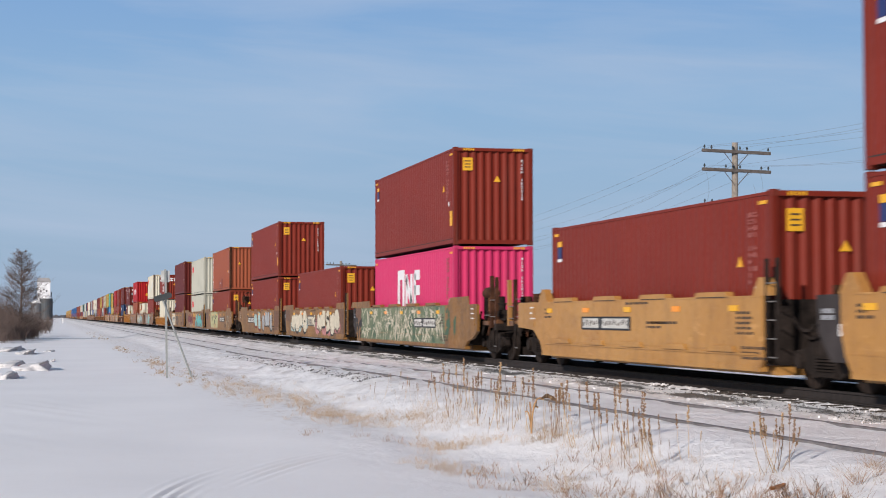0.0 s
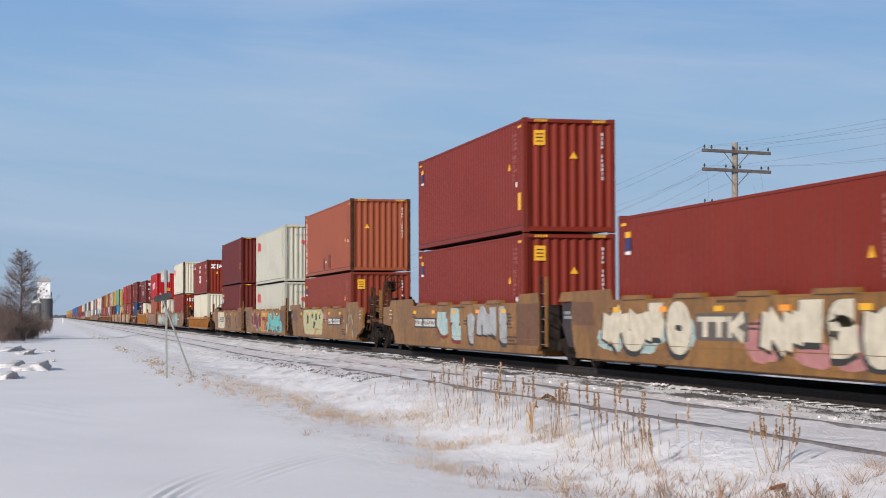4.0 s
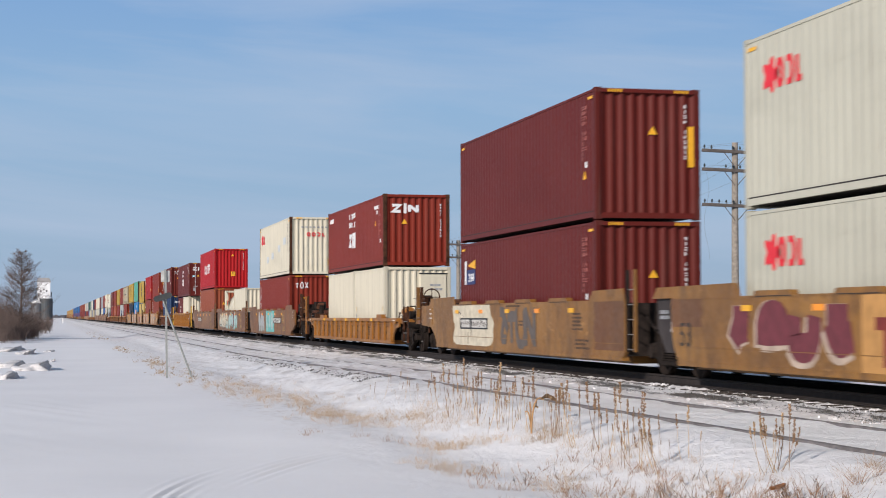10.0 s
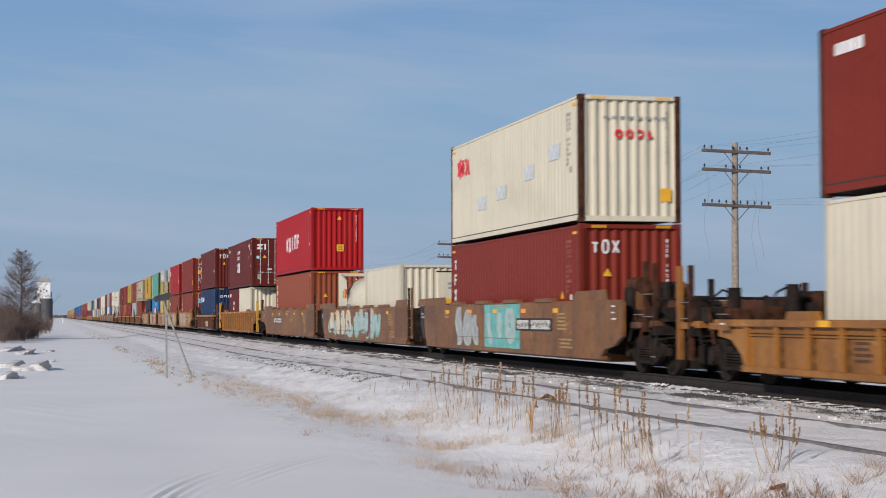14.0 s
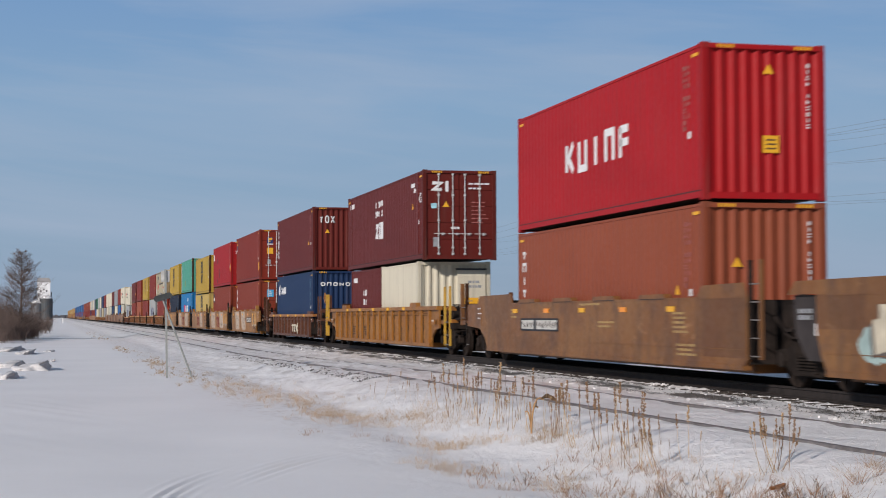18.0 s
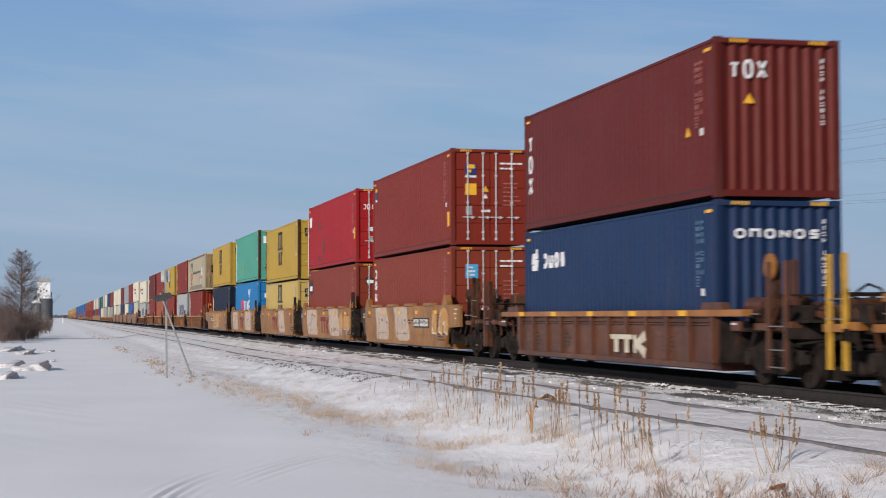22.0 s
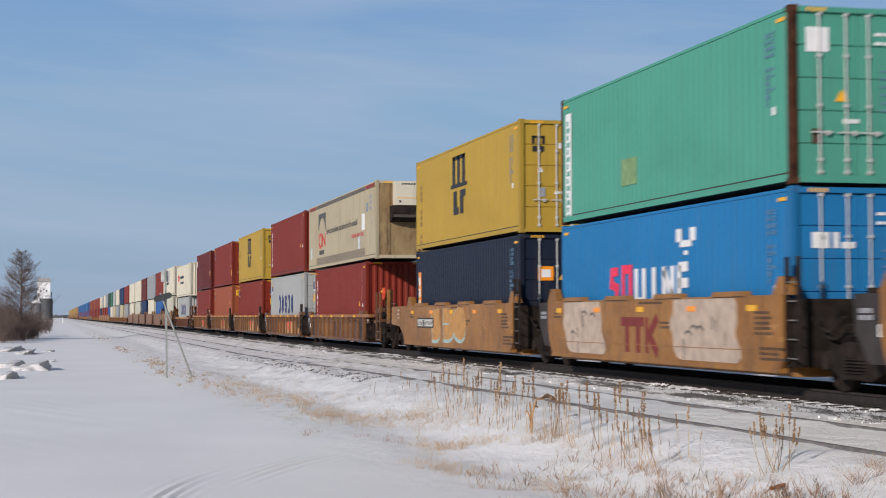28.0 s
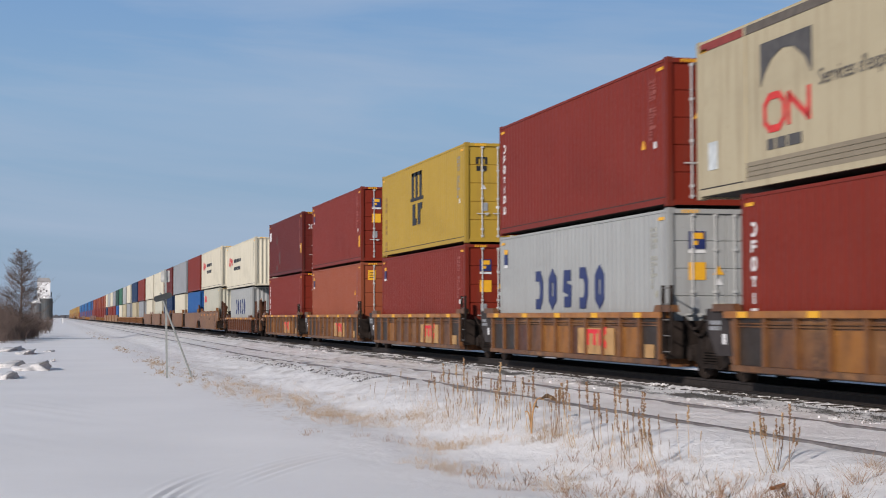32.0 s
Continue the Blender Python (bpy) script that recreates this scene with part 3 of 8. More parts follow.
def shape_row(root, mat, side, u, z, w, h, names, weight=0.2, gap=0.28, upright=False, proud=0.0, lean=0.0):
    """A trade mark as a row (or a column) of plain bent bands, each a part of its own; u, z: its nearer lower corner as read, or the top one of a column."""
    n = len(names)
    if upright:
        cw, ch, du, dv = w, h / (n - 1 + (1 - gap)) * (1 - gap) if n > 1 else h, 0.0, -h / (n - gap)
    else:
        cw, ch, du, dv = w / (n - gap) * (1 - gap), h, w / (n - gap), 0.0
    half = weight * min(cw, ch) / 2
    if side == "n":
        def at(a, b, d):
            return (-0.004 + 0.010 * d, -a, b)
    else:
        def at(a, b, d):
            return (a, -0.004 + 0.016 * d, b)
    for i, name in enumerate(names):
        if name == " ":
            continue
        bm = bmesh.new()
        for closed, pts in SHAPES[name]:
            ribbon(bm, [(half + a * (cw - 2 * half) + lean * b * ch, half + b * (ch - 2 * half)) for a, b in pts], half, closed, at)
        ob = part("line_mark", bm, mat, root)
        a, b = i * du, i * dv - (ch if upright else 0)
        ob.location = (-W / 2 + 0.002 - proud, u - a, z + b) if side == "n" else (u + a, 0.036 - proud, z + b)


def triangle(root, mat, side, u, z, size=0.18):
    """A warning triangle sticker."""
    key = ("tri", side, size)
    if key not in CACHE:
        bm = bmesh.new()
        pts = [(-size * 0.6, -size / 2), (size * 0.6, -size / 2), (0, size / 2)]
        prism(bm, pts, "x" if side == "n" else "y", -0.004, 0.006)
        CACHE[key] = mesh_of("warning_triangle", bm)
    place = (-W / 2 + 0.002, u, z) if side == "n" else (u, 0.036, z)
    return shared("warning_triangle", CACHE[key], mat, root, place, "yellow warning triangle")


def letterlike(v, rnd):
    """Two or three short bars in the space of one small character, whose foot is at v."""
    return rnd.choice(([(0, v, 0.36, v + 1), (0.64, v, 1, v + 1)], [(0, v, 1, v + 0.34), (0, v + 0.66, 1, v + 1)], [(0, v, 0.36, v + 1), (0.36, v + 0.32, 1, v + 0.68)], [(0.3, v, 0.7, v + 1)]))


def bar_marks(parent, mat, side, u, z, rows, w=0.34, gap=0.13, h=0.075, name="serial_marking"):
    """Lines of unreadable small print as bars; they run downwards from z."""
    shapes = []
    rnd = random.Random(int(u * 37 + z * 91 + rows))
    for i in range(rows):
        a = 0.0
        while a < 0.55 + 0.4 * rnd.random():
            b = a + rnd.uniform(0.12, 0.28)
            shapes.append((a, -i * gap / h, b, -i * gap / h + 1))
            a = b + 0.05
    return tagged(strokes(name, parent, mat, side, u, z, w, h, shapes), kind="stuff")


def serial_column(parent, mat, u, z, n=11, side="f"):
    rnd = random.Random(int(u * 31 + z * 57) + n)
    shapes = [q for i in range(n) if i != 4 for q in letterlike(-i * 1.5, rnd)]
    return tagged(strokes("serial_marking", parent, mat, side, u, z, 0.05, 0.075, shapes), kind="stuff")


def container(s, z, length, height, colour, label, front="corr", detail=2, smooth=False, marks=None, post=None):
    """A freight container whose nearer end is at s along the track and whose base is at z."""
    root = empty("shipping_container", XC, s, z)
    tagged(root, label, "container", "containers on the train")
    mat = box_paint(colour)
    pm = post or paint("post_" + colour, tuple(0.8 * c for c in PAINTS[colour]), 0.5, 0.4)
    if detail < 0:          # never nearer than half a kilometre
        bm = bmesh.new()
        box(bm, -W / 2, W / 2, 0, length, 0.02, height)
        part("body", bm, mat, root)
        shared("end_wall", end_mesh(height), mat, root, (0, -0.07, 0))
        MOVING.append((root, s, XC, z))
        return root
    wm = wall_mesh(length, height, smooth)
    shared("side_wall", wm, mat, root, (-W / 2, 0, 0))
    shared("frame", frame_mesh(length, height), mat, root)
    shared("roof", roof_mesh(length, height), mat, root)
    shared("floor", floor_mesh(length), UNDER, root)
    for x in (-W / 2 + 0.067, W / 2 - 0.067):
        for y in (0.067, length - 0.067):
            shared("corner_post", post_mesh(height, 0.1 if detail else 0.0), pm, root, (x, y, 0))
    if detail:
        far = shared("side_wall", wm, mat, root, (W / 2, length, 0))
        far.rotation_euler = (0, 0, math.pi)
        back = shared("end_wall", end_mesh(height), mat, root, (0, length, 0))
        back.rotation_euler = (0, 0, math.pi)
        for x in (-W / 2 + 0.081, W / 2 - 0.081):
            for y in (0.089, length - 0.089):
                for zz in (0.059, height - 0.059):
                    shared("corner_casting", casting_mesh(), pm, root, (x, y, zz))
    if front == "corr" or not detail:
        shared("end_wall", end_mesh(height), mat, root)
    elif front == "doors":
        dm = door_mesh(height)
        for x in (-1.145, 0.005):
            shared("door", dm, mat, root, (x, 0.038, 0.13))
        for x in (-0.70, -0.23, 0.17, 0.66):
            shared("lock_rod", lock_rod_mesh(height), GALV, root, (x, 0.020, 0.06), "galvanised locking bar")
    if detail == 2:
        if height > 2.7:        # black and yellow height stripes on the top rail
            for x in (-0.92, 0.62):
                strokes("height_stripe", root, YELLOW, "f", x, height - 0.10, 0.36, 0.065, [(i / 5, 0, i / 5 + 0.11, 1) for i in range(5)], "yellow and black height warning stripes").location.y = -0.002
            slab("height_stripe", root, YELLOW, "n", 0.35, height - 0.20, 0.30, 0.06)
            slab("height_stripe", root, YELLOW, "n", length - 0.35, height - 0.20, 0.30, 0.06)
        # a thin dark line along the side, just above the bottom rail
        bm = bmesh.new()
        box(bm, -W / 2 + 0.004, -W / 2 + 0.03, 0.14, length - 0.14, 0.172, 0.195)
        part("rail_joint", bm, UNDER, root, "dark line above the bottom rail")
        pale = sum(PAINTS[colour]) > 0.9
        light = LIGHT_PRINT if pale else WHITE
        r, g, bl = PAINTS[colour]
        faint = LIGHT_PRINT if pale else FADED if r > 2.2 * g else GREY if r > bl else PALE_PRINT
        if length > FT20:
            for k, rows in ((0, 12), (1, 9)):
                rnd = random.Random(int(s * 13) + k)
                shapes = [q for i in range(rows) if i not in (4, 11 - 4 * k) for q in letterlike(-i * 1.42, rnd)]
                tagged(strokes("serial_marking", root, faint, "n", 0.92 - 0.2 * k, height - 0.42, 0.10, 0.08, shapes), kind="stuff")
            bar_marks(root, light, "n", 0.70, height - 1.72, 1, 0.16, 0.15, 0.13)
        if front == "corr":
            serial_column(root, light, 0.86, height - 0.42)
        elif front == "doors":
            bar_marks(root, light, "f", 0.30, height - 0.46, 2, 0.60, 0.15, 0.05)
            bar_marks(root, faint, "f", 0.40, height - 1.05, 6, 0.52, 0.13, 0.035)
            bar_marks(root, light, "f", -0.28, height - 1.9, 1, 0.3, 0.2, 0.07)
        if marks:
            marks(root, length, height)
    MOVING.append((root, s, XC, z))
    return root


# ---- well cars ----
SIDE = 1.47             # half the width over the sides


def profile_smooth(f, r, L, front, rear, long):
    """The side plate's outline in (y, z), cut away over the trucks."""
    pts = []
    if front == "mid":
        y = -(f - 1.45) if long else -0.15
        pts += [(y + 0.12, 0.33), (y, 0.45), (y, 1.50)]
    else:
        y = -(f - 0.25)
        pts += [(y + 1.75, 0.33), (y + 1.62, 0.60), (y + 1.30, 0.84), (y, 0.88), (y, 1.46), (y + 0.1, 1.50)] if not long else [(y + 1.30, 0.33), (y + 1.08, 0.48), (y + 0.50, 0.56), (y, 0.76), (y, 1.46), (y + 0.1, 1.50)]
    if rear == "mid":
        y = L + r - 1.14 if long else L + 0.3
        pts += [(y, 1.50), (y, 0.95), (y - 0.12, 0.6), (y - 0.32, 0.33)]
    else:
        y = L + r + (0.65 if long else 0.55)
        pts += [(y - 0.1, 1.50), (y, 1.46), (y, 0.90), (y - 1.30, 0.84), (y - 1.85, 0.58), (y - 2.05, 0.33)]
    return pts


def end_stain(well, edge, way, width, seed, low):
    """Rust-brown staining that spreads from a car's end along its side."""
    bm = bmesh.new()
    inner = [(edge + way * (width + 0.05 * math.sin(0.45 * k + seed) + 0.02 * math.sin(1.9 * k)), low + (1.492 - low) * k / 24) for k in range(25)]
    prism(bm, [(edge + way * 0.02, low)] + inner + [(edge + way * 0.02, 1.492)], "x", -SIDE - 0.0012, -SIDE + 0.004)
    part("end_stain", bm, END_BROWN, well, "rust-brown stain")


def profile_low(f, r, L, front, rear, top, arched):
    """The ribbed side's outline; arched ones reach over the trucks, the others stop short of them."""
    if front == "car" and arched:
        y = -(f - 0.1)
        pts = [(y + 1.10, 0.28), (y + 0.95, 0.52), (y + 0.55, 0.76), (y, 0.82), (y, top)]
    else:
        y = -(f - 1.5)
        pts = [(y + 0.1, 0.28), (y, 0.45), (y, top)]
    if rear == "car" and arched:
        y = L + r - 0.1
        pts += [(y, top), (y, 0.82), (y - 0.55, 0.76), (y - 0.95, 0.52), (y - 1.10, 0.28)]
    else:
        y = L + r - 1.5
        pts += [(y, top), (y, 0.60), (y - 0.25, 0.28)]
    return pts


def both_sides(name, build, mat, parent, label=""):
    """A plate on the near side, and its mirror on the far side."""
    for sgn in (-1, 1):
        bm = bmesh.new()
        build(bm, sgn)
        part(name, bm, mat, parent, label)


def plate(bm, pts, x0, x1):
    prism(bm, pts, "x", min(x0, x1), max(x0, x1))


def bars_on(parent, mat, y, z, rows, w, x=None, h=0.045, gap=0.085, name="small_print"):
    """Small stencilled lines on a car's side as bars, running towards the nearer end from y."""
    rnd = random.Random(int(y * 91 + z * 17 + rows))
    bm = bmesh.new()
    x = -SIDE - 0.003 if x is None else x
    for i in range(rows):
        a = 0.0
        end = w * rnd.uniform(0.6, 1.0)
        while a < end:
            b = a + rnd.uniform(0.05, 0.2)
            box(bm, x, x + 0.008, y - b, y - a, z - i * gap, z - i * gap + h)
            a = b + 0.04
    return tagged(part(name, bm, mat, parent), kind="stuff")


def number_board(well, y, w, z=0.97, h=0.30, split=True):
    """The car's number on black, as pale bars."""
    bm = bmesh.new()
    box(bm, -0.006, 0.004, -w, 0, -h / 2, h / 2)
    pl = part("number_board", bm, BLACK, well, "black number board with pale bars")
    pl.location = (-SIDE - 0.006, y, z)
    rnd = random.Random(int(y * 50))
    for a0, a1, n in ((0.04, 0.37, 4), (0.44, 0.96, 6)):
        bm = bmesh.new()
        box(bm, -0.004, 0.0, -w * a1, -w * a0, -h * 0.36, h * 0.36)
        pane = part("number_panel", bm, CARTAG["bone"], pl, "pale number panel")
        pane.location = (-0.006, 0, 0)
        bm = bmesh.new()
        wide = w * (a1 - a0) / n
        for i in range(n):
            c = -w * a0 - (i + 0.5) * wide
            for k in range(2):
                dz = rnd.uniform(-0.1, 0.1) * h
                d = (k - 0.5) * wide * 0.62
                box(bm, -0.006, -0.003, c + d - wide * 0.11, c + d + wide * 0.11, dz - h * rnd.uniform(0.08, 0.24), dz + h * rnd.uniform(0.08, 0.24))
        tagged(part("number_bars", bm, CARTAG["slate"], pane), kind="stuff").location = (-0.001, 0, 0)


def well_unit(car, y0, kind, mat, f, r, front, rear, L=FT40, decor=None, detail=2, tall=1.11, brake=False, ink=None):
    """One well of a car: y0 is where its container begins; f and r reach from the container's ends to the truck centres."""
    long = kind == "smooth" and (f > 3 or r > 3)
    bm = bmesh.new()
    ends = (-max(f - 1.75, 0.10), L + max(r - 1.75, 0.10))
    box(bm, -1.2, 1.2, ends[0], ends[1], 0.20, 0.357)
    well = part("well", bm, mat, car)
    well.location = (0, y0, 0)
    dark = STEEL_DARK
    for y, sgn, how in ((-f, -1, front), (L + r, 1, rear)):
        bm = bmesh.new()
        gap = -y if sgn < 0 else y - L
        a, b = sorted((y - sgn * min(1.45, gap - 0.06), y - sgn * min(1.75, gap - 0.03)))
        box(bm, -1.36, 1.36, a, b, 0.36, 1.08 if kind != "smooth" or how == "car" else 1.44)
        part("bulkhead", bm, dark, well)
        bm = bmesh.new()
        a, b = sorted((y - sgn * min(1.45, gap - 0.06), y + sgn * (1.30 if how == "car" else 0.55)))
        w = 1.12 if how == "car" else 0.62
        prism(bm, [(-w, 0.90), (w, 0.90), (w, 1.04), (-w, 1.04)], "y", a, b)
        part("deck", bm, dark, well)
        bm = bmesh.new()
        box(bm, -0.34, 0.34, a, b, 0.66, 0.90)
        part("centre_sill", bm, dark, well)
    if kind == "smooth":
        pts = profile_smooth(f, r, L, front, rear, long)
        both_sides("side_plate", lambda b, s: plate(b, pts, s * (SIDE - 0.08), s * SIDE), mat, well)
        y1, y2 = pts[0][0], pts[-1][0]
        both_sides("bottom_sill", lambda b, s: box(b, *sorted((s * (SIDE - 0.14), s * (SIDE + 0.012))), y1, y2, 0.26, 0.345), mat, well)
        if detail:
            for zz, high in ((0.60, 0.012), (1.475, 0.03)):
                bm = bmesh.new()
                box(bm, -SIDE - 0.009, -SIDE + 0.003, (y1 if zz < 1 else pts[2][0] if front == "mid" else pts[5][0] - 0.1), y2, zz, zz + high)
                part("seam", bm, mat, well)
            if long:        # raised guide plates at both ends of the well
                for a, b in ((pts[2][0] if front == "mid" else pts[4][0] + 0.9, -0.25), (L - 0.3, L + r - (0.15 if rear == "mid" else 0.4))):
                    bm = bmesh.new()
                    prism(bm, [(a, 1.50), (b, 1.50), (b - 0.25, 1.71), (a + 0.12, 1.73)], "x", -SIDE + 0.0, -SIDE + 0.03)
                    part("guide_plate", bm, mat, well)
            else:
                for yy in (-0.05, L + 0.05):
                    bm = bmesh.new()
                    prism(bm, [(yy - 0.36, 1.50), (yy + 0.36, 1.50), (yy + 0.10, 1.80), (yy - 0.10, 1.80)], "x", -SIDE + 0.03, -SIDE + 0.2)
                    part("corner_guide", bm, mat, well, "pointed orange-tan corner guide")
        if detail == 2:
            for i in range(4):
                bm = bmesh.new()
                prism(bm, [(-0.72, 1.50), (0.72, 1.50), (0.64, 1.585), (-0.64, 1.585)], "x", -SIDE - 0.012, -SIDE + 0.14)
                part("edge_guide", bm, mat, well).location = (0, 2.0 + i * (L - 3.6) / 3, 0)
                # the shade line under the guide, put in as a dark bar
                bm = bmesh.new()
                box(bm, -SIDE - 0.014, -SIDE + 0.01, -0.70, 0.62, 1.484, 1.499)
                part("guide_lip", bm, UNDER, well).location = (0, 2.0 + i * (L - 3.6) / 3, 0)
            if long and front == "mid":         # browned towards the trucks
                end_stain(well, pts[2][0], 1, 1.9, int(10 * y0), 0.46)
            if long and rear == "mid":
                end_stain(well, L + r - 1.14, -1, 1.5, int(10 * y0) + 5, 0.97)
            bars_on(well, ink or PRINT, 0.9, 1.20, 5, 0.8)
            bars_on(well, ink or PRINT, 0.7, 0.62, 3, 0.9)
            bars_on(well, ink or PRINT, 6.4, 1.40, 1, 1.4)
            bars_on(well, ink or PRINT, 5.2, 1.02, 2, 1.1)
            bars_on(well, ink or PRINT, L - 0.2, 1.3, 3, 0.4)
    else:
        arched = mat is CAR_OCHRE
        pts = profile_low(f, r, L, front, rear, tall - 0.11, arched)
        both_sides("side_plate", lambda b, s: plate(b, pts, s * (SIDE - 0.13), s * (SIDE - 0.08)), mat, well)
        y1, y2 = pts[0][0] - 0.1, pts[-1][0] + 0.25
        c1 = min(v[0] for v in pts) - (1.2 if front == "car" and not arched else 0)
        c2 = max(v[0] for v in pts) + (1.2 if rear == "car" and not arched else 0)
        both_sides("top_chord", lambda b, s: box(b, *sorted((s * (SIDE - 0.2), s * (SIDE + 0.01))), c1, c2, tall - 0.12, tall, 0.012), CHORD_RUST if mat in (CAR_DARK, CAR_RUST) else mat, well)
        both_sides("bottom_sill", lambda b, s: box(b, *sorted((s * (SIDE - 0.16), s * (SIDE - 0.02))), y1 + 0.1, y2 - 0.25, 0.24, 0.34), mat, well)
        n = int((y2 - y1) / 1.12)
        bm = bmesh.new()
        box(bm, -0.085, 0.0, -0.05, 0.05, 0.34, tall - 0.12)
        rib = mesh_of("rib", bm)
        # a dark strip with a wavy edge, on the nearer side of a rib
        bm = bmesh.new()
        prism(bm, [(-0.055, 0.345), (-0.15, 0.345)] + [(-0.13 - 0.05 * math.sin(2.1 * k) - 0.02 * math.sin(5.3 * k), 0.345 + (tall - 0.47) * k / 9) for k in range(1, 9)] + [(-0.10, tall - 0.125), (-0.055, tall - 0.125)], "x", 0.0, 0.012)
        streak = mesh_of("rust_streak", bm)
        for i in range(n + 1):
            at_y = y1 + 0.12 + i * (y2 - y1 - 0.6) / n
            shared("rib", rib, mat, well, (-SIDE + 0.083, at_y, 0))
            if arched and detail == 2 and 0 < i < n:
                shared("rust_streak", streak, SOOT, well, (-SIDE + 0.07, at_y, 0))
        if detail == 2 and mat is CAR_RUST:
            step = (y2 - y1 - 0.6) / n
            rnd = random.Random(int(y0 * 7) + 3)
            for i in range(n):
                tone = SOOT if i in (0, n - 1) or (i == n - 2 and front == "mid") else rnd.choice((CAR_RUST, CAR_RUST, CAR_DARK, CAR_OCHRE, None))
                if tone:
                    bm = bmesh.new()
                    box(bm, -SIDE + 0.066, -SIDE + 0.082, 0.055, step - 0.055, 0.345, tall - (0.125 if tone is SOOT else 0.30))
                    part("side_panel", bm, tone, well).location = (0, y1 + 0.12 + i * step, 0)
        if detail == 2:
            for zz in (tall - 0.21, tall - 0.26):
                bm = bmesh.new()
                rod(bm, (-SIDE + 0.05, y1 + 0.2, zz), (-SIDE + 0.05, y2 - 0.3, zz), 0.014, 6)
                part("air_pipe", bm, mat, well)
            for k, yy in enumerate((2.2, 8.4, 10.8)):
                bars_on(well, PRINT, yy, 0.75, 4, 0.5, -SIDE + 0.072)
            for yy in (-0.3, L + 0.3):
                bm = bmesh.new()
                prism(bm, [(yy - 0.5, tall), (yy + 0.5, tall), (yy + 0.42, tall + 0.13), (yy - 0.42, tall + 0.13)], "x", -SIDE + 0.02, -SIDE + 0.17)
                part("corner_guide", bm, mat, well)
    if detail == 2:
        key = "amber"
        if key not in CACHE:
            bm = bmesh.new()
            box(bm, -0.008, 0.004, -0.19, 0.19, -0.05, 0.05)
            CACHE[key] = mesh_of("reflector", bm)
        for i in range(5):
            zz = 1.30 if kind == "smooth" else tall - 0.06
            shared("reflector", CACHE[key], ORANGE if (kind == "smooth" and i % 2) else YELLOW, well, (-SIDE - (0.008 if kind == "smooth" else 0.014), 1.0 + i * (L - 1.6) / 4, zz), "amber reflector")
        for y, sgn, how in ((-f, -1, front), (L + r, 1, rear)):
            if how == "mid" and sgn < 0:
                e = (-(f - 1.45) if long else -0.15) if kind == "smooth" else -(f - 1.55)
                for dy in (-0.08, -0.50):      # ladder beside the joint
                    bm = bmesh.new()
                    box(bm, -SIDE + 0.02, -SIDE + 0.08, e + dy - 0.03, e + dy + 0.03, 0.45, 2.10 if kind == "smooth" else 1.75)
                    part("ladder_post", bm, mat if dy < -0.3 and long else dark, well)
                for i in range(5):
                    bm = bmesh.new()
                    rod(bm, (-SIDE + 0.05, e - 0.08, 0.50 + 0.30 * i), (-SIDE + 0.05, e - 0.50, 0.50 + 0.30 * i), 0.013, 6)
                    part("ladder_rung", bm, RUNG, well)
                for k in range(4):
                    bm = bmesh.new()
                    pts_k = [(0.35 * t, 1.15 - 0.12 * k - 0.25 * math.sin(t * 1.05)) for t in range(4)]
                    ribbon(bm, smoothed(pts_k, False), 0.022, False, lambda a, b, d: (-1.1 + 0.1 * k + 0.04 * d, e - 0.3 - a, b))
                    part("brake_hose", bm, dark, well)
                gear_heap(well, e - 0.75, 1.0, 0.95, 1.62 if kind == "smooth" else 1.38, 6, int(y0 * 3) + 5)
            if how == "mid" and sgn > 0:
                e = (L + r - 1.14 if long else L + 0.3) if kind == "smooth" else L + r - 1.5
                top = 1.49 if kind == "smooth" else 1.3
                bm = bmesh.new()
                prism(bm, [(e - 0.05, top), (e + 0.92, top), (e + 0.86, 0.9), (e + 0.45, 0.48), (e - 0.22, 0.48)], "x", -1.40, -1.34)
                bp = part("end_board", bm, BOARD, well, "dark grey board beside the joint")
                bars_on(bp, GREY, e + 0.75, top - 0.28, 2, 0.5, -1.406, 0.07, 0.1, "end_marking")
                bars_on(bp, WHITE, e + 0.18, top - 0.62, 1, 0.06, -1.406, 0.18, 0.1, "end_marking")
            if how == "car":
                end_gear(well, y, sgn, mat, kind, L, brake)
        if decor:
            decor(well)
    return well


def gear_heap(well, y, long, z0, z1, n, seed):
    """Crowded brake rigging, valves and reservoirs, each a grimy casting or pipe of its own, resting on the deck."""
    rnd = random.Random(seed)
    for i in range(n):
        a, x = y + rnd.uniform(-0.5, 0.5) * long * 0.62, rnd.uniform(-0.85, 0.8)
        t = z0 + (z1 - z0) * rnd.uniform(0.35, 1.0)
        m = rnd.choice((STEEL_DARK, STEEL_DARK, STEEL_DARK, RUSTY, RUSTY, CAR_DARK))
        bm = bmesh.new()
        w, d = rnd.uniform(0.12, 0.40), rnd.uniform(0.12, 0.32)
        kind = i % 4
        if kind == 0:
            box(bm, x - w, x + w, a - d, a + d, z0 - 0.05, t, 0.04)
        elif kind == 1:
            rod(bm, (x, a, z0 - 0.05), (x, a, t), 0.16, 10, 0.12)
        elif kind == 2:
            prism(bm, [(a - d, z0 - 0.05), (a + d, z0 - 0.05), (a + 0.6 * d, t), (a - 0.3 * d, t - 0.12)], "x", x - w, x + w)
        else:
            box(bm, x - 0.05, x + 0.05, a - 0.05, a + 0.05, z0 - 0.05, t + 0.1)
        part("brake_gear", bm, m, well, "grimy brake rigging" if i == 0 else "")


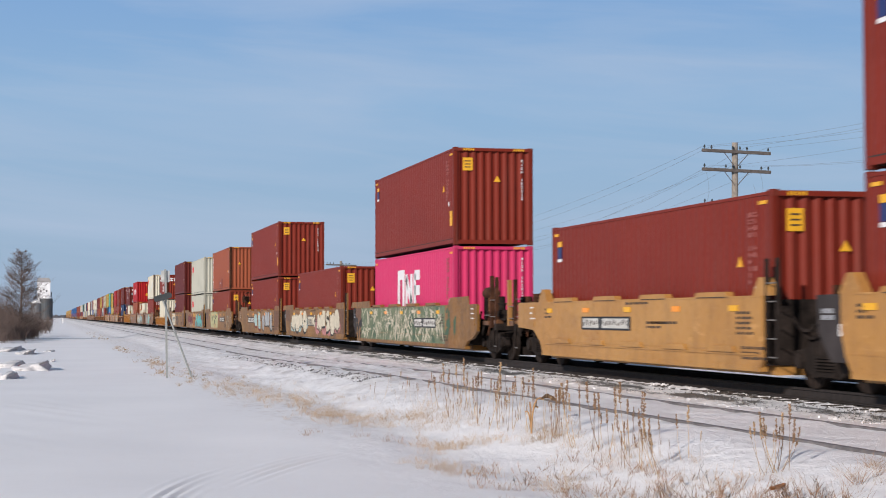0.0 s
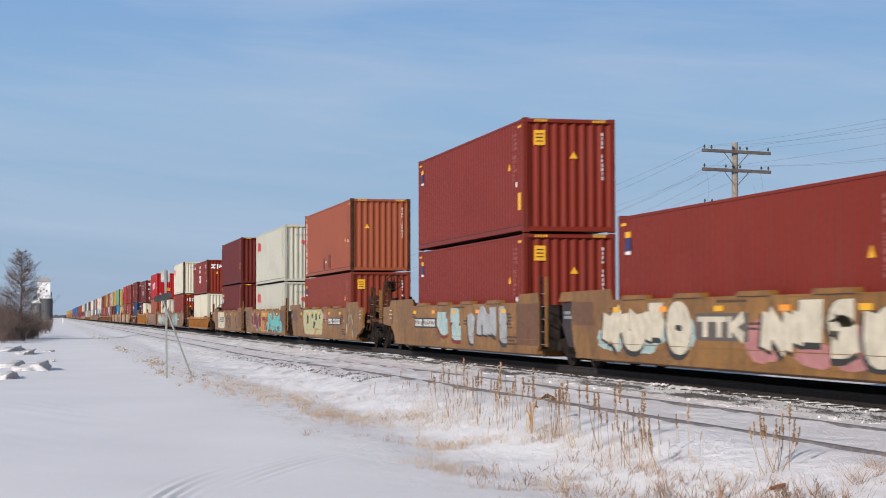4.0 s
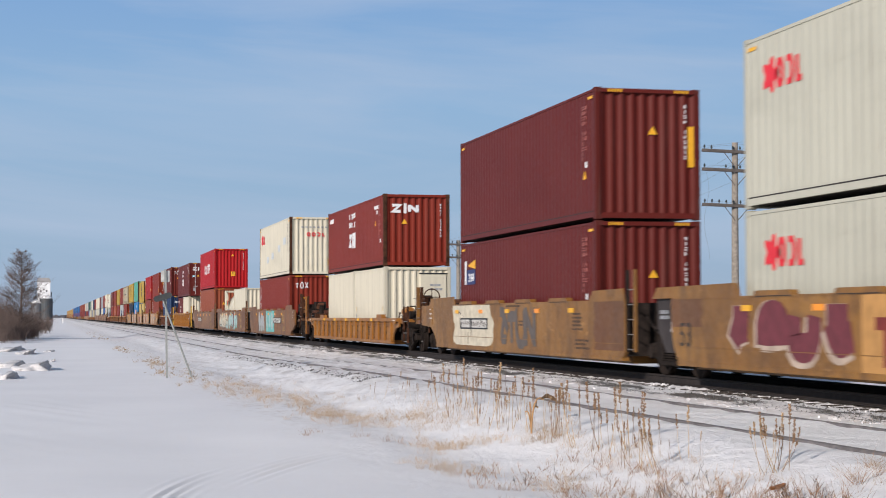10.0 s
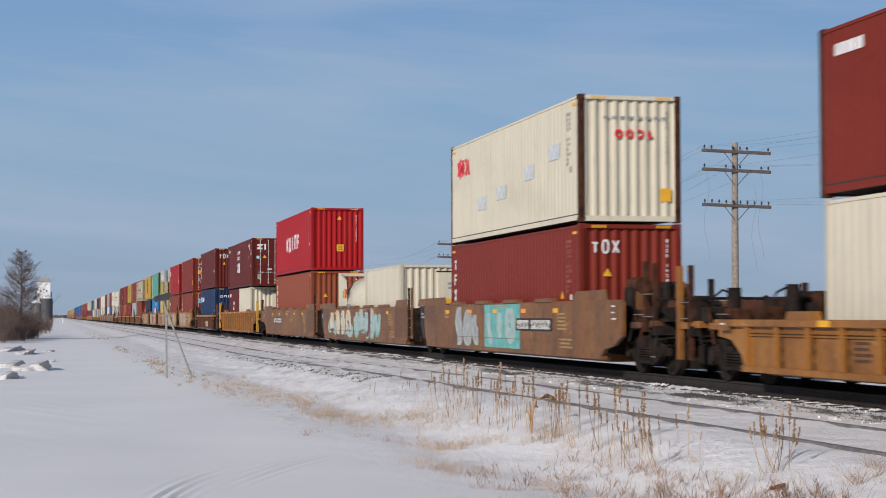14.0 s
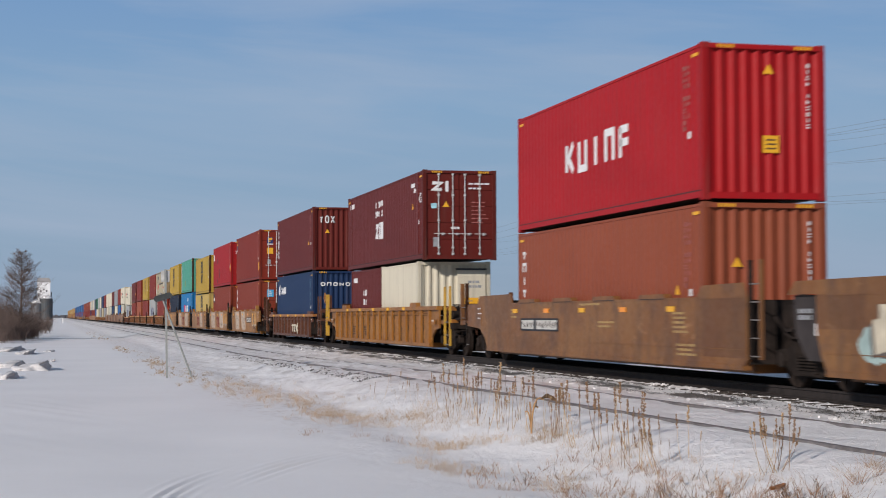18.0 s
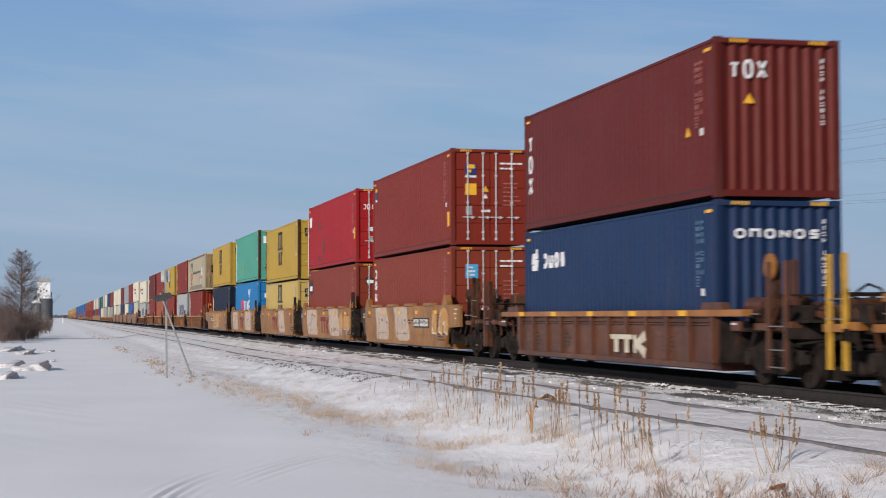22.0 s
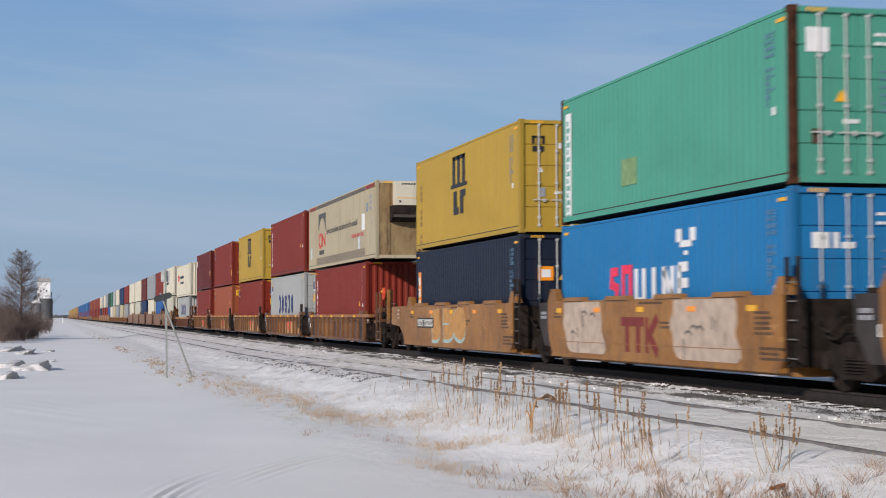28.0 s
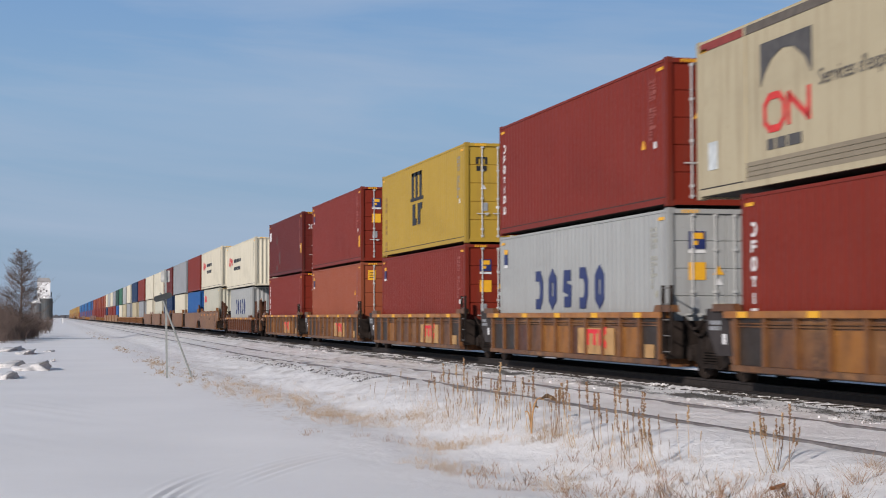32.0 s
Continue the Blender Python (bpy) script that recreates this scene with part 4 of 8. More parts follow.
def end_gear(well, y, sgn, mat, kind, span=FT40, brake=False):
    """The deck clutter at a car's outer end: air tanks, posts, pipes, hand brake and coupler."""
    e = y + sgn * 1.25
    low = kind != "smooth"
    steps = mat if low or mat is CAR_YELLOW else RUSTY
    tank = CAR_RUST if not low else mat

    def block(name, m, x0, x1, a, b, z0, z1, bevel=0.0, label=""):
        bm = bmesh.new()
        box(bm, x0, x1, *sorted((y + sgn * a, y + sgn * b)), z0, z1, bevel)
        return part(name, bm, m, well, label)

    def bar(name, m, p, q, r, n=8, label=""):
        bm = bmesh.new()
        rod(bm, (p[0], y + sgn * p[1], p[2]), (q[0], y + sgn * q[1], q[2]), r, n)
        return part(name, bm, m, well, label)

    block("end_sill", STEEL_DARK, -1.36, 1.36, 1.17, 1.33, 0.80, 0.98)
    top = 1.72 if not low else 1.40
    gap = abs(y) if sgn < 0 else y - span
    i0 = -min(1.2, gap - 0.12)
    gear_heap(well, y + sgn * (i0 + 1.15) / 2, 1.15 - i0, 1.0, (1.92 if sgn < 0 else 1.72) if not low else (1.58 if sgn < 0 else 1.74), 13, int(y * 7) + 11)
    block("walkway", STEEL_DARK, -1.2, 1.2, 0.55, 1.65, 1.06, 1.11, 0.0, "dark steel walkway")
    block("brake_gear", RUSTY, -1.22, -0.75, -0.1, 0.25, 1.04, 1.30, 0.03)
    block("brake_gear", STEEL_DARK, -1.25, -0.8, 0.75, 1.1, 1.04, 1.34, 0.03)
    block("deck_bracket", tank, -1.34, -1.0, -0.1, 0.45, 0.93, 1.05, 0.01, "weathered ochre bracket")
    block("deck_bracket", tank, -1.32, -1.05, 0.95, 1.22, 0.95, 1.08, 0.01)
    zt = 1.80 if not low else 1.32
    if sgn < 0:
        i1 = max(i0 + 0.05, -1.0)
        bar("air_reservoir", RUSTY if not low else tank, (-0.95, i1, zt), (-0.95, i1 + 0.65, zt), 0.17, 14, "weathered rusty air reservoir")
        for k, a in enumerate((i1 + 0.1, i1 + 0.55)):
            block("tank_bracket", tank if k else STEEL_DARK, -1.08, -0.82, a - 0.03, a + 0.03, 1.04, zt - 0.12)
    if not low and sgn < 0:
        for a, t, w in ((0.65, 2.25, 0.05), (1.15, 2.2, 0.045)):
            block("stanchion", RUSTY, -1.33, -1.33 + 2 * w, a - w, a + w, 0.86, t)
    if sgn > 0:
        for a, w, m in ((1.35, 0.045, RUSTY), (1.90, 0.05, mat)) if mat is not CAR_OCHRE or brake else ((1.30, 0.035, SAFETY), (1.80, 0.035, SAFETY)):
            block("stanchion", m, -1.36, -1.36 + 2 * w, a - w, a + w, 0.36 if low else 0.92, 2.10, 0.0, "tall upright corner post")
        for z in (1.12, 1.42):
            bar("grab_iron", RUNG, (-1.34, 1.35, z), (-1.34, 1.90, z), 0.011, 6)
        block("corner_bracket", tank, -1.34, -1.1, 1.2, 2.0, 0.93, 1.05)
    for a, b, z in ((0.1, 0.65, 1.20), (0.65, 1.15, zt - 0.2), (0.65, 1.15, 1.16)) if not low else ((-0.4, 0.1, 1.2),):
        bar("grab_iron", RUNG, (-1.34, a, z), (-1.34, b, z), 0.011, 6)
    bar("handrail", STEEL_DARK, (-1.3, 1.25, 1.5), (1.3, 1.25, 1.5), 0.02, 6)
    for k in range(4):
        bar("brace", STEEL_DARK if k % 2 else RUSTY, (-1.30, -0.9 + 0.6 * k, 0.66), (-1.26, -0.55 + 0.6 * k, 1.30), 0.028, 6)
    for k in range(3):
        bm = bmesh.new()
        pts = [Vector((-0.5 + 0.4 * k, y + sgn * (0.35 + 0.40 * t), 1.25 + 0.16 * k - 0.10 * t * (t - 2.2))) for t in range(5)]
        for p, q in zip(pts, pts[1:]):
            rod(bm, p, q, 0.022, 6)
        part("brake_hose", bm, STEEL_DARK, well)
    bm = bmesh.new()
    rod(bm, (0, e, 0.80), (0, e + sgn * 0.40, 0.80), 0.11, 8)
    box(bm, -0.17, 0.17, *sorted((e + sgn * 0.2, e + sgn * 0.42)), 0.64, 0.96, 0.03)
    part("coupler", bm, STEEL_DARK, well, "dark cast coupler")
    block("air_line", STEEL_DARK, -0.5, 0.5, 1.36, 2.0, 0.22, 0.62, 0.04)
    bar("cut_lever", STEEL_DARK, (-1.3, 1.40, 0.72), (-0.1, 1.45, 0.85), 0.018, 6)
    eb = 0.5 if not low else 0.35
    bd = block("end_board", mat, -1.485, -1.44, -eb - 0.37, -eb, 0.92, 1.42 if not low else 1.08)
    bars_on(bd, WHITE, y - sgn * (eb + 0.185) + 0.15, 1.36 if not low else 1.02, 3 if not low else 1, 0.26, -1.49, 0.03, 0.13, "end_marking")
    # the stirrup at the corner
    for a in (1.02, 1.32) if not low else ():
        bar("step_post", STEEL_DARK, (-1.33, a, 0.36), (-1.33, a, 0.9), 0.022, 6)
    if not low:
        bar("step_rung", RUNG, (-1.33, 1.02, 0.38), (-1.33, 1.32, 0.38), 0.016, 6)
    if low and sgn < 0:
        t = 1.50 if brake else 2.05
        for a in (0.50, 1.15):
            block("ladder_post", RUSTY if brake else SAFETY if mat is CAR_OCHRE else mat, -1.38, -1.32, a - 0.032, a + 0.032, 0.30, t)
        for z in (0.34, 0.62, 1.0):
            bar("ladder_rung", RUNG, (-1.36, 0.50, z), (-1.36, 1.15, z), 0.013, 6)
    if low and sgn < 0 and not brake and gap < 3:
        bm = bmesh.new()
        rod(bm, (-0.93, y + 0.38, 2.0), (-0.89, y + 0.38, 2.0), 0.23, 18)
        rod(bm, (-0.97, y + 0.38, 2.0), (-0.85, y + 0.38, 2.0), 0.06, 8)
        part("brake_wheel", bm, plain("orange_enamel", (0.55, 0.06, 0.012)) if mat is CAR_RUST else CAR_OCHRE, well, "painted hand brake wheel")
        block("brake_mast", RUSTY, -0.86, -0.74, -0.44, -0.32, 1.04, 2.05)
        block("brake_mast", tank, -0.80, -0.70, 0.15, 0.25, 1.04, 2.10)
    if sgn > 0 or not brake:
        return
    zb = 2.42 if not low else 1.80
    block("brake_mast", RUSTY, -0.80, -0.70, 1.20, 1.32, 0.97, zb)
    block("brake_housing", RUSTY if not low else STEEL_DARK, -0.95, -0.5, 1.02, 1.19, zb - 0.35, zb + 0.06, 0.05)
    bm = bmesh.new()
    c = Vector((-0.60, y + sgn * 1.38, zb))
    last = None
    for i in range(17):
        q = c + Vector((0.27 * math.cos(i * math.pi / 8), 0, 0.27 * math.sin(i * math.pi / 8)))
        if last:
            rod(bm, last, q, 0.020, 6)
        last = q
    for i in range(4):
        rod(bm, c, c + Vector((0.27 * math.cos(i * math.pi / 2), 0, 0.27 * math.sin(i * math.pi / 2))), 0.016, 5)
    part("brake_wheel", bm, STEEL_DARK if not low else RUSTY, well)
    bar("brake_shaft", STEEL_DARK, (-0.60, 1.10, zb), (-0.60, 1.40, zb), 0.03, 6)
    for z in (1.35, 1.75):
        bar("grab_iron", RUNG, (-1.2, 1.26, z), (-0.76, 1.26, z), 0.011, 6)


def truck_meshes():
    if "truck" in CACHE:
        return CACHE["truck"], CACHE["wheelset"]
    bm = bmesh.new()
    for s in (-1, 1):
        a, b = sorted((s * 0.93, s * 1.06))
        prism(bm, [(-1.15, 0.40), (-1.15, 0.60), (-0.7, 0.66), (-0.35, 0.78), (0.35, 0.78), (0.7, 0.66), (1.15, 0.60), (1.15, 0.40), (0.85, 0.36), (0.45, 0.20), (-0.45, 0.20), (-0.85, 0.36)], "x", a, b)
        for y in (-0.873, 0.873):
            rod(bm, (s * 1.0, y, 0.457), (s * 1.13, y, 0.457), 0.13, 10)
        box(bm, *sorted((s * 1.02, s * 1.10)), -0.34, 0.34, 0.22, 0.30)
        for k in range(5):
            for y in (-0.2, 0.0, 0.2):
                rod(bm, (s * 1.06, y, 0.31 + 0.05 * k), (s * 1.06, y, 0.335 + 0.05 * k), 0.085, 8)
        for y in (-0.36, 0.36):
            box(bm, *sorted((s * 0.9, s * 1.09)), y - 0.05, y + 0.05, 0.26, 0.74)
        rod(bm, (s * 0.4, -0.75, 0.36), (s * 0.4, 0.75, 0.36), 0.04, 6)
    box(bm, -1.0, 1.0, -0.22, 0.22, 0.42, 0.68)
    box(bm, -0.6, 0.6, -1.32, 1.32, 0.14, 0.36)
    CACHE["truck"] = mesh_of("truck", bm)
    bm = bmesh.new()
    rod(bm, (-0.95, 0, 0), (0.95, 0, 0), 0.075, 8)
    for s in (-1, 1):
        rod(bm, (s * 0.695, 0, 0), (s * 0.722, 0, 0), 0.485, 24)
        rod(bm, (s * 0.722, 0, 0), (s * 0.83, 0, 0), 0.457, 24)
        rod(bm, (s * 0.83, 0, 0), (s * 0.90, 0, 0), 0.15, 12)
        for i in range(6):      # cast spokes on the plate let the turning show
            a = i * math.pi / 3
            box(bm, *sorted((s * 0.83, s * 0.842)), 0.28 * math.cos(a) - 0.05, 0.28 * math.cos(a) + 0.05, 0.28 * math.sin(a) - 0.05, 0.28 * math.sin(a) + 0.05)
    CACHE["wheelset"] = mesh_of("wheelset", bm)
    return CACHE["truck"], CACHE["wheelset"]


WHEELSETS = []


def truck_at(car, y, detail=2):
    tm, wm = truck_meshes()
    t = shared("truck", tm, STEEL_DARK, car, (0, y, 0))
    for dy in (-0.873, 0.873):
        w = shared("wheelset", wm, WHEEL, t, (0, dy, 0.457))
        if detail == 2:
            WHEELSETS.append((w, dy))
    return t


def well_car(s, starts, kind, mat, label, gaps, decor=(), detail=2, L=FT40, tall=1.11, brake=False, ink=None):
    """A well car of one or more units; starts: where each unit's container begins, from s; gaps: container end to truck at the car's two ends."""
    car = tagged(empty("well_car", XC, s, 0), label, "rail car", "well cars of the train")
    n = len(starts)
    for i, y in enumerate(starts):
        f = gaps[0] if i == 0 else (y - starts[i - 1] - L) / 2
        r = gaps[1] if i == n - 1 else (starts[i + 1] - y - L) / 2
        d = decor[i] if i < len(decor) else None
        well_unit(car, y, kind, mat, f, r, "car" if i == 0 else "mid", "car" if i == n - 1 else "mid", L, d, detail, tall, brake, ink)
        if i == 0:
            truck_at(car, y - f, detail)
        truck_at(car, y + L + r, detail)
    MOVING.append((car, s, XC, 0))
    return car


def smoothed(pts, closed):
    """Rounds a bent line by cutting its corners twice."""
    for _ in range(2):
        out = [] if closed else [pts[0]]
        for a, b in zip(pts, list(pts[1:]) + ([pts[0]] if closed else [])):
            out += [(0.75 * a[0] + 0.25 * b[0], 0.75 * a[1] + 0.25 * b[1]), (0.25 * a[0] + 0.75 * b[0], 0.25 * a[1] + 0.75 * b[1])]
        pts = out if closed else out + [pts[-1]]
    return pts


def blob_letters(parent, y0, y1, z0, z1, fill, line, n, seed, fat=0.30, back=None):
    """Spray-painted wild forms that spell nothing: crowded swollen strokes with a dark edge and a cast edge, over a splashed ground."""
    rnd = random.Random(seed)
    if back:
        for i in range(n):
            bm = bmesh.new()
            cy, cz = y1 - (i + rnd.random()) * (y1 - y0) / n, rnd.uniform(z0 + 0.1, z0 + 0.45)
            ry, rz = rnd.uniform(0.5, 0.95), rnd.uniform(0.18, 0.40)
            ring = [(cy + ry * math.cos(k * 0.2618) * rnd.uniform(0.88, 1.08), min(1.49, max(0.36, cz + rz * math.sin(k * 0.2618) * rnd.uniform(0.85, 1.1)))) for k in range(24)]
            bm.faces.new([bm.verts.new((-SIDE - 0.0025 - 0.0001 * i, u, v)) for u, v in ring])
            part("graffiti", bm, back, parent, "sprayed graffiti ground")
    kinds = ("ring", "gate", "comb", "chevron", "cup", "slash", "wave", "bow", "tee", "bolt", "foot")
    cell = (y1 - y0) / n
    last = None
    for i in range(n):
        name = rnd.choice([k for k in kinds if k != last])
        last = name
        wide, tall = cell * rnd.uniform(0.92, 1.10), (z1 - z0) * rnd.uniform(0.86, 1.0)
        base, lean = z0 + rnd.uniform(0.0, z1 - z0 - tall), rnd.uniform(-0.12, 0.12)
        half = fat * 0.5 * min(wide, tall) * rnd.uniform(0.88, 1.1)
        extra = [(False, ((rnd.uniform(-0.1, 0.3), rnd.random()), (0.5, rnd.random()), (rnd.uniform(0.8, 1.25), rnd.random())))] if rnd.random() < 0.55 else []
        for grow, dy, dz, mat, x in ((0.055, 0.05, -0.05, line, 0.0040), (0.0, 0.0, 0.0, fill, 0.0075)):
            bm = bmesh.new()
            for k, (closed, pts) in enumerate(SHAPES[name] + extra):
                bent = [(half + a * (wide - 2 * half) + lean * b * tall, half + b * (tall - 2 * half)) for a, b in smoothed(pts, closed)]
                depth = -SIDE - x - 0.00025 * i - 0.0001 * k

                def at(a, b, d):
                    return (depth + 0.0008 * d, y1 - i * cell - a + dy, max(0.355, min(1.495, base + b + dz)))
                ribbon(bm, bent, half + grow, closed, at)
            part("graffiti", bm, mat, parent, "spray-painted graffiti form")


def pale_block(parent, y1, y0, seed, fill="white", ink="slate"):
    """A tall rolled-on pale form with wavy sides and a few short dark ticks."""
    rnd = random.Random(seed)
    bm = bmesh.new()
    low, high = 0.37, 1.485
    tilt = rnd.uniform(0.05, 0.30)
    ring = []
    for k in range(40):
        a = 2 * math.pi * k / 40
        u, v = math.cos(a), math.sin(a)
        r = 1 / max(abs(u) ** 8 + abs(v) ** 8, 1e-6) ** 0.125 * (1 + 0.05 * math.sin(5 * a + seed) + 0.03 * math.sin(9 * a))
        ring.append(((y0 + y1) / 2 + u * r * (y1 - y0) / 2 + tilt * v * r, min(high, max(low, 0.93 + 0.60 * v * r))))
    prism(bm, ring, "x", -SIDE - 0.004, -SIDE + 0.004)
    part("graffiti", bm, CARTAG[fill], parent, "pale rolled-on graffiti form")
    for i in range(rnd.randrange(5, 8)):
        bm = bmesh.new()
        cy, cz = rnd.uniform(y0 + 0.35, y1 - 0.35), rnd.uniform(0.55, 1.3)
        if i % 3:
            ring = [(cy, cz), (cy - 0.02, cz - rnd.uniform(0.12, 0.4))]
        else:
            ring = [(cy, cz), (cy - 0.16, cz + 0.07), (cy - 0.34, cz - 0.02)]
        ribbon(bm, smoothed(ring, False), 0.022, False, lambda a, b, d: (-SIDE - 0.0065 + 0.002 * d, a, b))
        part("graffiti", bm, CARTAG[ink], parent, "dark sprayed tick")


def patch(parent, name, mat, y0, y1, z0, z1, label="", x=-SIDE - 0.002):
    bm = bmesh.new()
    box(bm, x, x + 0.012, y0, y1, z0, z1)
    return part(name, bm, mat, parent, label)


CARTAG = {k: plain("spray_" + k, c, 0.7, 0, 0.2, 4) for k, c in {
    "bone": (0.46, 0.45, 0.41), "cream": (0.5, 0.45, 0.34), "teal": (0.12, 0.36, 0.34), "pale_green": (0.32, 0.36, 0.2), "plum": (0.13, 0.028, 0.036), "black": (0.03, 0.028, 0.026),
    "grey": (0.30, 0.31, 0.31), "ice": (0.3, 0.4, 0.38), "dark_green": (0.055, 0.10, 0.06), "white": (0.40, 0.315, 0.245), "maroon": (0.16, 0.024, 0.02), "pink": (0.36, 0.16, 0.15), "lime": (0.36, 0.355, 0.19), "slate": (0.10, 0.085, 0.075), "camo": (0.125, 0.155, 0.09), "tan": (0.42, 0.22, 0.07)}.items()}


def rail_mark(well, y, mat=None, w=2.1, h=0.70, z=0.80, x=None):
    """The car owner's mark as plain shapes: a beam, two posts, an upright and a bent stroke."""
    x = -SIDE - 0.006 if x is None else x
    mat = mat or CARTAG["maroon"]
    for a, b, c, d in ((0.0, 0.62, 0.24, 0.5), (0.11, 0.22, -0.5, 0.24), (0.41, 0.52, -0.5, 0.24)):
        bm = bmesh.new()
        box(bm, x, x + 0.01, y - w * b, y - w * a, z + h * c, z + h * d)
        part("owner_mark", bm, mat, well)
    bm = bmesh.new()
    ribbon(bm, [(y - w * a, z + h * b) for a, b in ((0.97, 0.5), (0.76, 0.0), (0.97, -0.5))], w * 0.05, False, lambda a, b, d: (x + 0.01 * d, a, b))
    part("owner_mark", bm, mat, well)
    bm = bmesh.new()
    box(bm, x, x + 0.01, y - w * 0.73, y - w * 0.66, z - h * 0.5, z + h * 0.5)
    part("owner_mark", bm, mat, well)


def decor_camo(well):
    patch(well, "paint_patch", CARTAG["camo"], 0.1, 13.6, 0.36, 1.49, "dull green paint")
    rnd = random.Random(4)
    for mat, n, x, y0, y1 in ((CARTAG["dark_green"], 30, -SIDE - 0.004, 0.1, 13.4), (CARTAG["cream"], 210, -SIDE - 0.006, 0.4, 13.3), (CARTAG["dark_green"], 9, -SIDE - 0.003, -1.4, -0.1), (CARTAG["black"], 9, -SIDE - 0.0035, 13.6, 15.2)):
        bm = bmesh.new()
        for i in range(n):
            y, z, w, h = rnd.uniform(y0, y1), rnd.uniform(0.45, 1.4), rnd.uniform(0.14, 0.42), rnd.uniform(0.02, 0.05)
            if mat is not CARTAG["cream"]:
                w, h = w * 0.9, h * 3.2
            a = rnd.choice((-0.9, -0.7, 0.8, 1.2, -1.2, 0.2)) + rnd.uniform(-0.3, 0.3)
            q = [(math.cos(k * math.pi / 4) * w, math.sin(k * math.pi / 4) * h * rnd.uniform(0.6, 1.3)) for k in range(8)]
            q = [(y + u * math.cos(a) - v * math.sin(a), min(1.485, max(0.36, z + u * math.sin(a) + v * math.cos(a)))) for u, v in q]
            bm.faces.new([bm.verts.new((x - 0.00003 * i, u, v)) for u, v in q])
        part("graffiti", bm, mat, well, "green and cream spray-painted camouflage")
    number_board(well, 4.35, 3.1)


def decals(board=None, tags=(), mark=None, washes=(), number=None, blocks=(), plate=None):
    """Paint on one smooth side. board: (y, width); tags: (y1, y0, fill, outline, backing, letters, seed); washes: (y1, y0, colour)."""
    def run(well):
        for y1, y0, col in washes:
            patch(well, "paint_patch", CARTAG[col], y0, y1, 0.36, 1.49, "", -SIDE - 0.002)
        for y1, y0, fill, line, back, n, seed in tags:
            blob_letters(well, y0, y1, 0.42, 1.46, CARTAG[fill], CARTAG[line], n, seed, 0.17 if fill == "slate" else 0.46, CARTAG[back] if back else None)
        for k, (y1, y0, *tones) in enumerate(blocks):
            pale_block(well, y1, y0, k + int(3 * y1), *tones)
        if plate:           # the owner's mark in white on a dark plate
            patch(well, "mark_plate", CARTAG["slate"], plate - 2.3, plate, 0.74, 1.22, "dark plate with a pale mark", -SIDE - 0.006)
            rail_mark(well, plate - 0.12, CARTAG["cream"], 2.05, 0.36, 0.98, -SIDE - 0.012)
        if mark:
            rail_mark(well, mark)
        if board:
            number_board(well, *board)
        if number:
            painted_number(well, *number)
    return run


def painted_number(parent, text, y, z, size, mat, x=None):
    """Readable figures, painted on the side."""
    cu = bpy.data.curves.new("figures", "FONT")
    cu.body, cu.size, cu.extrude = text, size, 0.002
    tmp = bpy.data.objects.new("figures", cu)
    scene.collection.objects.link(tmp)
    me = bpy.data.meshes.new_from_object(tmp.evaluated_get(bpy.context.evaluated_depsgraph_get()))
    bpy.data.objects.remove(tmp)
    me.materials.clear()
    me.materials.append(mat)
    ob = new("painted_number" if text.isdigit() else "painted_words", me)
    ob.parent = parent
    ob.matrix_local = Matrix.Translation((-SIDE - 0.006 if x is None else x, y, z)) @ Matrix(((0, 0, -1, 0), (-1, 0, 0, 0), (0, 1, 0, 0), (0, 0, 0, 1)))


def ribbed_patch(well):
    """A fresh tan square over two panels, with the owner's mark in red, and a small tan one near the end."""
    for y0, y1, top in ((2.55, 4.95, 0.92), (0.25, 0.75, 0.62)):
        patch(well, "paint_patch", plain("sandy_paint", (0.40, 0.235, 0.095), 0.7, 0, 0.2, 3), y0, y1, 0.36, top, "sandy paint patch", -SIDE + 0.046)
    rail_mark(well, 4.5, RED, 1.5, 0.34, 0.72, -SIDE + 0.040)


# ---- the train ----
B = 0.36                # floor of a lower container


def mark_stripe(root, L, h):
    """The lessor's small flag: yellow and navy with a white foot."""
    slab("lessor_label", root, NAVY, "n", L - 0.60, h - 0.62, 0.30, 0.26)
    slab("lessor_label", root, YELLOW, "n", L - 0.60, h - 0.42, 0.30, 0.12)
    slab("lessor_label", root, WHITE, "n", L - 0.60, h - 0.795, 0.30, 0.07)


def caution(root, L, h, f=True, n=True, z=0.50):
    if f:
        slab("caution_label", root, YELLOW, "f", -0.78, h - z, 0.30, 0.38, "yellow caution sticker")
        for k in (-1, 0, 1):
            slab("label_text", root, PRINT, "f", -0.78, h - z + 0.09 * k, 0.18, 0.03, "", 0.009)
    if n:
        slab("caution_label", root, YELLOW, "n", 0.36, h * 0.275, 0.26, 0.44, "yellow caution sticker")
        triangle(root, YELLOW, "n", 1.30, h * 0.60)
    triangle(root, YELLOW, "f", 0.12, h * 0.68)


def m_sticker(root, L, h):
    slab("caution_label", root, YELLOW, "f", 0.14, h * 0.36, 0.32, 0.32, "yellow caution sticker")
    for k in (-1, 0, 1):
        slab("label_text", root, PRINT, "f", 0.14, h * 0.36 + 0.08 * k, 0.2, 0.025, "", 0.009)
    triangle(root, YELLOW, "f", 0.10, h * 0.84)


def m_plain(root, L, h):
    mark_stripe(root, L, h)
    caution(root, L, h)


def m_low(root, L, h):
    mark_stripe(root, L, h)
    caution(root, L, h, n=False)
    triangle(root, YELLOW, "n", 1.30, h * 0.60)


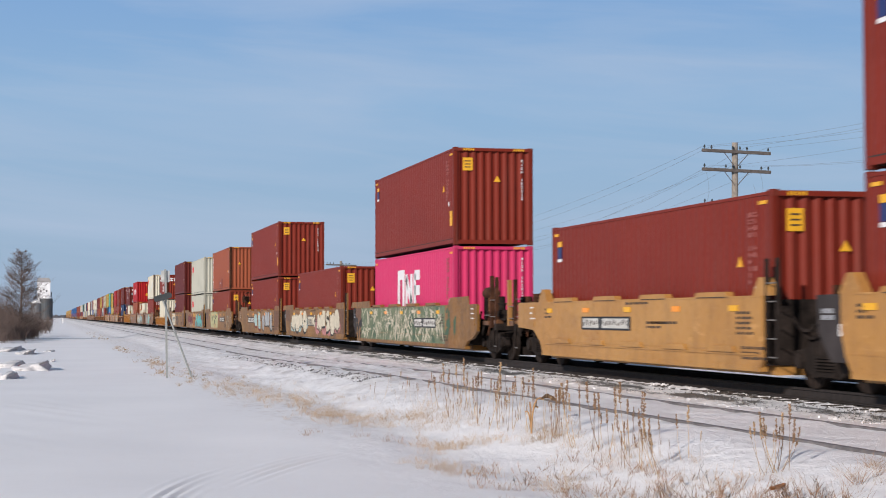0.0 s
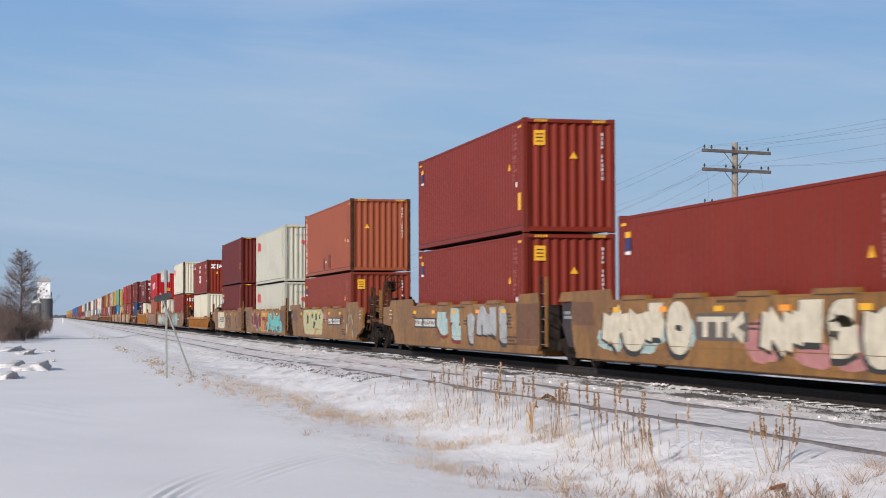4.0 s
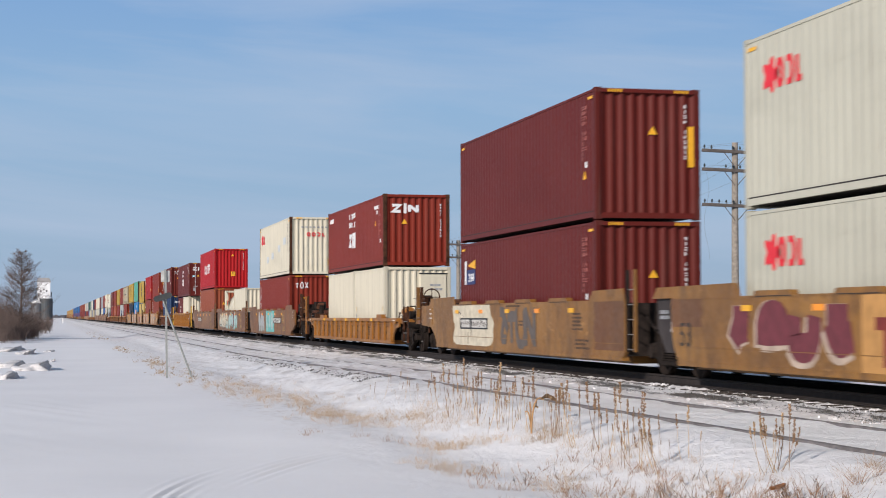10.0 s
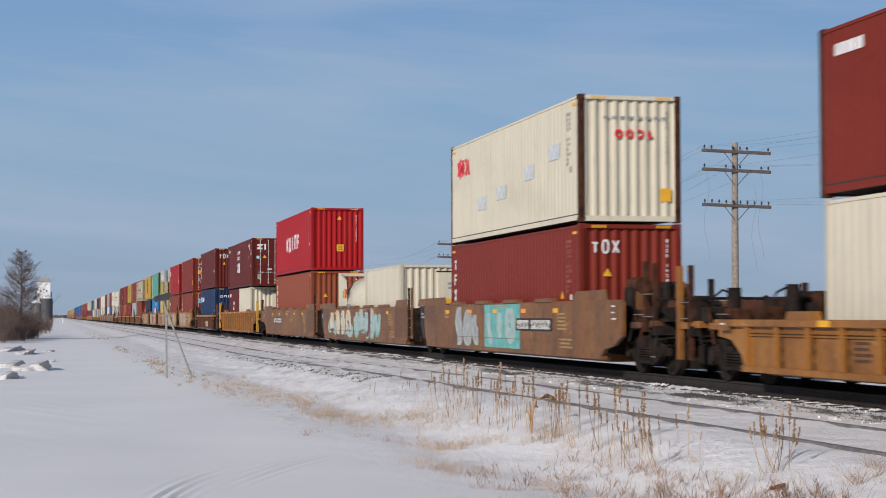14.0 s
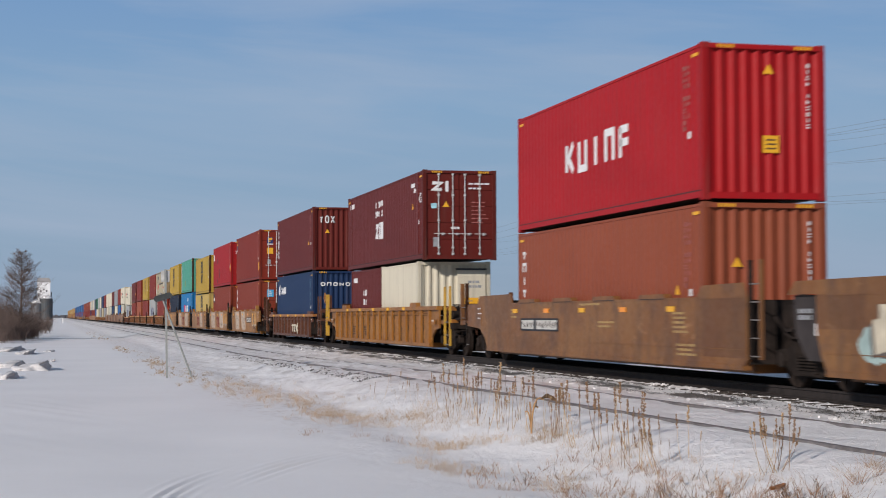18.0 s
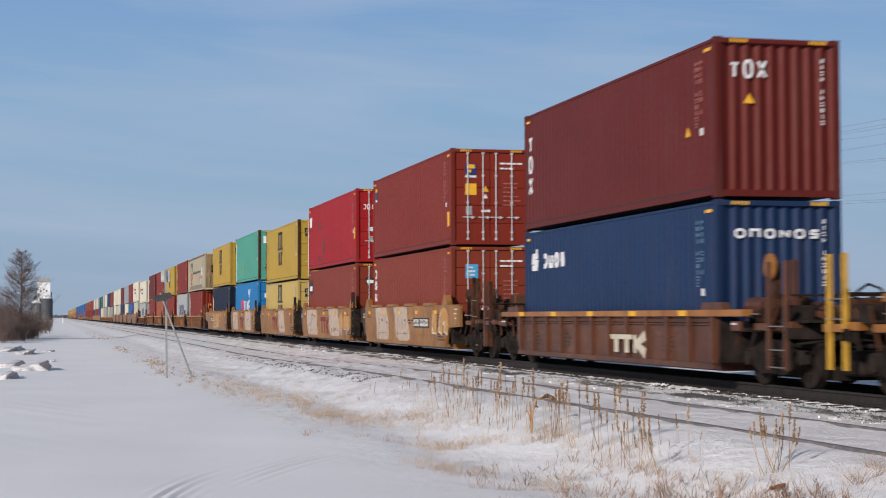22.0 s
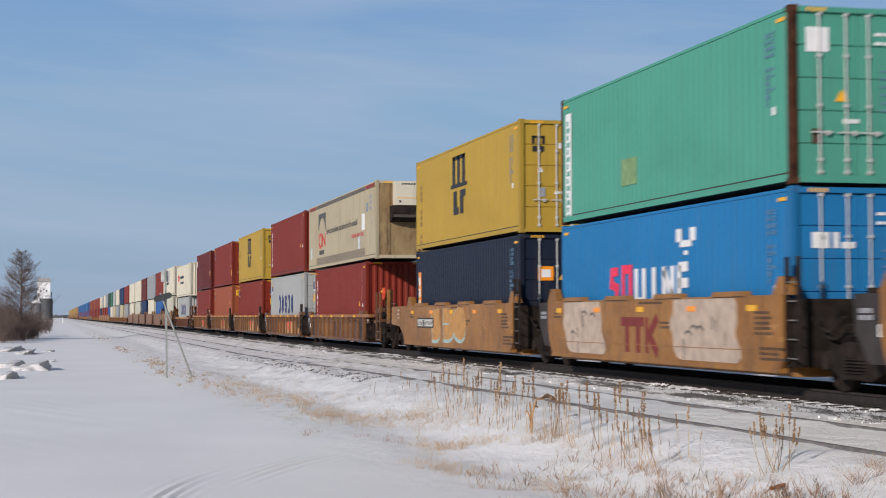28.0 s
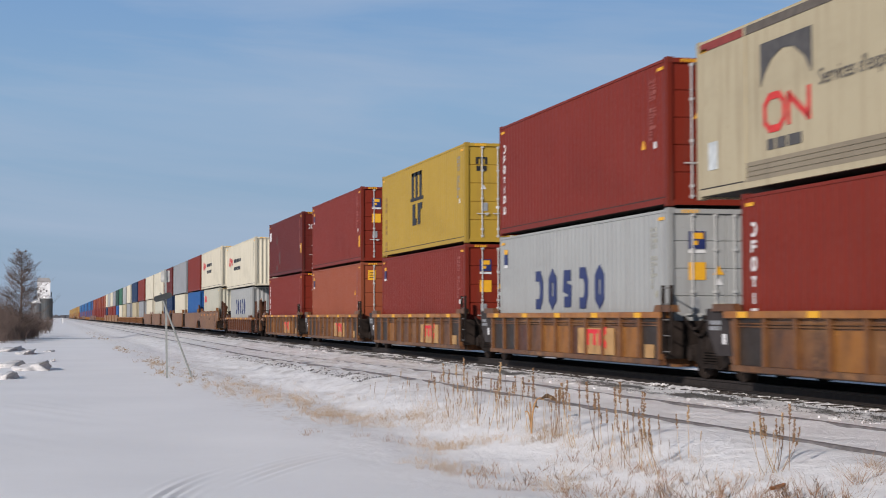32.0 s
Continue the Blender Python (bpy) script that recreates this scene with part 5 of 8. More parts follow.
def m_tri(root, L, h):
    triangle(root, YELLOW, "f", 0.12, h * 0.68)
    triangle(root, YELLOW, "n", 0.75, h * 0.35)
    slab("caution_label", root, YELLOW, "f", 1.02, h * 0.56, 0.14, 0.9, "upright yellow sticker")


def m_pennant(root, L, h):
    slab("line_mark", root, NAVY, "n", L - 1.20, h - 0.98, 0.95, 0.42)
    slab("line_mark", root, WHITE, "n", L - 0.62, h - 0.85, 0.20, 0.66)
    bm = bmesh.new()
    prism(bm, [(L - 0.85, h - 0.66), (L - 1.68, h - 0.50), (L - 1.68, h - 0.76)], "x", -W / 2 - 0.002, -W / 2 + 0.008)
    part("line_mark", bm, YELLOW, root, "yellow pennant")
    shape_row(root, WHITE, "n", L - 0.95, h - 1.12, 0.60, 0.24, ("bow", "wave", "gate"), 0.36, 0.3, False, 0.006)
    triangle(root, YELLOW, "f", 0.12, h * 0.60)


def blocks_front(root, mat, u, z, w, hh, names):
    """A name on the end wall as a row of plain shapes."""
    shape_row(root, mat, "f", u, z, w, hh, names, 0.26)


def m_row(mat, u, z, w, hh, names, front=None, mat2=None, split=0, extra=None, weight=0.24, gap=0.24, lean=0.0):
    """A large mark on the side; the first few shapes, up to split, may have a colour of their own."""
    def run(root, L, h):
        step = w / (len(names) - gap)
        for m, a, b in ((mat2, 0, split), (mat, split, len(names))):
            if b > a:
                shape_row(root, m, "n", u - a * step, z, (b - a - gap) * step, hh, names[a:b], weight, gap, False, 0.0, lean)
        if front:
            blocks_front(root, *front)
        if extra:
            extra(root, L, h)
    return run


def m_column(names, mat=None, size=0.26, front=None, top=0.75, w=0.9):
    """A line name standing upright at the far end of the side, as plain shapes."""
    def run(root, L, h):
        shape_row(root, mat or WHITE, "n", L - 0.40, h - top + size, size * w, size * 1.18 * len(names), names, 0.26, 0.16, True)
        if front:
            blocks_front(root, *front)
        triangle(root, YELLOW, "n", 1.30, h * 0.45)
        triangle(root, YELLOW, "f", -0.55, h * 0.62)
    return run


SIX = ("tee", "gate", "bar", "tee", "ring", "slash")
SEVEN = ("bow", "comb", "ring", "tee", "bar", "gate", "cup")


def m_patched(root, L, h):
    """Upright white blocks, and two dark squares of touched-up paint near the foot."""
    m_column(SEVEN + ("comb", "ring"), size=0.22, top=0.62, w=1.3)(root, L, h)
    for u, w, t in ((6.7, 0.42, 0.47), (5.2, 0.62, 0.58)):
        slab("paint_patch", root, plain("maroon_touch_up", (0.115, 0.02, 0.018)), "n", u, 0.25 + t / 2, w, t, "dark maroon touched-up paint")
    slab("small_label", root, WHITE, "n", 6.1, 0.55, 0.2, 0.1)


def petals(root, mat, u, z, size):
    """A five-lobed flower beside two slabs."""
    bm = bmesh.new()
    ring = []
    for i in range(30):
        a = 2 * math.pi * i / 30
        r = size * (0.40 + 0.12 * math.cos(5 * a))
        ring.append((u - size * 0.5 - r * math.cos(a), z + r * math.sin(a)))
    prism(bm, ring, "x", -W / 2 - 0.002, -W / 2 + 0.008)
    part("line_mark", bm, mat, root, "red flower mark")


def m_flower(root, L, h):
    petals(root, RED, L - 0.75, h - 0.74, 0.62)
    shape_row(root, RED, "n", L - 1.28, h - 0.98, 1.0, 0.48, ("ring", "bow", "foot"), 0.34, 0.16)
    blocks_front(root, RED, -0.35, h - 0.98, 0.95, 0.20, ("ring", "ring", "bow", "foot"))
    tagged(strokes("serial_marking", root, GREY, "f", -0.62, h - 0.55, 1.6, 0.07, [(i / 8, 0, i / 8 + 0.07, 1) for i in range(8)]), kind="stuff")
    slab("caution_label", root, YELLOW, "f", 0.86, h * 0.22, 0.26, 0.30, "yellow caution sticker")


def m_scuffed_flower(root, L, h):
    m_flower(root, L, h)
    for y, z in ((8.6, 1.0), (6.6, 1.15), (4.0, 1.45), (1.9, 1.75)):
        slab("repair_patch", root, plain("pale_patch", (0.47, 0.50, 0.50)), "n", y, z, 0.9, 0.36)


def m_zim(root, L, h):
    k = min(1.0, L / FT40)
    u = L * 0.58
    z = h * 0.34
    if L > FT20:
        shape_row(root, WHITE, "n", u, z, 0.62, 0.60, ("bolt",), 0.30)
        slab("line_mark", root, WHITE, "n", u - 0.78, z + 0.30, 0.15, 0.60)
        slab("line_mark", root, WHITE, "n", u - 1.18, z + 0.30, 0.46, 0.60)
    z += 0.80 if L > FT20 else 0.35
    for row, names in ((0.34, ("cross", " ", "bow", "chevron", "gate")), (0.0, ("bow", "gate", "cross", " ", "bolt"))):
        shape_row(root, WHITE, "n", u, z + row, 1.35 * k, 0.24, names, 0.42, 0.22)
    bar_marks(root, WHITE, "n", L - 0.55, h - 0.48, 1, 0.9, 0.2, 0.18)
    if L > FT20:
        bar_marks(root, WHITE, "n", 1.75, h - 0.48, 1, 0.8, 0.2, 0.13)
        bar_marks(root, WHITE, "n", 1.35, h - 0.66, 1, 0.4, 0.2, 0.13)
        t = 0.36 if L < FT45 else 0.34
        shape_row(root, WHITE, "f", -0.95, h - 0.70, 0.42, t, ("bolt",), 0.32)
        slab("line_mark", root, WHITE, "f", -0.42, h - 0.70 + t / 2, 0.10, t)
        if L < FT45:
            shape_row(root, WHITE, "f", -0.32, h - 0.70, 0.40, t, ("slash",), 0.30)
        triangle(root, YELLOW, "f", -0.45, h * 0.62)
        triangle(root, YELLOW, "n", 1.55, h * 0.62)


def m_long_zim(root, L, h):
    m_zim(root, L, h)
    painted_number(root, "45", 0.62, h * 0.64, 0.46, WHITE, -W / 2 - 0.006)
    slab("round_label", root, plain("pale_blue_label", (0.30, 0.55, 0.62)), "f", -0.85, h * 0.60, 0.18, 0.16)
    slab("vent_cover", root, GREY, "f", -0.78, h * 0.20, 0.18, 0.30)
    for y in (0.76, L - 0.76):
        bm = bmesh.new()
        box(bm, -W / 2 - 0.006, -W / 2 + 0.06, y - 0.10, y + 0.10, 0.16, h - 0.07)
        part("stacking_post", bm, box_paint("maroon"), root)


def m_door(root, L, h):
    mark_stripe(root, L, h)
    slab("lessor_label", root, NAVY, "f", -0.60, h - 0.62, 0.34, 0.34)
    slab("lessor_label", root, WHITE, "f", -0.60, h - 0.84, 0.34, 0.06, "", 0.008)
    strokes("lessor_label", root, YELLOW, "f", -0.70, h - 0.72, 0.22, 0.24, [(0, 0.5, 1, 1), (0, 0, 0.5, 0.35)]).location.y -= 0.006
    slab("caution_label", root, YELLOW, "f", -0.60, h - 1.22, 0.34, 0.34, "yellow caution sticker")
    slab("caution_label", root, YELLOW, "n", 0.36, h * 0.275, 0.26, 0.44, "yellow caution sticker")
    triangle(root, YELLOW, "f", -0.16, h - 1.2)
    triangle(root, WHITE, "f", -0.16, h - 1.42, 0.14)
    slab("vent_cover", root, GREY, "f", -0.66, h * 0.36, 0.18, 0.26)


def m_bluelabel(root, L, h):
    slab("line_mark", root, plain("blue_label", (0.06, 0.30, 0.52)), "f", -0.58, h - 0.75, 0.38, 0.42)
    bar_marks(root, WHITE, "f", -0.72, h - 0.66, 3, 0.3, 0.11, 0.05).location.y -= 0.006
    slab("caution_label", root, YELLOW, "f", 0.6, 0.75, 0.34, 0.34, "yellow caution sticker")
    shape_row(root, WHITE, "n", L - 0.35, h - 0.40, 0.34, 1.95, ("bow", "ring", "cup", "foot", "bar"), 0.30, 0.20, True)


def m_tall(root, L, h):
    u = 7.2
    z = h * 0.42 - 0.35
    strokes("line_mark", root, BLACK, "n", u, z, 1.65, 1.72, [(0, 0.52, 0.2, 1), (0.36, 0.52, 0.54, 1), (0.72, 0.52, 0.92, 1), (0, 0.93, 0.9, 1), (-0.12, 0.46, 1.06, 0.52), (0.08, 0.0, 0.30, 0.40), (0.30, 0.0, 0.44, 0.12), (0.56, 0.0, 0.78, 0.40), (0.78, 0.28, 0.94, 0.40)])
    strokes("line_mark", root, BLACK, "f", -0.88, h - 0.82, 0.34, 0.4, [(0, 0.5, 0.2, 1), (0.4, 0.5, 0.55, 1), (0.8, 0.5, 1, 1), (0, 0.88, 1, 1), (0.05, 0, 0.4, 0.36), (0.55, 0, 0.95, 0.36)])
    slab("vent_cover", root, GREY, "f", -0.62, h * 0.36, 0.18, 0.24)
    triangle(root, WHITE, "f", -0.66, h * 0.56, 0.14)
    slab("round_label", root, WHITE, "f", -0.1, h - 0.66, 0.14, 0.14)
    strokes("serial_marking", root, plain("brown_print", (0.25, 0.14, 0.03)), "n", L - 0.6, h - 0.95, 0.30, 0.13, [(0, -i * 1.5, 1, -i * 1.5 + 1) for i in range(11) if i % 4 != 3])


def m_scuffs(root, L, h):
    slab("line_mark", root, WHITE, "n", L - 0.6, h - 0.72, 0.6, 0.44)
    for y, z, w, t in ((9.0, 1.9, 0.5, 0.36), (7.9, 0.95, 0.45, 0.62), (9.0, 0.45, 0.5, 0.24)):
        slab("scuff", root, plain("grey_scuff", (0.10, 0.05, 0.045), 0.8), "n", y, z, w, t)
    blocks_front(root, WHITE, -0.92, h - 0.82, 0.42, 0.2, ("bow", "gate", "bar"))
    slab("round_label", root, WHITE, "f", -0.62, h * 0.45, 0.16, 0.16)
    slab("vent_cover", root, GREY, "f", -0.62, h * 0.32, 0.16, 0.22)
    slab("caution_label", root, YELLOW, "n", 0.36, h * 0.40, 0.26, 0.44, "yellow caution sticker")
    triangle(root, YELLOW, "f", -0.16, h * 0.45)


def m_blackwhite(root, L, h):
    slab("line_mark", root, BLACK, "n", L - 0.75, h - 0.75, 0.9, 0.60)
    slab("line_mark", root, WHITE, "n", L - 0.75, h - 0.82, 0.7, 0.22, "", 0.008)
    slab("line_mark", root, BLACK, "f", -0.58, h - 0.7, 0.5, 0.26)
    slab("line_mark", root, WHITE, "f", -0.58, h - 0.72, 0.4, 0.12, "", 0.009)


def m_crane(root, L, h):
    """A small leaping figure beside the name, as two crossed strokes and a dot."""
    shape_row(root, WHITE, "n", 11.6, 1.90, 0.62, 0.46, ("wave",), 0.30)
    slab("line_mark", root, WHITE, "n", 11.15, 2.38, 0.14, 0.12)


def m_fox(root, L, h):
    strokes("line_mark", root, WHITE, "n", 5.0, 1.95, 0.95, 0.5, [(0, 0.5, 0.28, 1), (0.72, 0.5, 1, 1), (0.2, 0.3, 0.8, 0.55), (0.4, 0, 0.6, 0.16)])
    strokes("line_mark", root, WHITE, "f", -0.85, h - 1.0, 0.75, 0.26, [(0, 0, 0.4, 1), (0.5, 0, 0.62, 1), (0.7, 0, 1, 0.4)])


def m_orange(root, L, h):
    slab("line_mark", root, ORANGE, "n", L - 0.55, h - 1.55, 0.34, 1.75)
    strokes("line_mark", root, WHITE, "n", L - 0.43, h - 1.1, 0.2, 0.26, [(0, -i * 1.4, 1, -i * 1.4 + 1) for i in range(5)], lift=0.006)
    slab("line_mark", root, ORANGE, "f", -0.52, h - 1.0, 0.40, 0.36)
    slab("line_mark", root, WHITE, "f", -0.52, h - 1.0, 0.24, 0.2, "", 0.009)
    triangle(root, YELLOW, "f", -0.05, h - 1.05, 0.22)


def m_teal(root, L, h):
    slab("line_mark", root, WHITE, "n", L - 0.55, h - 1.55, 0.40, 2.35)
    strokes("line_mark", root, box_paint("teal"), "n", L - 0.45, h - 0.65, 0.2, 0.11, [(0, -i * 1.5, 0.5 + 0.5 * (i % 2), -i * 1.5 + 1) for i in range(14)], lift=0.006)
    slab("line_mark", root, WHITE, "f", -0.72, h - 0.55, 0.40, 0.40)
    slab("scuff", root, plain("olive_scuff", (0.16, 0.26, 0.12), 0.8), "n", 7.6, 0.85, 0.9, 0.55)
    slab("vent_cover", root, PRINT, "f", -0.74, h * 0.27, 0.18, 0.24)
    triangle(root, YELLOW, "f", -0.3, h * 0.50, 0.2)


def m_cream20(root, L, h):
    bm = bmesh.new()
    box(bm, 0.10, 1.05, -0.012, 0.03, 0.2, h - 0.28, 0.01)
    part("end_panel", bm, box_paint("cream"), root)
    bm = bmesh.new()
    box(bm, 0.05, 1.08, -0.014, 0.03, h - 0.27, h - 0.22)
    part("vent_slot", bm, BLACK, root, "dark vent slot")
    bar_marks(root, GREY, "f", 0.45, h - 0.7, 2, 0.5, 0.15, 0.08).location.y -= 0.05
    o = slab("caution_label", root, YELLOW, "f", 0.55, h * 0.50, 0.5, 0.24, "yellow caution sticker")
    o.location.y -= 0.05
    for y in (0.4, L - 0.5):
        slab("latch_cover", root, plain("sand_label", (0.52, 0.42, 0.25)), "n", y, h * 0.42, 0.12, 0.16)
        slab("latch_cover", root, GREY, "n", y, h * 0.32, 0.12, 0.12)


def m_rust_streaks(root, L, h):
    m_column(("tee", "comb", "cross"), front=(WHITE, -0.92, h - 0.68, 0.66, 0.32, ("tee", "ring", "cross")), size=0.36, w=0.75)(root, L, h)
    slab("caution_label", root, YELLOW, "n", 0.95, h * 0.28, 0.4, 0.22, "yellow caution sticker")




def stack(s, low, top=None, dy=0.0):
    """low and top: (length, height, colour, label, front, marks, posts); the upper box stands on the lower one."""
    z = B
    for i, c in enumerate((low, top)):
        if c:
            L, h, col, label, front, marks, post = c
            container(s + (dy if i else 0.0), z, L, h, col, label, front, 2, False, marks, post)
            z += h + 0.025


def c40(col, words, front="corr", marks=m_plain, h=H96, L=FT40, post=None):
    return (L, h, col, words, front, marks, post)


HB, HT = H96, H86
stack(9.5, c40("oxide", "oxide-red forty-foot container low in a yellow well car"), c40("oxide", "oxide-red forty-foot container stacked on another red one"))
stack(24.87, c40("oxide", "oxide-red forty-foot container standing alone in a yellow well car"))
stack(46.85, c40("magenta", "magenta forty-foot container with white block lettering", marks=m_row(WHITE, 8.1, 0.95, 3.6, 1.42, ("gate", "slash", "comb"), weight=0.30, gap=0.14)), c40("oxide", "oxide-red forty-foot container stacked on a magenta one"))
stack(66.47, c40("oxide", "oxide-red forty-foot container standing alone in a graffitied car", marks=m_low))
stack(85.74, c40("oxide", "oxide-red forty-foot container low in a brown well car", marks=m_low), c40("oxide", "oxide-red forty-foot container stacked on a red one"))
stack(110.4, c40("brick", "faded brick-red container under an orange one", marks=m_low, h=H86), c40("terracotta", "faded orange container with white upright lettering", marks=m_patched, post=RUSTY))
stack(129.6, c40("grey_white", "pale grey container with a red square mark", marks=m_flower, h=H86), c40("grey_white", "pale grey container stacked on a matching one", marks=m_flower))
stack(149.7, c40("maroon", "dark maroon container with a small blue label", marks=m_pennant), c40("maroon", "dark maroon container stacked on a maroon one", marks=m_tri))
stack(173.15, c40("cream", "cream twenty-foot box with a flat end panel", "corr", m_cream20, H86, FT20))
stack(179.3, c40("cream", "cream twenty-foot box under a maroon container", "corr", None, H86, FT20))
container(173.3, B + H86 + 0.025, FT40, H86, "oxide", "dark red container with white blocky marks on cream boxes", marks=m_zim, post=RUSTY)
stack(197.37, c40("oxide", "oxide-red container under a rusty cream one", marks=m_rust_streaks), c40("cream", "rust-streaked cream container with a faded red mark", marks=m_scuffed_flower, post=RUSTY))
stack(216.95, c40("cream", "cream twenty-foot box alone beside a tank container", "corr", m_cream20, H86, FT20))
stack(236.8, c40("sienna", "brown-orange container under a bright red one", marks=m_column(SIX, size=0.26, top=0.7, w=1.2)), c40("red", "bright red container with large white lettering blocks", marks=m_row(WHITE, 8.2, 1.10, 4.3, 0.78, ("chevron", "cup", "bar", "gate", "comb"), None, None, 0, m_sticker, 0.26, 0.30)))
stack(260.8, c40("cream", "cream twenty-foot box under a long maroon container", "corr", m_cream20, H86, FT20))
stack(266.9, c40("maroon", "maroon twenty-foot box beside a cream one", "corr", m_zim, H86, FT20))
container(260.03, B + H86 + 0.025, FT45, H96, "maroon", "long maroon container with barred doors and white marks", "doors", marks=m_long_zim)
stack(282.95, c40("navy", "navy blue container with white block lettering", marks=m_row(WHITE, 10.6, 1.95, 1.7, 0.36, ("bow", "cup", "ring", "wave"), (WHITE, -0.85, H96 - 0.70, 1.65, 0.18, ("ring", "gate", "ring", "slash", "ring", "wave")), None, 0, m_crane, 0.34)), c40("maroon", "maroon container stacked on a navy one", marks=m_column(("tee", "ring", "cross"), size=0.42, top=0.95, w=0.75, front=(WHITE, -0.92, H96 - 0.74, 0.72, 0.34, ("tee", "ring", "cross")))))
stack(302.95, c40("brick", "brick-red container with white upright lettering", "doors", m_bluelabel), c40("oxide", "oxide-red container with galvanised door bars", "doors", m_door))
stack(318.7, c40("brick", "brown-red container with a black and white label", "doors", m_blackwhite), c40("scarlet", "scarlet container with grey scuffs and white mark", "doors", m_scuffs))
stack(334.4, c40("pale_yellow", "pale yellow container with black lettering blocks", "doors", m_tall, H86), c40("yellow", "mustard yellow container with black lettering blocks", "doors", m_tall, post=RUSTY))
stack(350.2, c40("sky", "bright blue container with red and white lettering", "doors", m_row(WHITE, 8.85, 1.0, 4.5, 0.86, ("wave", "gate", "cup", "bar", "slash", "comb"), None, plain("signal_red", (0.66, 0.03, 0.08)), 2, m_fox, 0.30, 0.20)), c40("teal", "sea-green container with white upright lettering", "doors", m_teal, post=RUSTY))
stack(365.9, c40("dark_navy", "dark navy container with an orange label", "doors", m_orange), c40("yellow", "mustard yellow container stacked on a navy one", "doors", m_tall))
stack(387.0, c40("oxide", "oxide-red container under a long worn grey one", marks=m_column(SEVEN, size=0.24)))
stack(402.65, c40("silver", "pale grey container with blue block lettering", "doors", m_row(NAVY, 9.0, 0.98, 5.3, 0.92, ("bow", "lozenge", "wave", "bow", "lozenge"), None, None, 0, m_door, 0.34, 0.36)), c40("oxide", "oxide-red container with white upright lettering", "doors", m_column(SEVEN, size=0.22)))
stack(418.6, c40("oxide", "oxide-red container under a yellow one", "doors", m_door), c40("yellow", "mustard yellow container with scraped black lettering", "doors", m_tall))
stack(435.0, c40("terracotta", "orange container under an oxide-red one", "doors", m_low), c40("oxide", "oxide-red container with a blue flag label", "doors", m_door))
stack(450.4, c40("oxide", "oxide-red container under a maroon one", "doors", m_column(SEVEN)), c40("maroon", "maroon container with a round white sticker", "doors", m_scuffs))
stack(470.5, c40("silver", "pale grey container with blue block lettering", "corr", m_row(NAVY, 9.0, 0.98, 5.3, 0.92, ("bow", "lozenge", "wave", "bow", "lozenge"), weight=0.34, gap=0.36), H86))
container(469.2, B + H86 + 0.025, FT53, H96, "cream", "long cream domestic container with red and black marks", marks=m_row(RED, 14.5, 1.5, 2.0, 0.6, ("ring", "slash"), None, None, 0, lambda r, L, h: bar_marks(r, BLACK, "n", 11.5, 1.7, 2, 5.0, 0.5, 0.22)))
stack(490.6, c40("grey_white", "pale grey container with a red mark", "corr", m_flower))
container(488.9, B + H96 + 0.025, FT53, H96, "cream", "long cream domestic container with red and black marks", marks=m_row(RED, 14.5, 1.5, 2.0, 0.6, ("ring", "slash"), None, None, 0, lambda r, L, h: bar_marks(r, BLACK, "n", 11.5, 1.7, 2, 5.0, 0.5, 0.22)))


def grimy_end():
    """Yellowed paint under oil and soot: broad brown blotches that run down."""
    m, nt, b = nodes_of("grimy_end", 0.7, 0, 0.3)
    c = mixed(nt, ranged(nt, noise_of(nt, 1.1, 6, 0.6, (1.2, 1.0, 0.6)), 0.38, 0.66), (0.27, 0.19, 0.095), (0.145, 0.088, 0.036))
    c = mixed(nt, ranged(nt, noise_of(nt, 1.6, 7, 0.65, (2.2, 1.0, 0.5)), 0.50, 0.70, 0, 0.85), c, (0.045, 0.027, 0.014))
    c = mixed(nt, ranged(nt, noise_of(nt, 6.0, 6, 0.7), 0.58, 0.70, 0, 0.5), c, (0.30, 0.235, 0.15))
    nt.links.new(c, b.inputs["Base Color"])
    return m


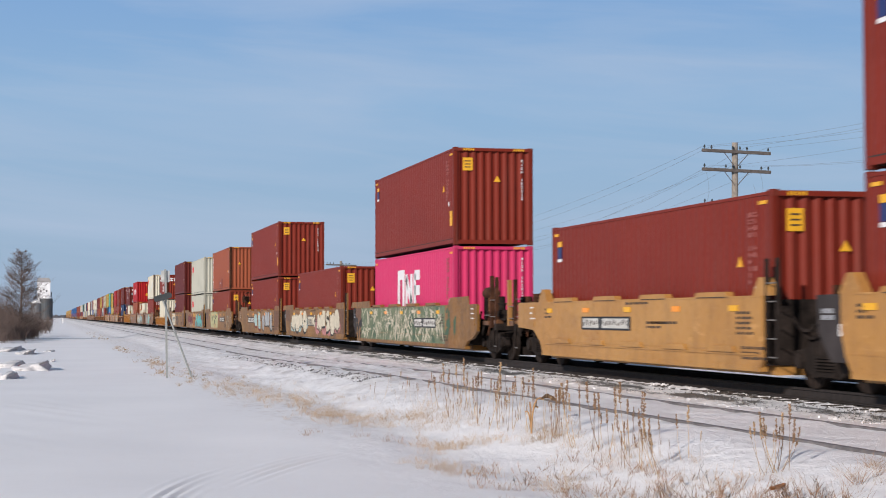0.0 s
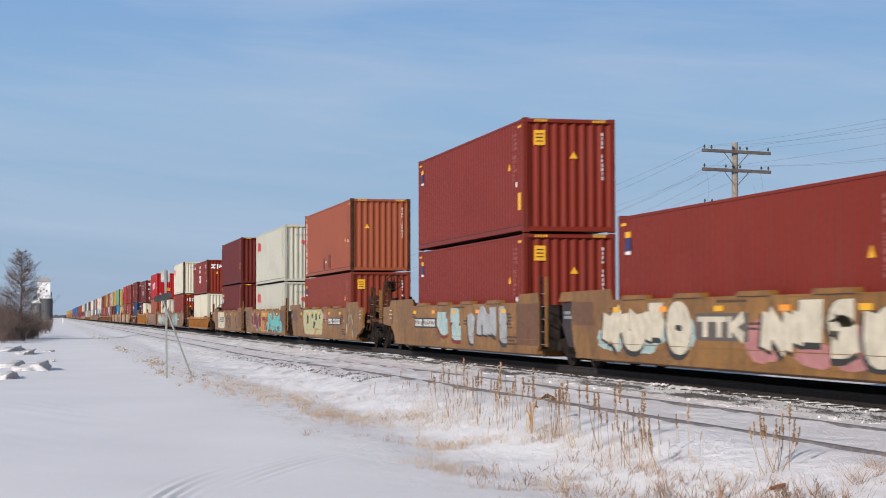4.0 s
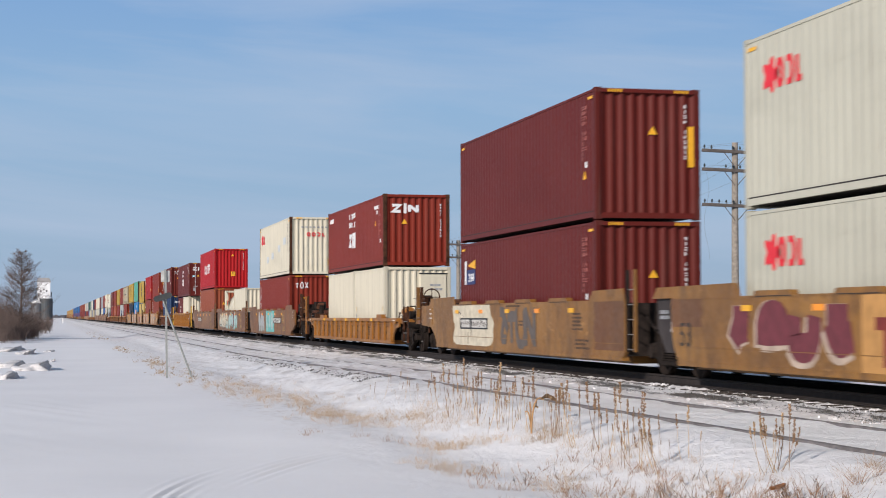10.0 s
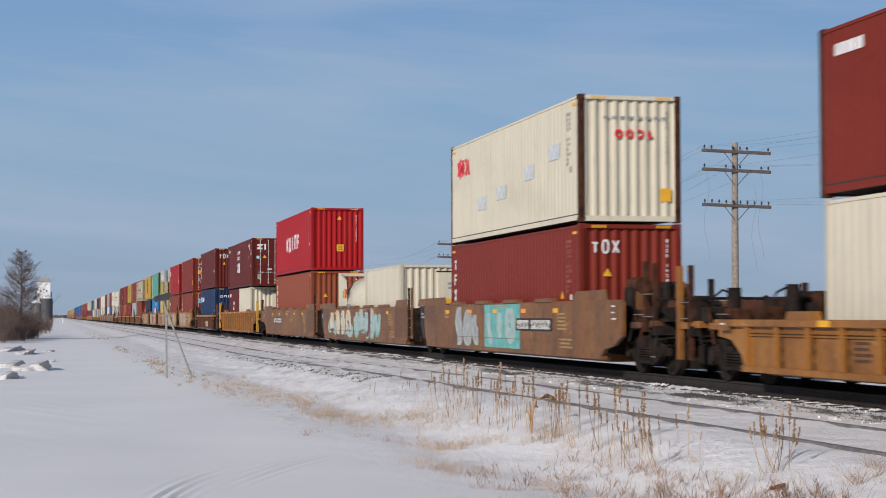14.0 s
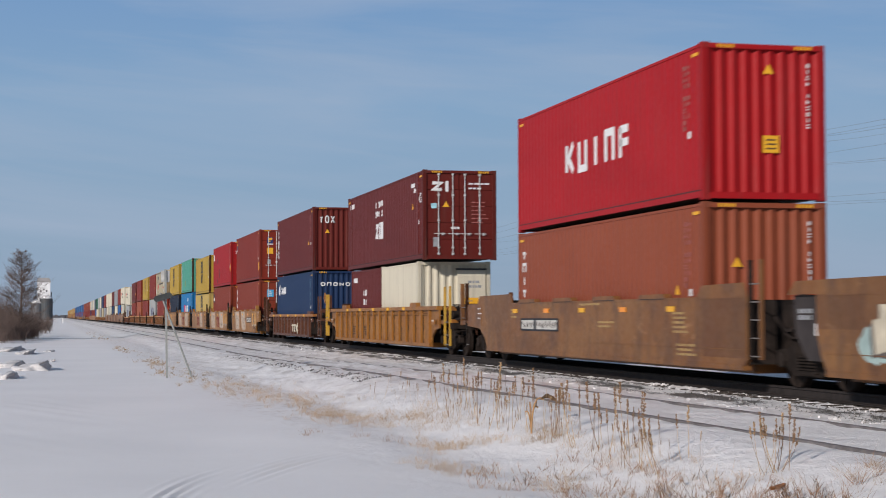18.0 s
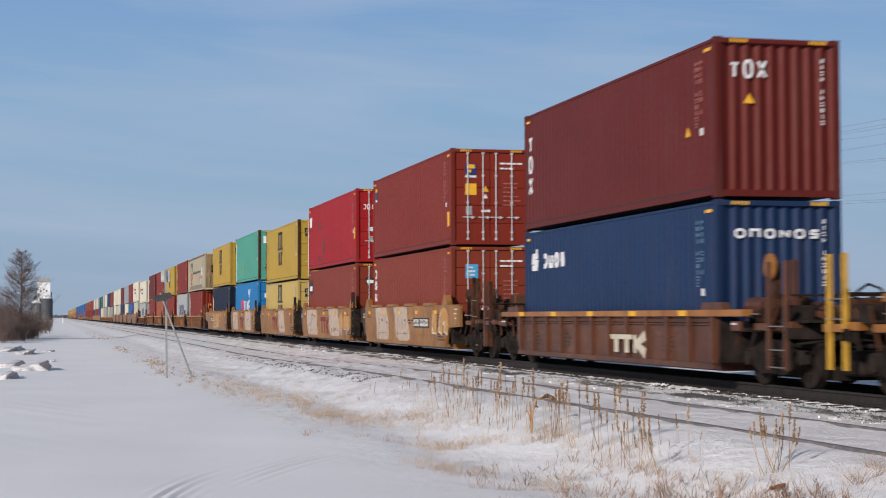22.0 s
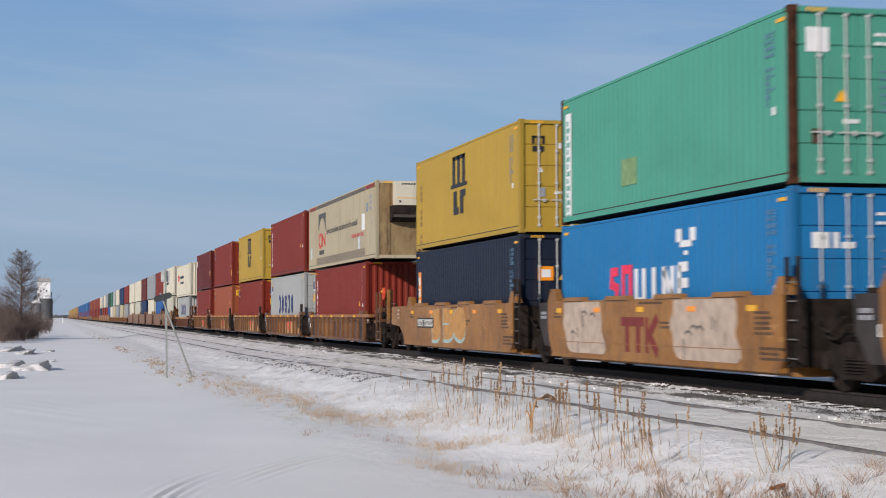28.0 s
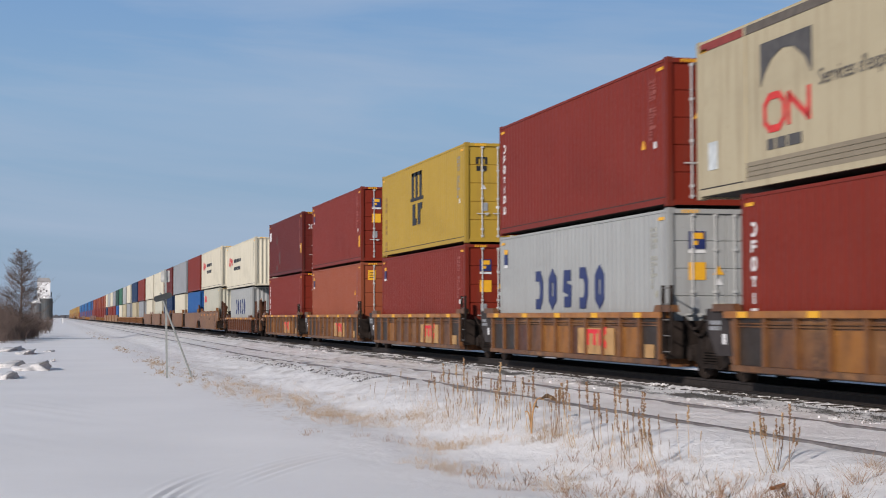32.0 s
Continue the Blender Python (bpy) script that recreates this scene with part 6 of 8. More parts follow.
def heated_container(s, z):
    """A long domestic container with flat riveted sides and a heating and chilling unit on its nearer end."""
    L, h = FT53, H96
    root = container(s, z, L, h, "worn_grey", "long grimy grey domestic container with a chilling unit", "none", 2, True)
    mat, w = box_paint("worn_grey"), W / 2
    bm = bmesh.new()
    box(bm, -w + 0.13, w - 0.13, 0.02, 0.06, 0.14, h - 0.10)
    soiled = grimy_end()
    part("end_wall", bm, soiled, root, "rust-stained end wall")
    for x in (-0.72, 0.9):
        bm = bmesh.new()
        box(bm, x - 0.04, x + 0.04, -0.005, 0.02, 0.14, h - 0.1)
        part("end_post", bm, soiled, root)
    case = box_paint("cream")
    bm = bmesh.new()
    prism(bm, [(-0.52, 1.95), (-0.52, 2.72), (-0.40, 2.84), (0.0, 2.84), (0.0, 1.95)], "x", -0.58, 0.78)
    unit = part("chilling_unit", bm, case, root, "cream chilling unit casing")
    bm = bmesh.new()
    box(bm, -0.52, 0.72, -0.526, -0.515, 2.20, 2.225)
    part("trim_line", bm, YELLOW, unit)
    bm = bmesh.new()
    for k in range(7):
        box(bm, -0.35 + k * 0.11, -0.27 + k * 0.11, -0.526, -0.515, 2.70, 2.75)
    part("maker_bars", bm, BLACK, unit)
    bm = bmesh.new()
    box(bm, -0.45, -0.37, -0.527, -0.515, 2.04, 2.12)
    part("drain", bm, BLACK, unit)
    bm = bmesh.new()
    prism(bm, [(-0.56, 1.93), (0.0, 1.93), (0.0, 1.36), (-0.30, 1.40), (-0.56, 1.52)], "x", -0.70, 0.98)
    part("engine_bay", bm, STEEL_DARK, root, "dark engine bay under the unit")
    bm = bmesh.new()
    box(bm, -0.66, 0.94, -0.585, -0.558, 1.50, 1.60)
    part("guard_rail", bm, plain("brown_grime", (0.06, 0.045, 0.035), 0.8), root)
    bm = bmesh.new()
    box(bm, 0.84, 1.02, -0.36, -0.02, 1.95, 2.6)
    part("control_box", bm, BLACK, root)
    slab("caution_label", root, ORANGE, "f", -0.98, h - 0.80, 0.20, 0.20, "orange sticker")
    slab("placard", root, plain("tan_placard", (0.40, 0.20, 0.05)), "f", -0.98, h - 1.35, 0.26, 0.30)
    # panels and marks on the long side
    for y in (2.05, L - 2.15):
        bm = bmesh.new()
        box(bm, -w - 0.004, -w + 0.02, y - 0.035, y + 0.035, 0.15, h - 0.07)
        part("panel_joint", bm, mat, root)
    bm = bmesh.new()
    for k in range(4):
        box(bm, -w - 0.004, -w + 0.02, 2.12, L - 2.22, 0.16 + k * 0.085, 0.232 + k * 0.085)
    part("base_ribs", bm, paint("drab_base", (0.235, 0.20, 0.145), 0.5, 0.4, 0.65), root, "drab ribbed base band")
    for a, b, col in ((0.2, 2.0, (0.20, 0.035, 0.028)), (2.1, L - 2.2, (0.10, 0.085, 0.07)), (L - 2.1, L - 0.2, (0.20, 0.035, 0.028))):
        bm = bmesh.new()
        box(bm, -w - 0.002, -w + 0.02, a, b, h - 0.22, h - 0.075)
        part("top_band", bm, plain("roof_edge_%d" % (col[0] * 100), col, 0.7), root)
    bm = bmesh.new()
    prism(bm, [(13.35, 1.70), (13.35, 2.42), (11.45, 2.42), (11.45, 1.70), (11.7, 1.98), (12.1, 2.20), (12.5, 2.24), (12.9, 2.12), (13.2, 1.9)], "x", -w - 0.002, -w + 0.015)
    part("line_mark", bm, plain("charcoal_mark", (0.07, 0.065, 0.062)), root, "dark grey arch")
    shape_row(root, plain("dull_red_mark", (0.50, 0.035, 0.03)), "n", 13.25, 0.90, 1.75, 0.66, ("ring", "slash"), 0.18, 0.06)
    bar_marks(root, plain("charcoal_mark", (0.07, 0.065, 0.062)), "n", 13.1, 0.62, 1, 1.8, 0.2, 0.18)
    painted_number(root, "Services d'expédition transitaire de calibre mondial", 11.2, 1.45, 0.36, plain("charcoal_mark", (0.07, 0.065, 0.062)), -w - 0.002)
    bar_marks(root, plain("faded_red", (0.40, 0.10, 0.08)), "n", 5.0, 0.98, 1, 3.6, 0.2, 0.14)
    slab("route_board", root, WHITE, "n", 2.5, 1.50, 0.6, 0.62)
    bar_marks(root, GREY, "n", 1.3, 2.3, 3, 0.5, 0.2, 0.1)
    slab("round_label", root, plain("dull_blue_label", (0.17, 0.22, 0.26)), "n", 1.75, 2.0, 0.34, 0.34)
    for y, z2 in ((15.4, 0.75), (3.4, 0.75)):
        slab("repair_patch", root, plain("pale_patch", (0.47, 0.50, 0.50)), "n", y, z2, 0.4, 0.5)


heated_container(385.0, B + H96 + 0.025)


def tank_container(s):
    """A twenty-foot tank: a white cylinder lying in an open frame."""
    root = tagged(empty("tank_container", XC, s, B), "white twenty-foot tank container in an open frame", "container", "containers on the train")
    mat = box_paint("cream")
    L, h, w = FT20, H86, W / 2
    bm = bmesh.new()
    prof = [(0.25, 0.0), (0.28, 0.55), (0.40, 0.92), (0.62, 1.10), (L - 0.62, 1.10), (L - 0.40, 0.92), (L - 0.28, 0.55), (L - 0.25, 0.0)]
    n = 40
    rings = [[bm.verts.new((r * math.cos(2 * math.pi * i / n), y, 1.33 + r * math.sin(2 * math.pi * i / n))) for i in range(n)] for y, r in prof[1:-1]]
    for a, b in zip(rings, rings[1:]):
        for i in range(n):
            bm.faces.new((a[i], a[(i + 1) % n], b[(i + 1) % n], b[i])).smooth = True
    bm.faces.new(rings[0]), bm.faces.new(rings[-1][::-1])
    bmesh.ops.recalc_face_normals(bm, faces=bm.faces[:])
    part("tank", bm, mat, root, "white cylindrical tank")
    bm = bmesh.new()
    for y0, y1 in ((0, 0.15), (L - 0.15, L)):
        for x0 in (-w, w - 0.15):
            box(bm, x0, x0 + 0.15, y0, y1, 0, h)
        box(bm, -w + 0.15, w - 0.15, y0, y1, 0.0, 0.15)
        box(bm, -w + 0.15, w - 0.15, y0, y1, h - 0.12, h)
    for x0 in (-w, w - 0.1):
        box(bm, x0, x0 + 0.1, 0.15, L - 0.15, 0.0, 0.14)
    part("frame", bm, mat, root)
    for x0 in (-w + 0.02, w - 0.10):
        bm = bmesh.new()
        prism(bm, [(L - 0.15, 0.14), (L - 1.7, 0.14), (L - 1.35, h - 0.3), (L - 0.15, h - 0.02)], "x", x0, x0 + 0.08)
        part("end_plate", bm, mat, root)
    slab("line_mark", root, RED, "n", 4.35, 1.75, 0.22, 0.34)
    slab("line_mark", root, YELLOW, "n", 4.65, 1.75, 0.22, 0.34)
    slab("line_mark", root, plain("green_mark", (0.10, 0.33, 0.22)), "n", 4.95, 1.72, 0.2, 0.28)
    slab("line_mark", root, plain("grey_marking", (0.25, 0.26, 0.27)), "n", 3.7, 1.2, 1.0, 0.2)
    bm = bmesh.new()
    box(bm, -0.3, 0.3, 1.2, L - 1.2, h - 0.16, h - 0.12)
    part("walkway", bm, GALV, root)
    MOVING.append((root, s, XC, B))


tank_container(223.3)

# the far part of the train, box by box: colours of upper and lower containers, and the length of each place
FAR = [("oxide", "blue", 16.0), ("grey", "cream", 16.4), ("maroon", "navy", 15.8), ("cream", "grey_white", 18.5), ("cream", "cream", 19.5), ("oxide", "grey", 19.5), ("navy", "worn_grey", 20.0), ("cream", "grey", 16.0), ("silver", "worn_grey", 16.0),
       ("green", "cream", 15.8), ("dark_green", "blue", 15.8), ("grey", "oxide", 16.0), ("cream", "oxide", 16.0), ("silver", "brick", 16.0), ("cream", "navy", 16.0)]
FAR += [("brick" if i % 3 else "terracotta", "oxide", 16.0) for i in range(8)]
FAR += [(("blue", "navy", "blue", "sky")[i % 4], ("oxide", "blue")[i % 2], 16.0) for i in range(17)]
FAR += [(("yellow", "rust", "pale_yellow")[i % 3], ("brick", "yellow")[i % 2], 16.0) for i in range(33)]
WORDS = {"oxide": "oxide-red", "blue": "blue", "grey": "grey", "maroon": "maroon", "cream": "cream", "grey_white": "pale grey", "navy": "navy", "worn_grey": "grimy grey", "silver": "silver-grey", "green": "green", "dark_green": "dark green", "brick": "brick-red", "terracotta": "orange", "sky": "bright blue", "yellow": "yellow", "rust": "rust-orange", "pale_yellow": "pale yellow"}


def far_train():
    s = 506.2
    group = []
    for i, (up, low, step) in enumerate(FAR):
        long = step > 16.2
        L = FT53 if long else FT40
        d = 1 if s < 640 else 0 if s < 860 else -1
        container(s + 0.3, B, FT40, H96, low, WORDS[low] + " forty-foot container low in a distant well car", "doors" if d else "corr", d)
        container(s + 0.3 - (1.7 if long else 0), B + H96 + 0.025, L, H96, up, WORDS[up] + " container stacked high on a distant well car", "corr", d)
        group.append((s + 0.3, step))
        if len(group) == 5 or i == len(FAR) - 1:
            s0 = group[0][0]
            well_car(s0, [a - s0 for a, _ in group], "smooth" if (i // 5) % 2 == 0 else "ribbed", (CAR_BROWN, CAR_RUST, CAR_TAN)[(i // 5) % 3], "rusty articulated well car far down the train", (1.9, 1.6), (), 1 if s < 640 else 0)
            group = []
        s += step


def ledges(well):
    number_board(well, 9.2, 3.1, 1.02, 0.28)
    for y in (0.9, 3.1, 5.4, 7.7, 10.0):        # folded steps along the foot of the side
        bm = bmesh.new()
        prism(bm, [(y, 0.56), (y + 1.2, 0.56), (y + 1.1, 0.66), (y + 0.1, 0.66)], "x", -SIDE - 0.05, -SIDE + 0.02)
        part("foot_ledge", bm, CAR_YELLOW, well)
    bm = bmesh.new()
    box(bm, -SIDE - 0.02, -SIDE + 0.01, 0.0, 12.0, 0.52, 0.555)
    part("foot_rail", bm, CAR_YELLOW, well)
    bars_on(well, PRINT, 5.0, 1.02, 1, 1.8, None, 0.05)


well_car(24.87, [-15.37, 0.0], "smooth", CAR_YELLOW, "yellow articulated well car with dark trucks", (2.4, 1.5), (None, ledges))
well_car(46.85, [0, 19.62, 38.89], "smooth", CAR_HONEY, "brown articulated well car with camouflage and graffiti", (3.9, 3.9), (
    decor_camo,
    decals(None, ((12.5, 7.5, "cream", "black", "ice", 4, 11), (4.6, -1.2, "cream", "black", "pink", 5, 14)), None, (), None, (), 7.35),
    decals((11.6, 3.0), ((8.6, 5.4, "ice", "maroon", None, 2, 17), (4.8, 0.5, "grey", "black", None, 4, 19)))))
def decor_squares(well):
    """A pale green panel with a pink rim and scattered dark squares, and some smudges."""
    rnd = random.Random(8)
    for grow, mat, x in ((0.07, CARTAG["pink"], -SIDE - 0.003), (0.0, CARTAG["lime"], -SIDE - 0.005)):
        bm = bmesh.new()
        ring = [(5.6, 0.40), (7.2, 0.38), (9.0, 0.37), (10.5, 0.40), (10.9, 0.8), (10.95, 1.2), (10.8, 1.48), (9.0, 1.49), (7.4, 1.485), (5.9, 1.49), (5.2, 1.2), (5.5, 0.8)]
        bm.faces.new([bm.verts.new((x, 8.0 + (u - 8.0) * (1 + grow * 0.4), min(1.493, max(0.355, 0.93 + (v - 0.93) * (1 + grow))))) for u, v in ring])
        part("graffiti", bm, mat, well, "pale green painted panel with a pink rim")
    for cy, cz, w, h in ((9.6, 1.05, 0.42, 0.36), (8.3, 1.2, 0.3, 0.2), (7.2, 1.15, 0.4, 0.3), (7.7, 0.85, 0.45, 0.2), (7.9, 0.7, 0.4, 0.1), (6.2, 1.2, 0.3, 0.25)):
        patch(well, "graffiti", CARTAG["black"], cy - w / 2, cy + w / 2, cz - h / 2, cz + h / 2, "dark sprayed square", -SIDE - 0.008)
    for cy, cz, w, h in ((9.95, 0.86, 0.5, 0.05), (6.9, 0.62, 0.6, 0.05), (9.9, 1.28, 0.4, 0.05), (5.0, 1.2, 0.5, 0.18), (4.6, 1.1, 0.3, 0.3)):
        patch(well, "graffiti", CARTAG["pink"], cy - w / 2, cy + w / 2, cz - h / 2, cz + h / 2, "pink sprayed stroke", -SIDE - 0.0085)
    bm = bmesh.new()
    bm.faces.new([bm.verts.new((-SIDE - 0.0088, u, v)) for u, v in ((7.6, 0.68), (7.2, 0.66), (7.1, 0.5), (7.3, 0.37), (7.8, 0.37), (7.75, 0.55))])
    part("graffiti", bm, CARTAG["tan"], well)
    for mat, n, y0, y1 in ((CARTAG["slate"], 16, -2.6, -0.6), (CARTAG["cream"], 4, -2.8, 0.2), (CARTAG["ice"], 3, -1.6, -1.0)):
        bm = bmesh.new()
        for i in range(n):
            cy, cz, a = rnd.uniform(y0, y1), rnd.uniform(0.5, 1.4), rnd.uniform(0.6, 1.9)
            w, h = rnd.uniform(0.08, 0.3), rnd.uniform(0.02, 0.07)
            q = [(math.cos(k * 0.7854) * w, math.sin(k * 0.7854) * h * rnd.uniform(0.6, 1.3)) for k in range(8)]
            bm.faces.new([bm.verts.new((-SIDE - 0.004 - 0.0001 * i, cy + u * math.cos(a) - v * math.sin(a), cz + u * math.sin(a) + v * math.cos(a))) for u, v in q])
        part("graffiti", bm, mat, well, "smudged spray paint")
    number_board(well, 4.0, 3.1)


well_car(110.4, [0, 19.2, 39.3], "smooth", CAR_HONEY, "brown articulated well car with colourful graffiti", (4.18, 3.4), (
    decor_squares,
    decals(None, ((12.3, 7.8, "plum", "white", None, 4, 29), (4.8, -0.3, "teal", "plum", "teal", 5, 31)), 7.2, ((7.6, 4.9, "tan"),), ("53", 14.6, 0.62, 0.62, CARTAG["black"])),
    decals((11.2, 3.0), ((7.0, 3.8, "slate", "slate", None, 4, 33),), None, (), None, ((12.0, 7.7, "cream", "slate"),))), brake=True)
well_car(173.3, [0], "ribbed", CAR_OCHRE, "ochre ribbed single well car", (3.6, 3.7), brake=True)
well_car(197.37, [0, 19.5, 39.43], "smooth", CAR_BROWN, "brown articulated well car with teal graffiti", (3.75, 3.58), (
    decals((4.3, 3.0), ((10.6, 7.8, "grey", "ice", None, 3, 41), (7.2, 4.4, "ice", "teal", None, 3, 42)), None, ((7.4, 4.0, "teal"),)),
    decals(None, ((13.1, 8.0, "cream", "slate", "ice", 4, 43), (7.4, 2.3, "ice", "teal", None, 5, 45), (5.9, 4.3, "plum", "ice", None, 2, 47))),
    decals((11.1, 3.1))), ink=plain("yellowed_print", (0.33, 0.22, 0.09), 0.7, 0, 0.3, 9))
well_car(260.8, [0], "ribbed", CAR_OCHRE, "ochre ribbed single well car with yellow steps", (3.83, 3.6), tall=1.48)
well_car(282.95, [0], "ribbed", CAR_DARK, "dark rusty ribbed single well car", (1.95, 1.6), (lambda w: rail_mark(w, 5.0, CARTAG["cream"], 2.1, 0.36, 0.62, -SIDE - 0.004),), tall=1.28)
well_car(302.95, [0, 15.75, 31.45, 47.25, 62.95], "smooth", CAR_TAN, "tan articulated five-unit well car with pale graffiti", (2.3, 2.2), (
    decals((4.1, 2.2), ((1.6, -0.6, "tan", "cream", None, 2, 56),), None, (), None, ((10.3, 8.2), (7.0, 4.9))),
    decals(None, ((2.4, 0.2, "tan", "grey", None, 2, 59),), 7.15, (), None, ((11.0, 8.2), (4.9, 2.6))),
    decals(None, (), 7.6, (), None, ((5.1, 3.0),)),
    decals(None, (), 7.4, (), None, ((11.2, 8.6), (4.6, 1.6))),
    decals((10.9, 2.3), ((9.0, 4.5, "tan", "ice", None, 3, 65),))))
well_car(387.0, [0, 15.65, 31.6, 48.0, 63.4], "ribbed", CAR_RUST, "rusty ribbed articulated five-unit well car", (2.35, 1.4), (None, ribbed_patch, ribbed_patch, ribbed_patch, ribbed_patch), tall=1.25)
well_car(470.5, [0], "ribbed", CAR_DARK, "dark rusty ribbed single well car", (2.2, 1.4))
well_car(490.6, [0], "smooth", CAR_BROWN, "plain brown single well car", (2.2, 1.6))
far_train()

# ---- lineside ----
WOOD = plain("weathered_pole", (0.24, 0.21, 0.175), 0.85, 0, 0.3, 8)
WOOD_DARK = plain("weathered_crossarm", (0.10, 0.085, 0.075), 0.85, 0, 0.3, 8)
GLASS = plain("insulator", (0.035, 0.04, 0.04), 0.2, 0, 0.2)
WIRE = plain("copper_wire", (0.20, 0.22, 0.25), 0.6, 0.3, 0.1)
POLES = [(63.2, 8.35, (7.95, 7.17, 5.71), 0.06), (110.9, 6.45, (6.15, 5.25), 0.0), (159.0, 6.6, (6.2, 5.4), 0.0), (16.0, 8.2, (7.9, 7.1, 5.7), 0.0)]
POLE_X = 27.4


def utility_pole(y, top, arms, lean):
    g = float(ground_z(POLE_X, y))
    root = tagged(empty("utility_pole", POLE_X, y, g), "weathered wooden telegraph pole with crossarms and insulators", "utility pole", "telegraph poles")
    bm = bmesh.new()
    rod(bm, (0, 0, -0.3), (lean, 0, top - g), 0.17, 12, 0.125)
    part("pole", bm, WOOD, root)
    for z in arms:
        bm = bmesh.new()
        box(bm, -1.52, 1.52, -0.06, 0.06, -0.065, 0.065, 0.008)
        arm = part("crossarm", bm, WOOD_DARK, root)
        arm.location = (lean * 0.9, -0.17, z - g)
        arm.rotation_euler = (0, radians(1.6), 0)
        for i in range(10):
            x = -1.42 + i * 0.315
            if (i * 7 + int(z * 10)) % 5 in (0, 3) and z != arms[-1]:
                continue
            bm = bmesh.new()
            rod(bm, (x, 0, 0.06), (x, 0, 0.13), 0.016, 6)
            rod(bm, (x, 0, 0.12), (x, 0, 0.20), 0.052, 8, 0.036)
            rod(bm, (x, 0, 0.20), (x, 0, 0.235), 0.030, 8, 0.02)
            part("insulator", bm, GLASS, arm)
        for sx in (-1, 1):
            bm = bmesh.new()
            rod(bm, (sx * 0.05, 0.02, -0.62), (sx * 0.55, 0.0, -0.04), 0.016, 5)
            part("brace", bm, WOOD_DARK, arm)
    return root


def wires():
    order = sorted(POLES)
    k = 0
    for (ya, _, arms_a, _), (yb, _, arms_b, _) in zip(order, order[1:]):
        for ai in range(min(len(arms_a), len(arms_b))):
            for i in (0, 1, 4, 6, 9):
                k += 1
                if k % 3 == 0:
                    continue
                bm = bmesh.new()
                x = POLE_X - 1.42 + i * 0.315
                a, b = Vector((x, ya - 0.17, arms_a[ai] + 0.2)), Vector((x, yb - 0.17, arms_b[ai] + 0.2))
                sag = 0.5 + 0.25 * (k % 4)
                pts = [a.lerp(b, t / 12) - Vector((0, 0, sag * 4 * (t / 12) * (1 - t / 12))) for t in range(13)]
                for p, q in zip(pts, pts[1:]):
                    rod(bm, p, q, 0.0055, 4)
                me = mesh_of("telegraph_wire", bm)
                me.materials.append(WIRE)
                tagged(new("telegraph_wire", me), "thin sagging telegraph wire between wooden poles", "wire", "telegraph wires")
    for x, y, z in ((26.1, 63.0, 5.9), (28.2, 63.0, 5.4), (28.5, 63.0, 5.9)):       # broken ends hanging down
        bm = bmesh.new()
        pts = [Vector((x + 0.12 * math.sin(t), y, z + 1.2 - t * 0.45)) for t in range(9)]
        for p, q in zip(pts, pts[1:]):
            rod(bm, p, q, 0.005, 4)
        me = mesh_of("telegraph_wire", bm)
        me.materials.append(WIRE)
        tagged(new("telegraph_wire", me), "broken telegraph wire hanging from a crossarm", "wire", "telegraph wires")


for row in POLES:
    utility_pole(*row)
wires()


POST = plain("weathered_zinc_post", (0.27, 0.285, 0.27), 0.6, 0.2, 0.2)


def bent_sign():
    y = 46.0
    g = float(ground_z(3.0, y))
    root = tagged(empty("track_sign", 3.05, y, g), "two thin steel posts with a dark oblong plate and grey plate", "sign")
    bm = bmesh.new()
    box(bm, -0.028, 0.028, -0.02, 0.02, -0.2, 3.02)
    p = part("upright_post", bm, POST, root)
    p.rotation_euler = (0, radians(-1.2), 0)
    bm = bmesh.new()
    box(bm, -0.02, 0.22, 0.022, 0.03, 2.66, 2.98)
    plate_ = part("number_plate", bm, plain("faded_plate", (0.42, 0.42, 0.40), 0.5), root, "pale grey blank plate")
    plate_.location = (-0.16, 0, 0)
    bm = bmesh.new()
    rod(bm, (0.76, 0, -0.2), (-0.20, -0.05, 2.36), 0.027, 8)
    part("leaning_post", bm, POST, root)
    bm = bmesh.new()
    pts = []
    for i in range(24):
        a = 2 * math.pi * i / 24
        pts.append((0.085 * math.cos(a) + (0.17 if math.cos(a) > 0 else -0.17), 0.085 * math.sin(a)))
    prism(bm, pts, "y", -0.012, 0.012)
    d = part("oblong_plate", bm, plain("dark_sign_plate", (0.055, 0.06, 0.06), 0.5, 0.3), root, "dark oblong sign plate seen from behind")
    d.location = (-0.13, -0.09, 2.24)
    d.rotation_euler = (0, radians(-16), 0)


bent_sign()


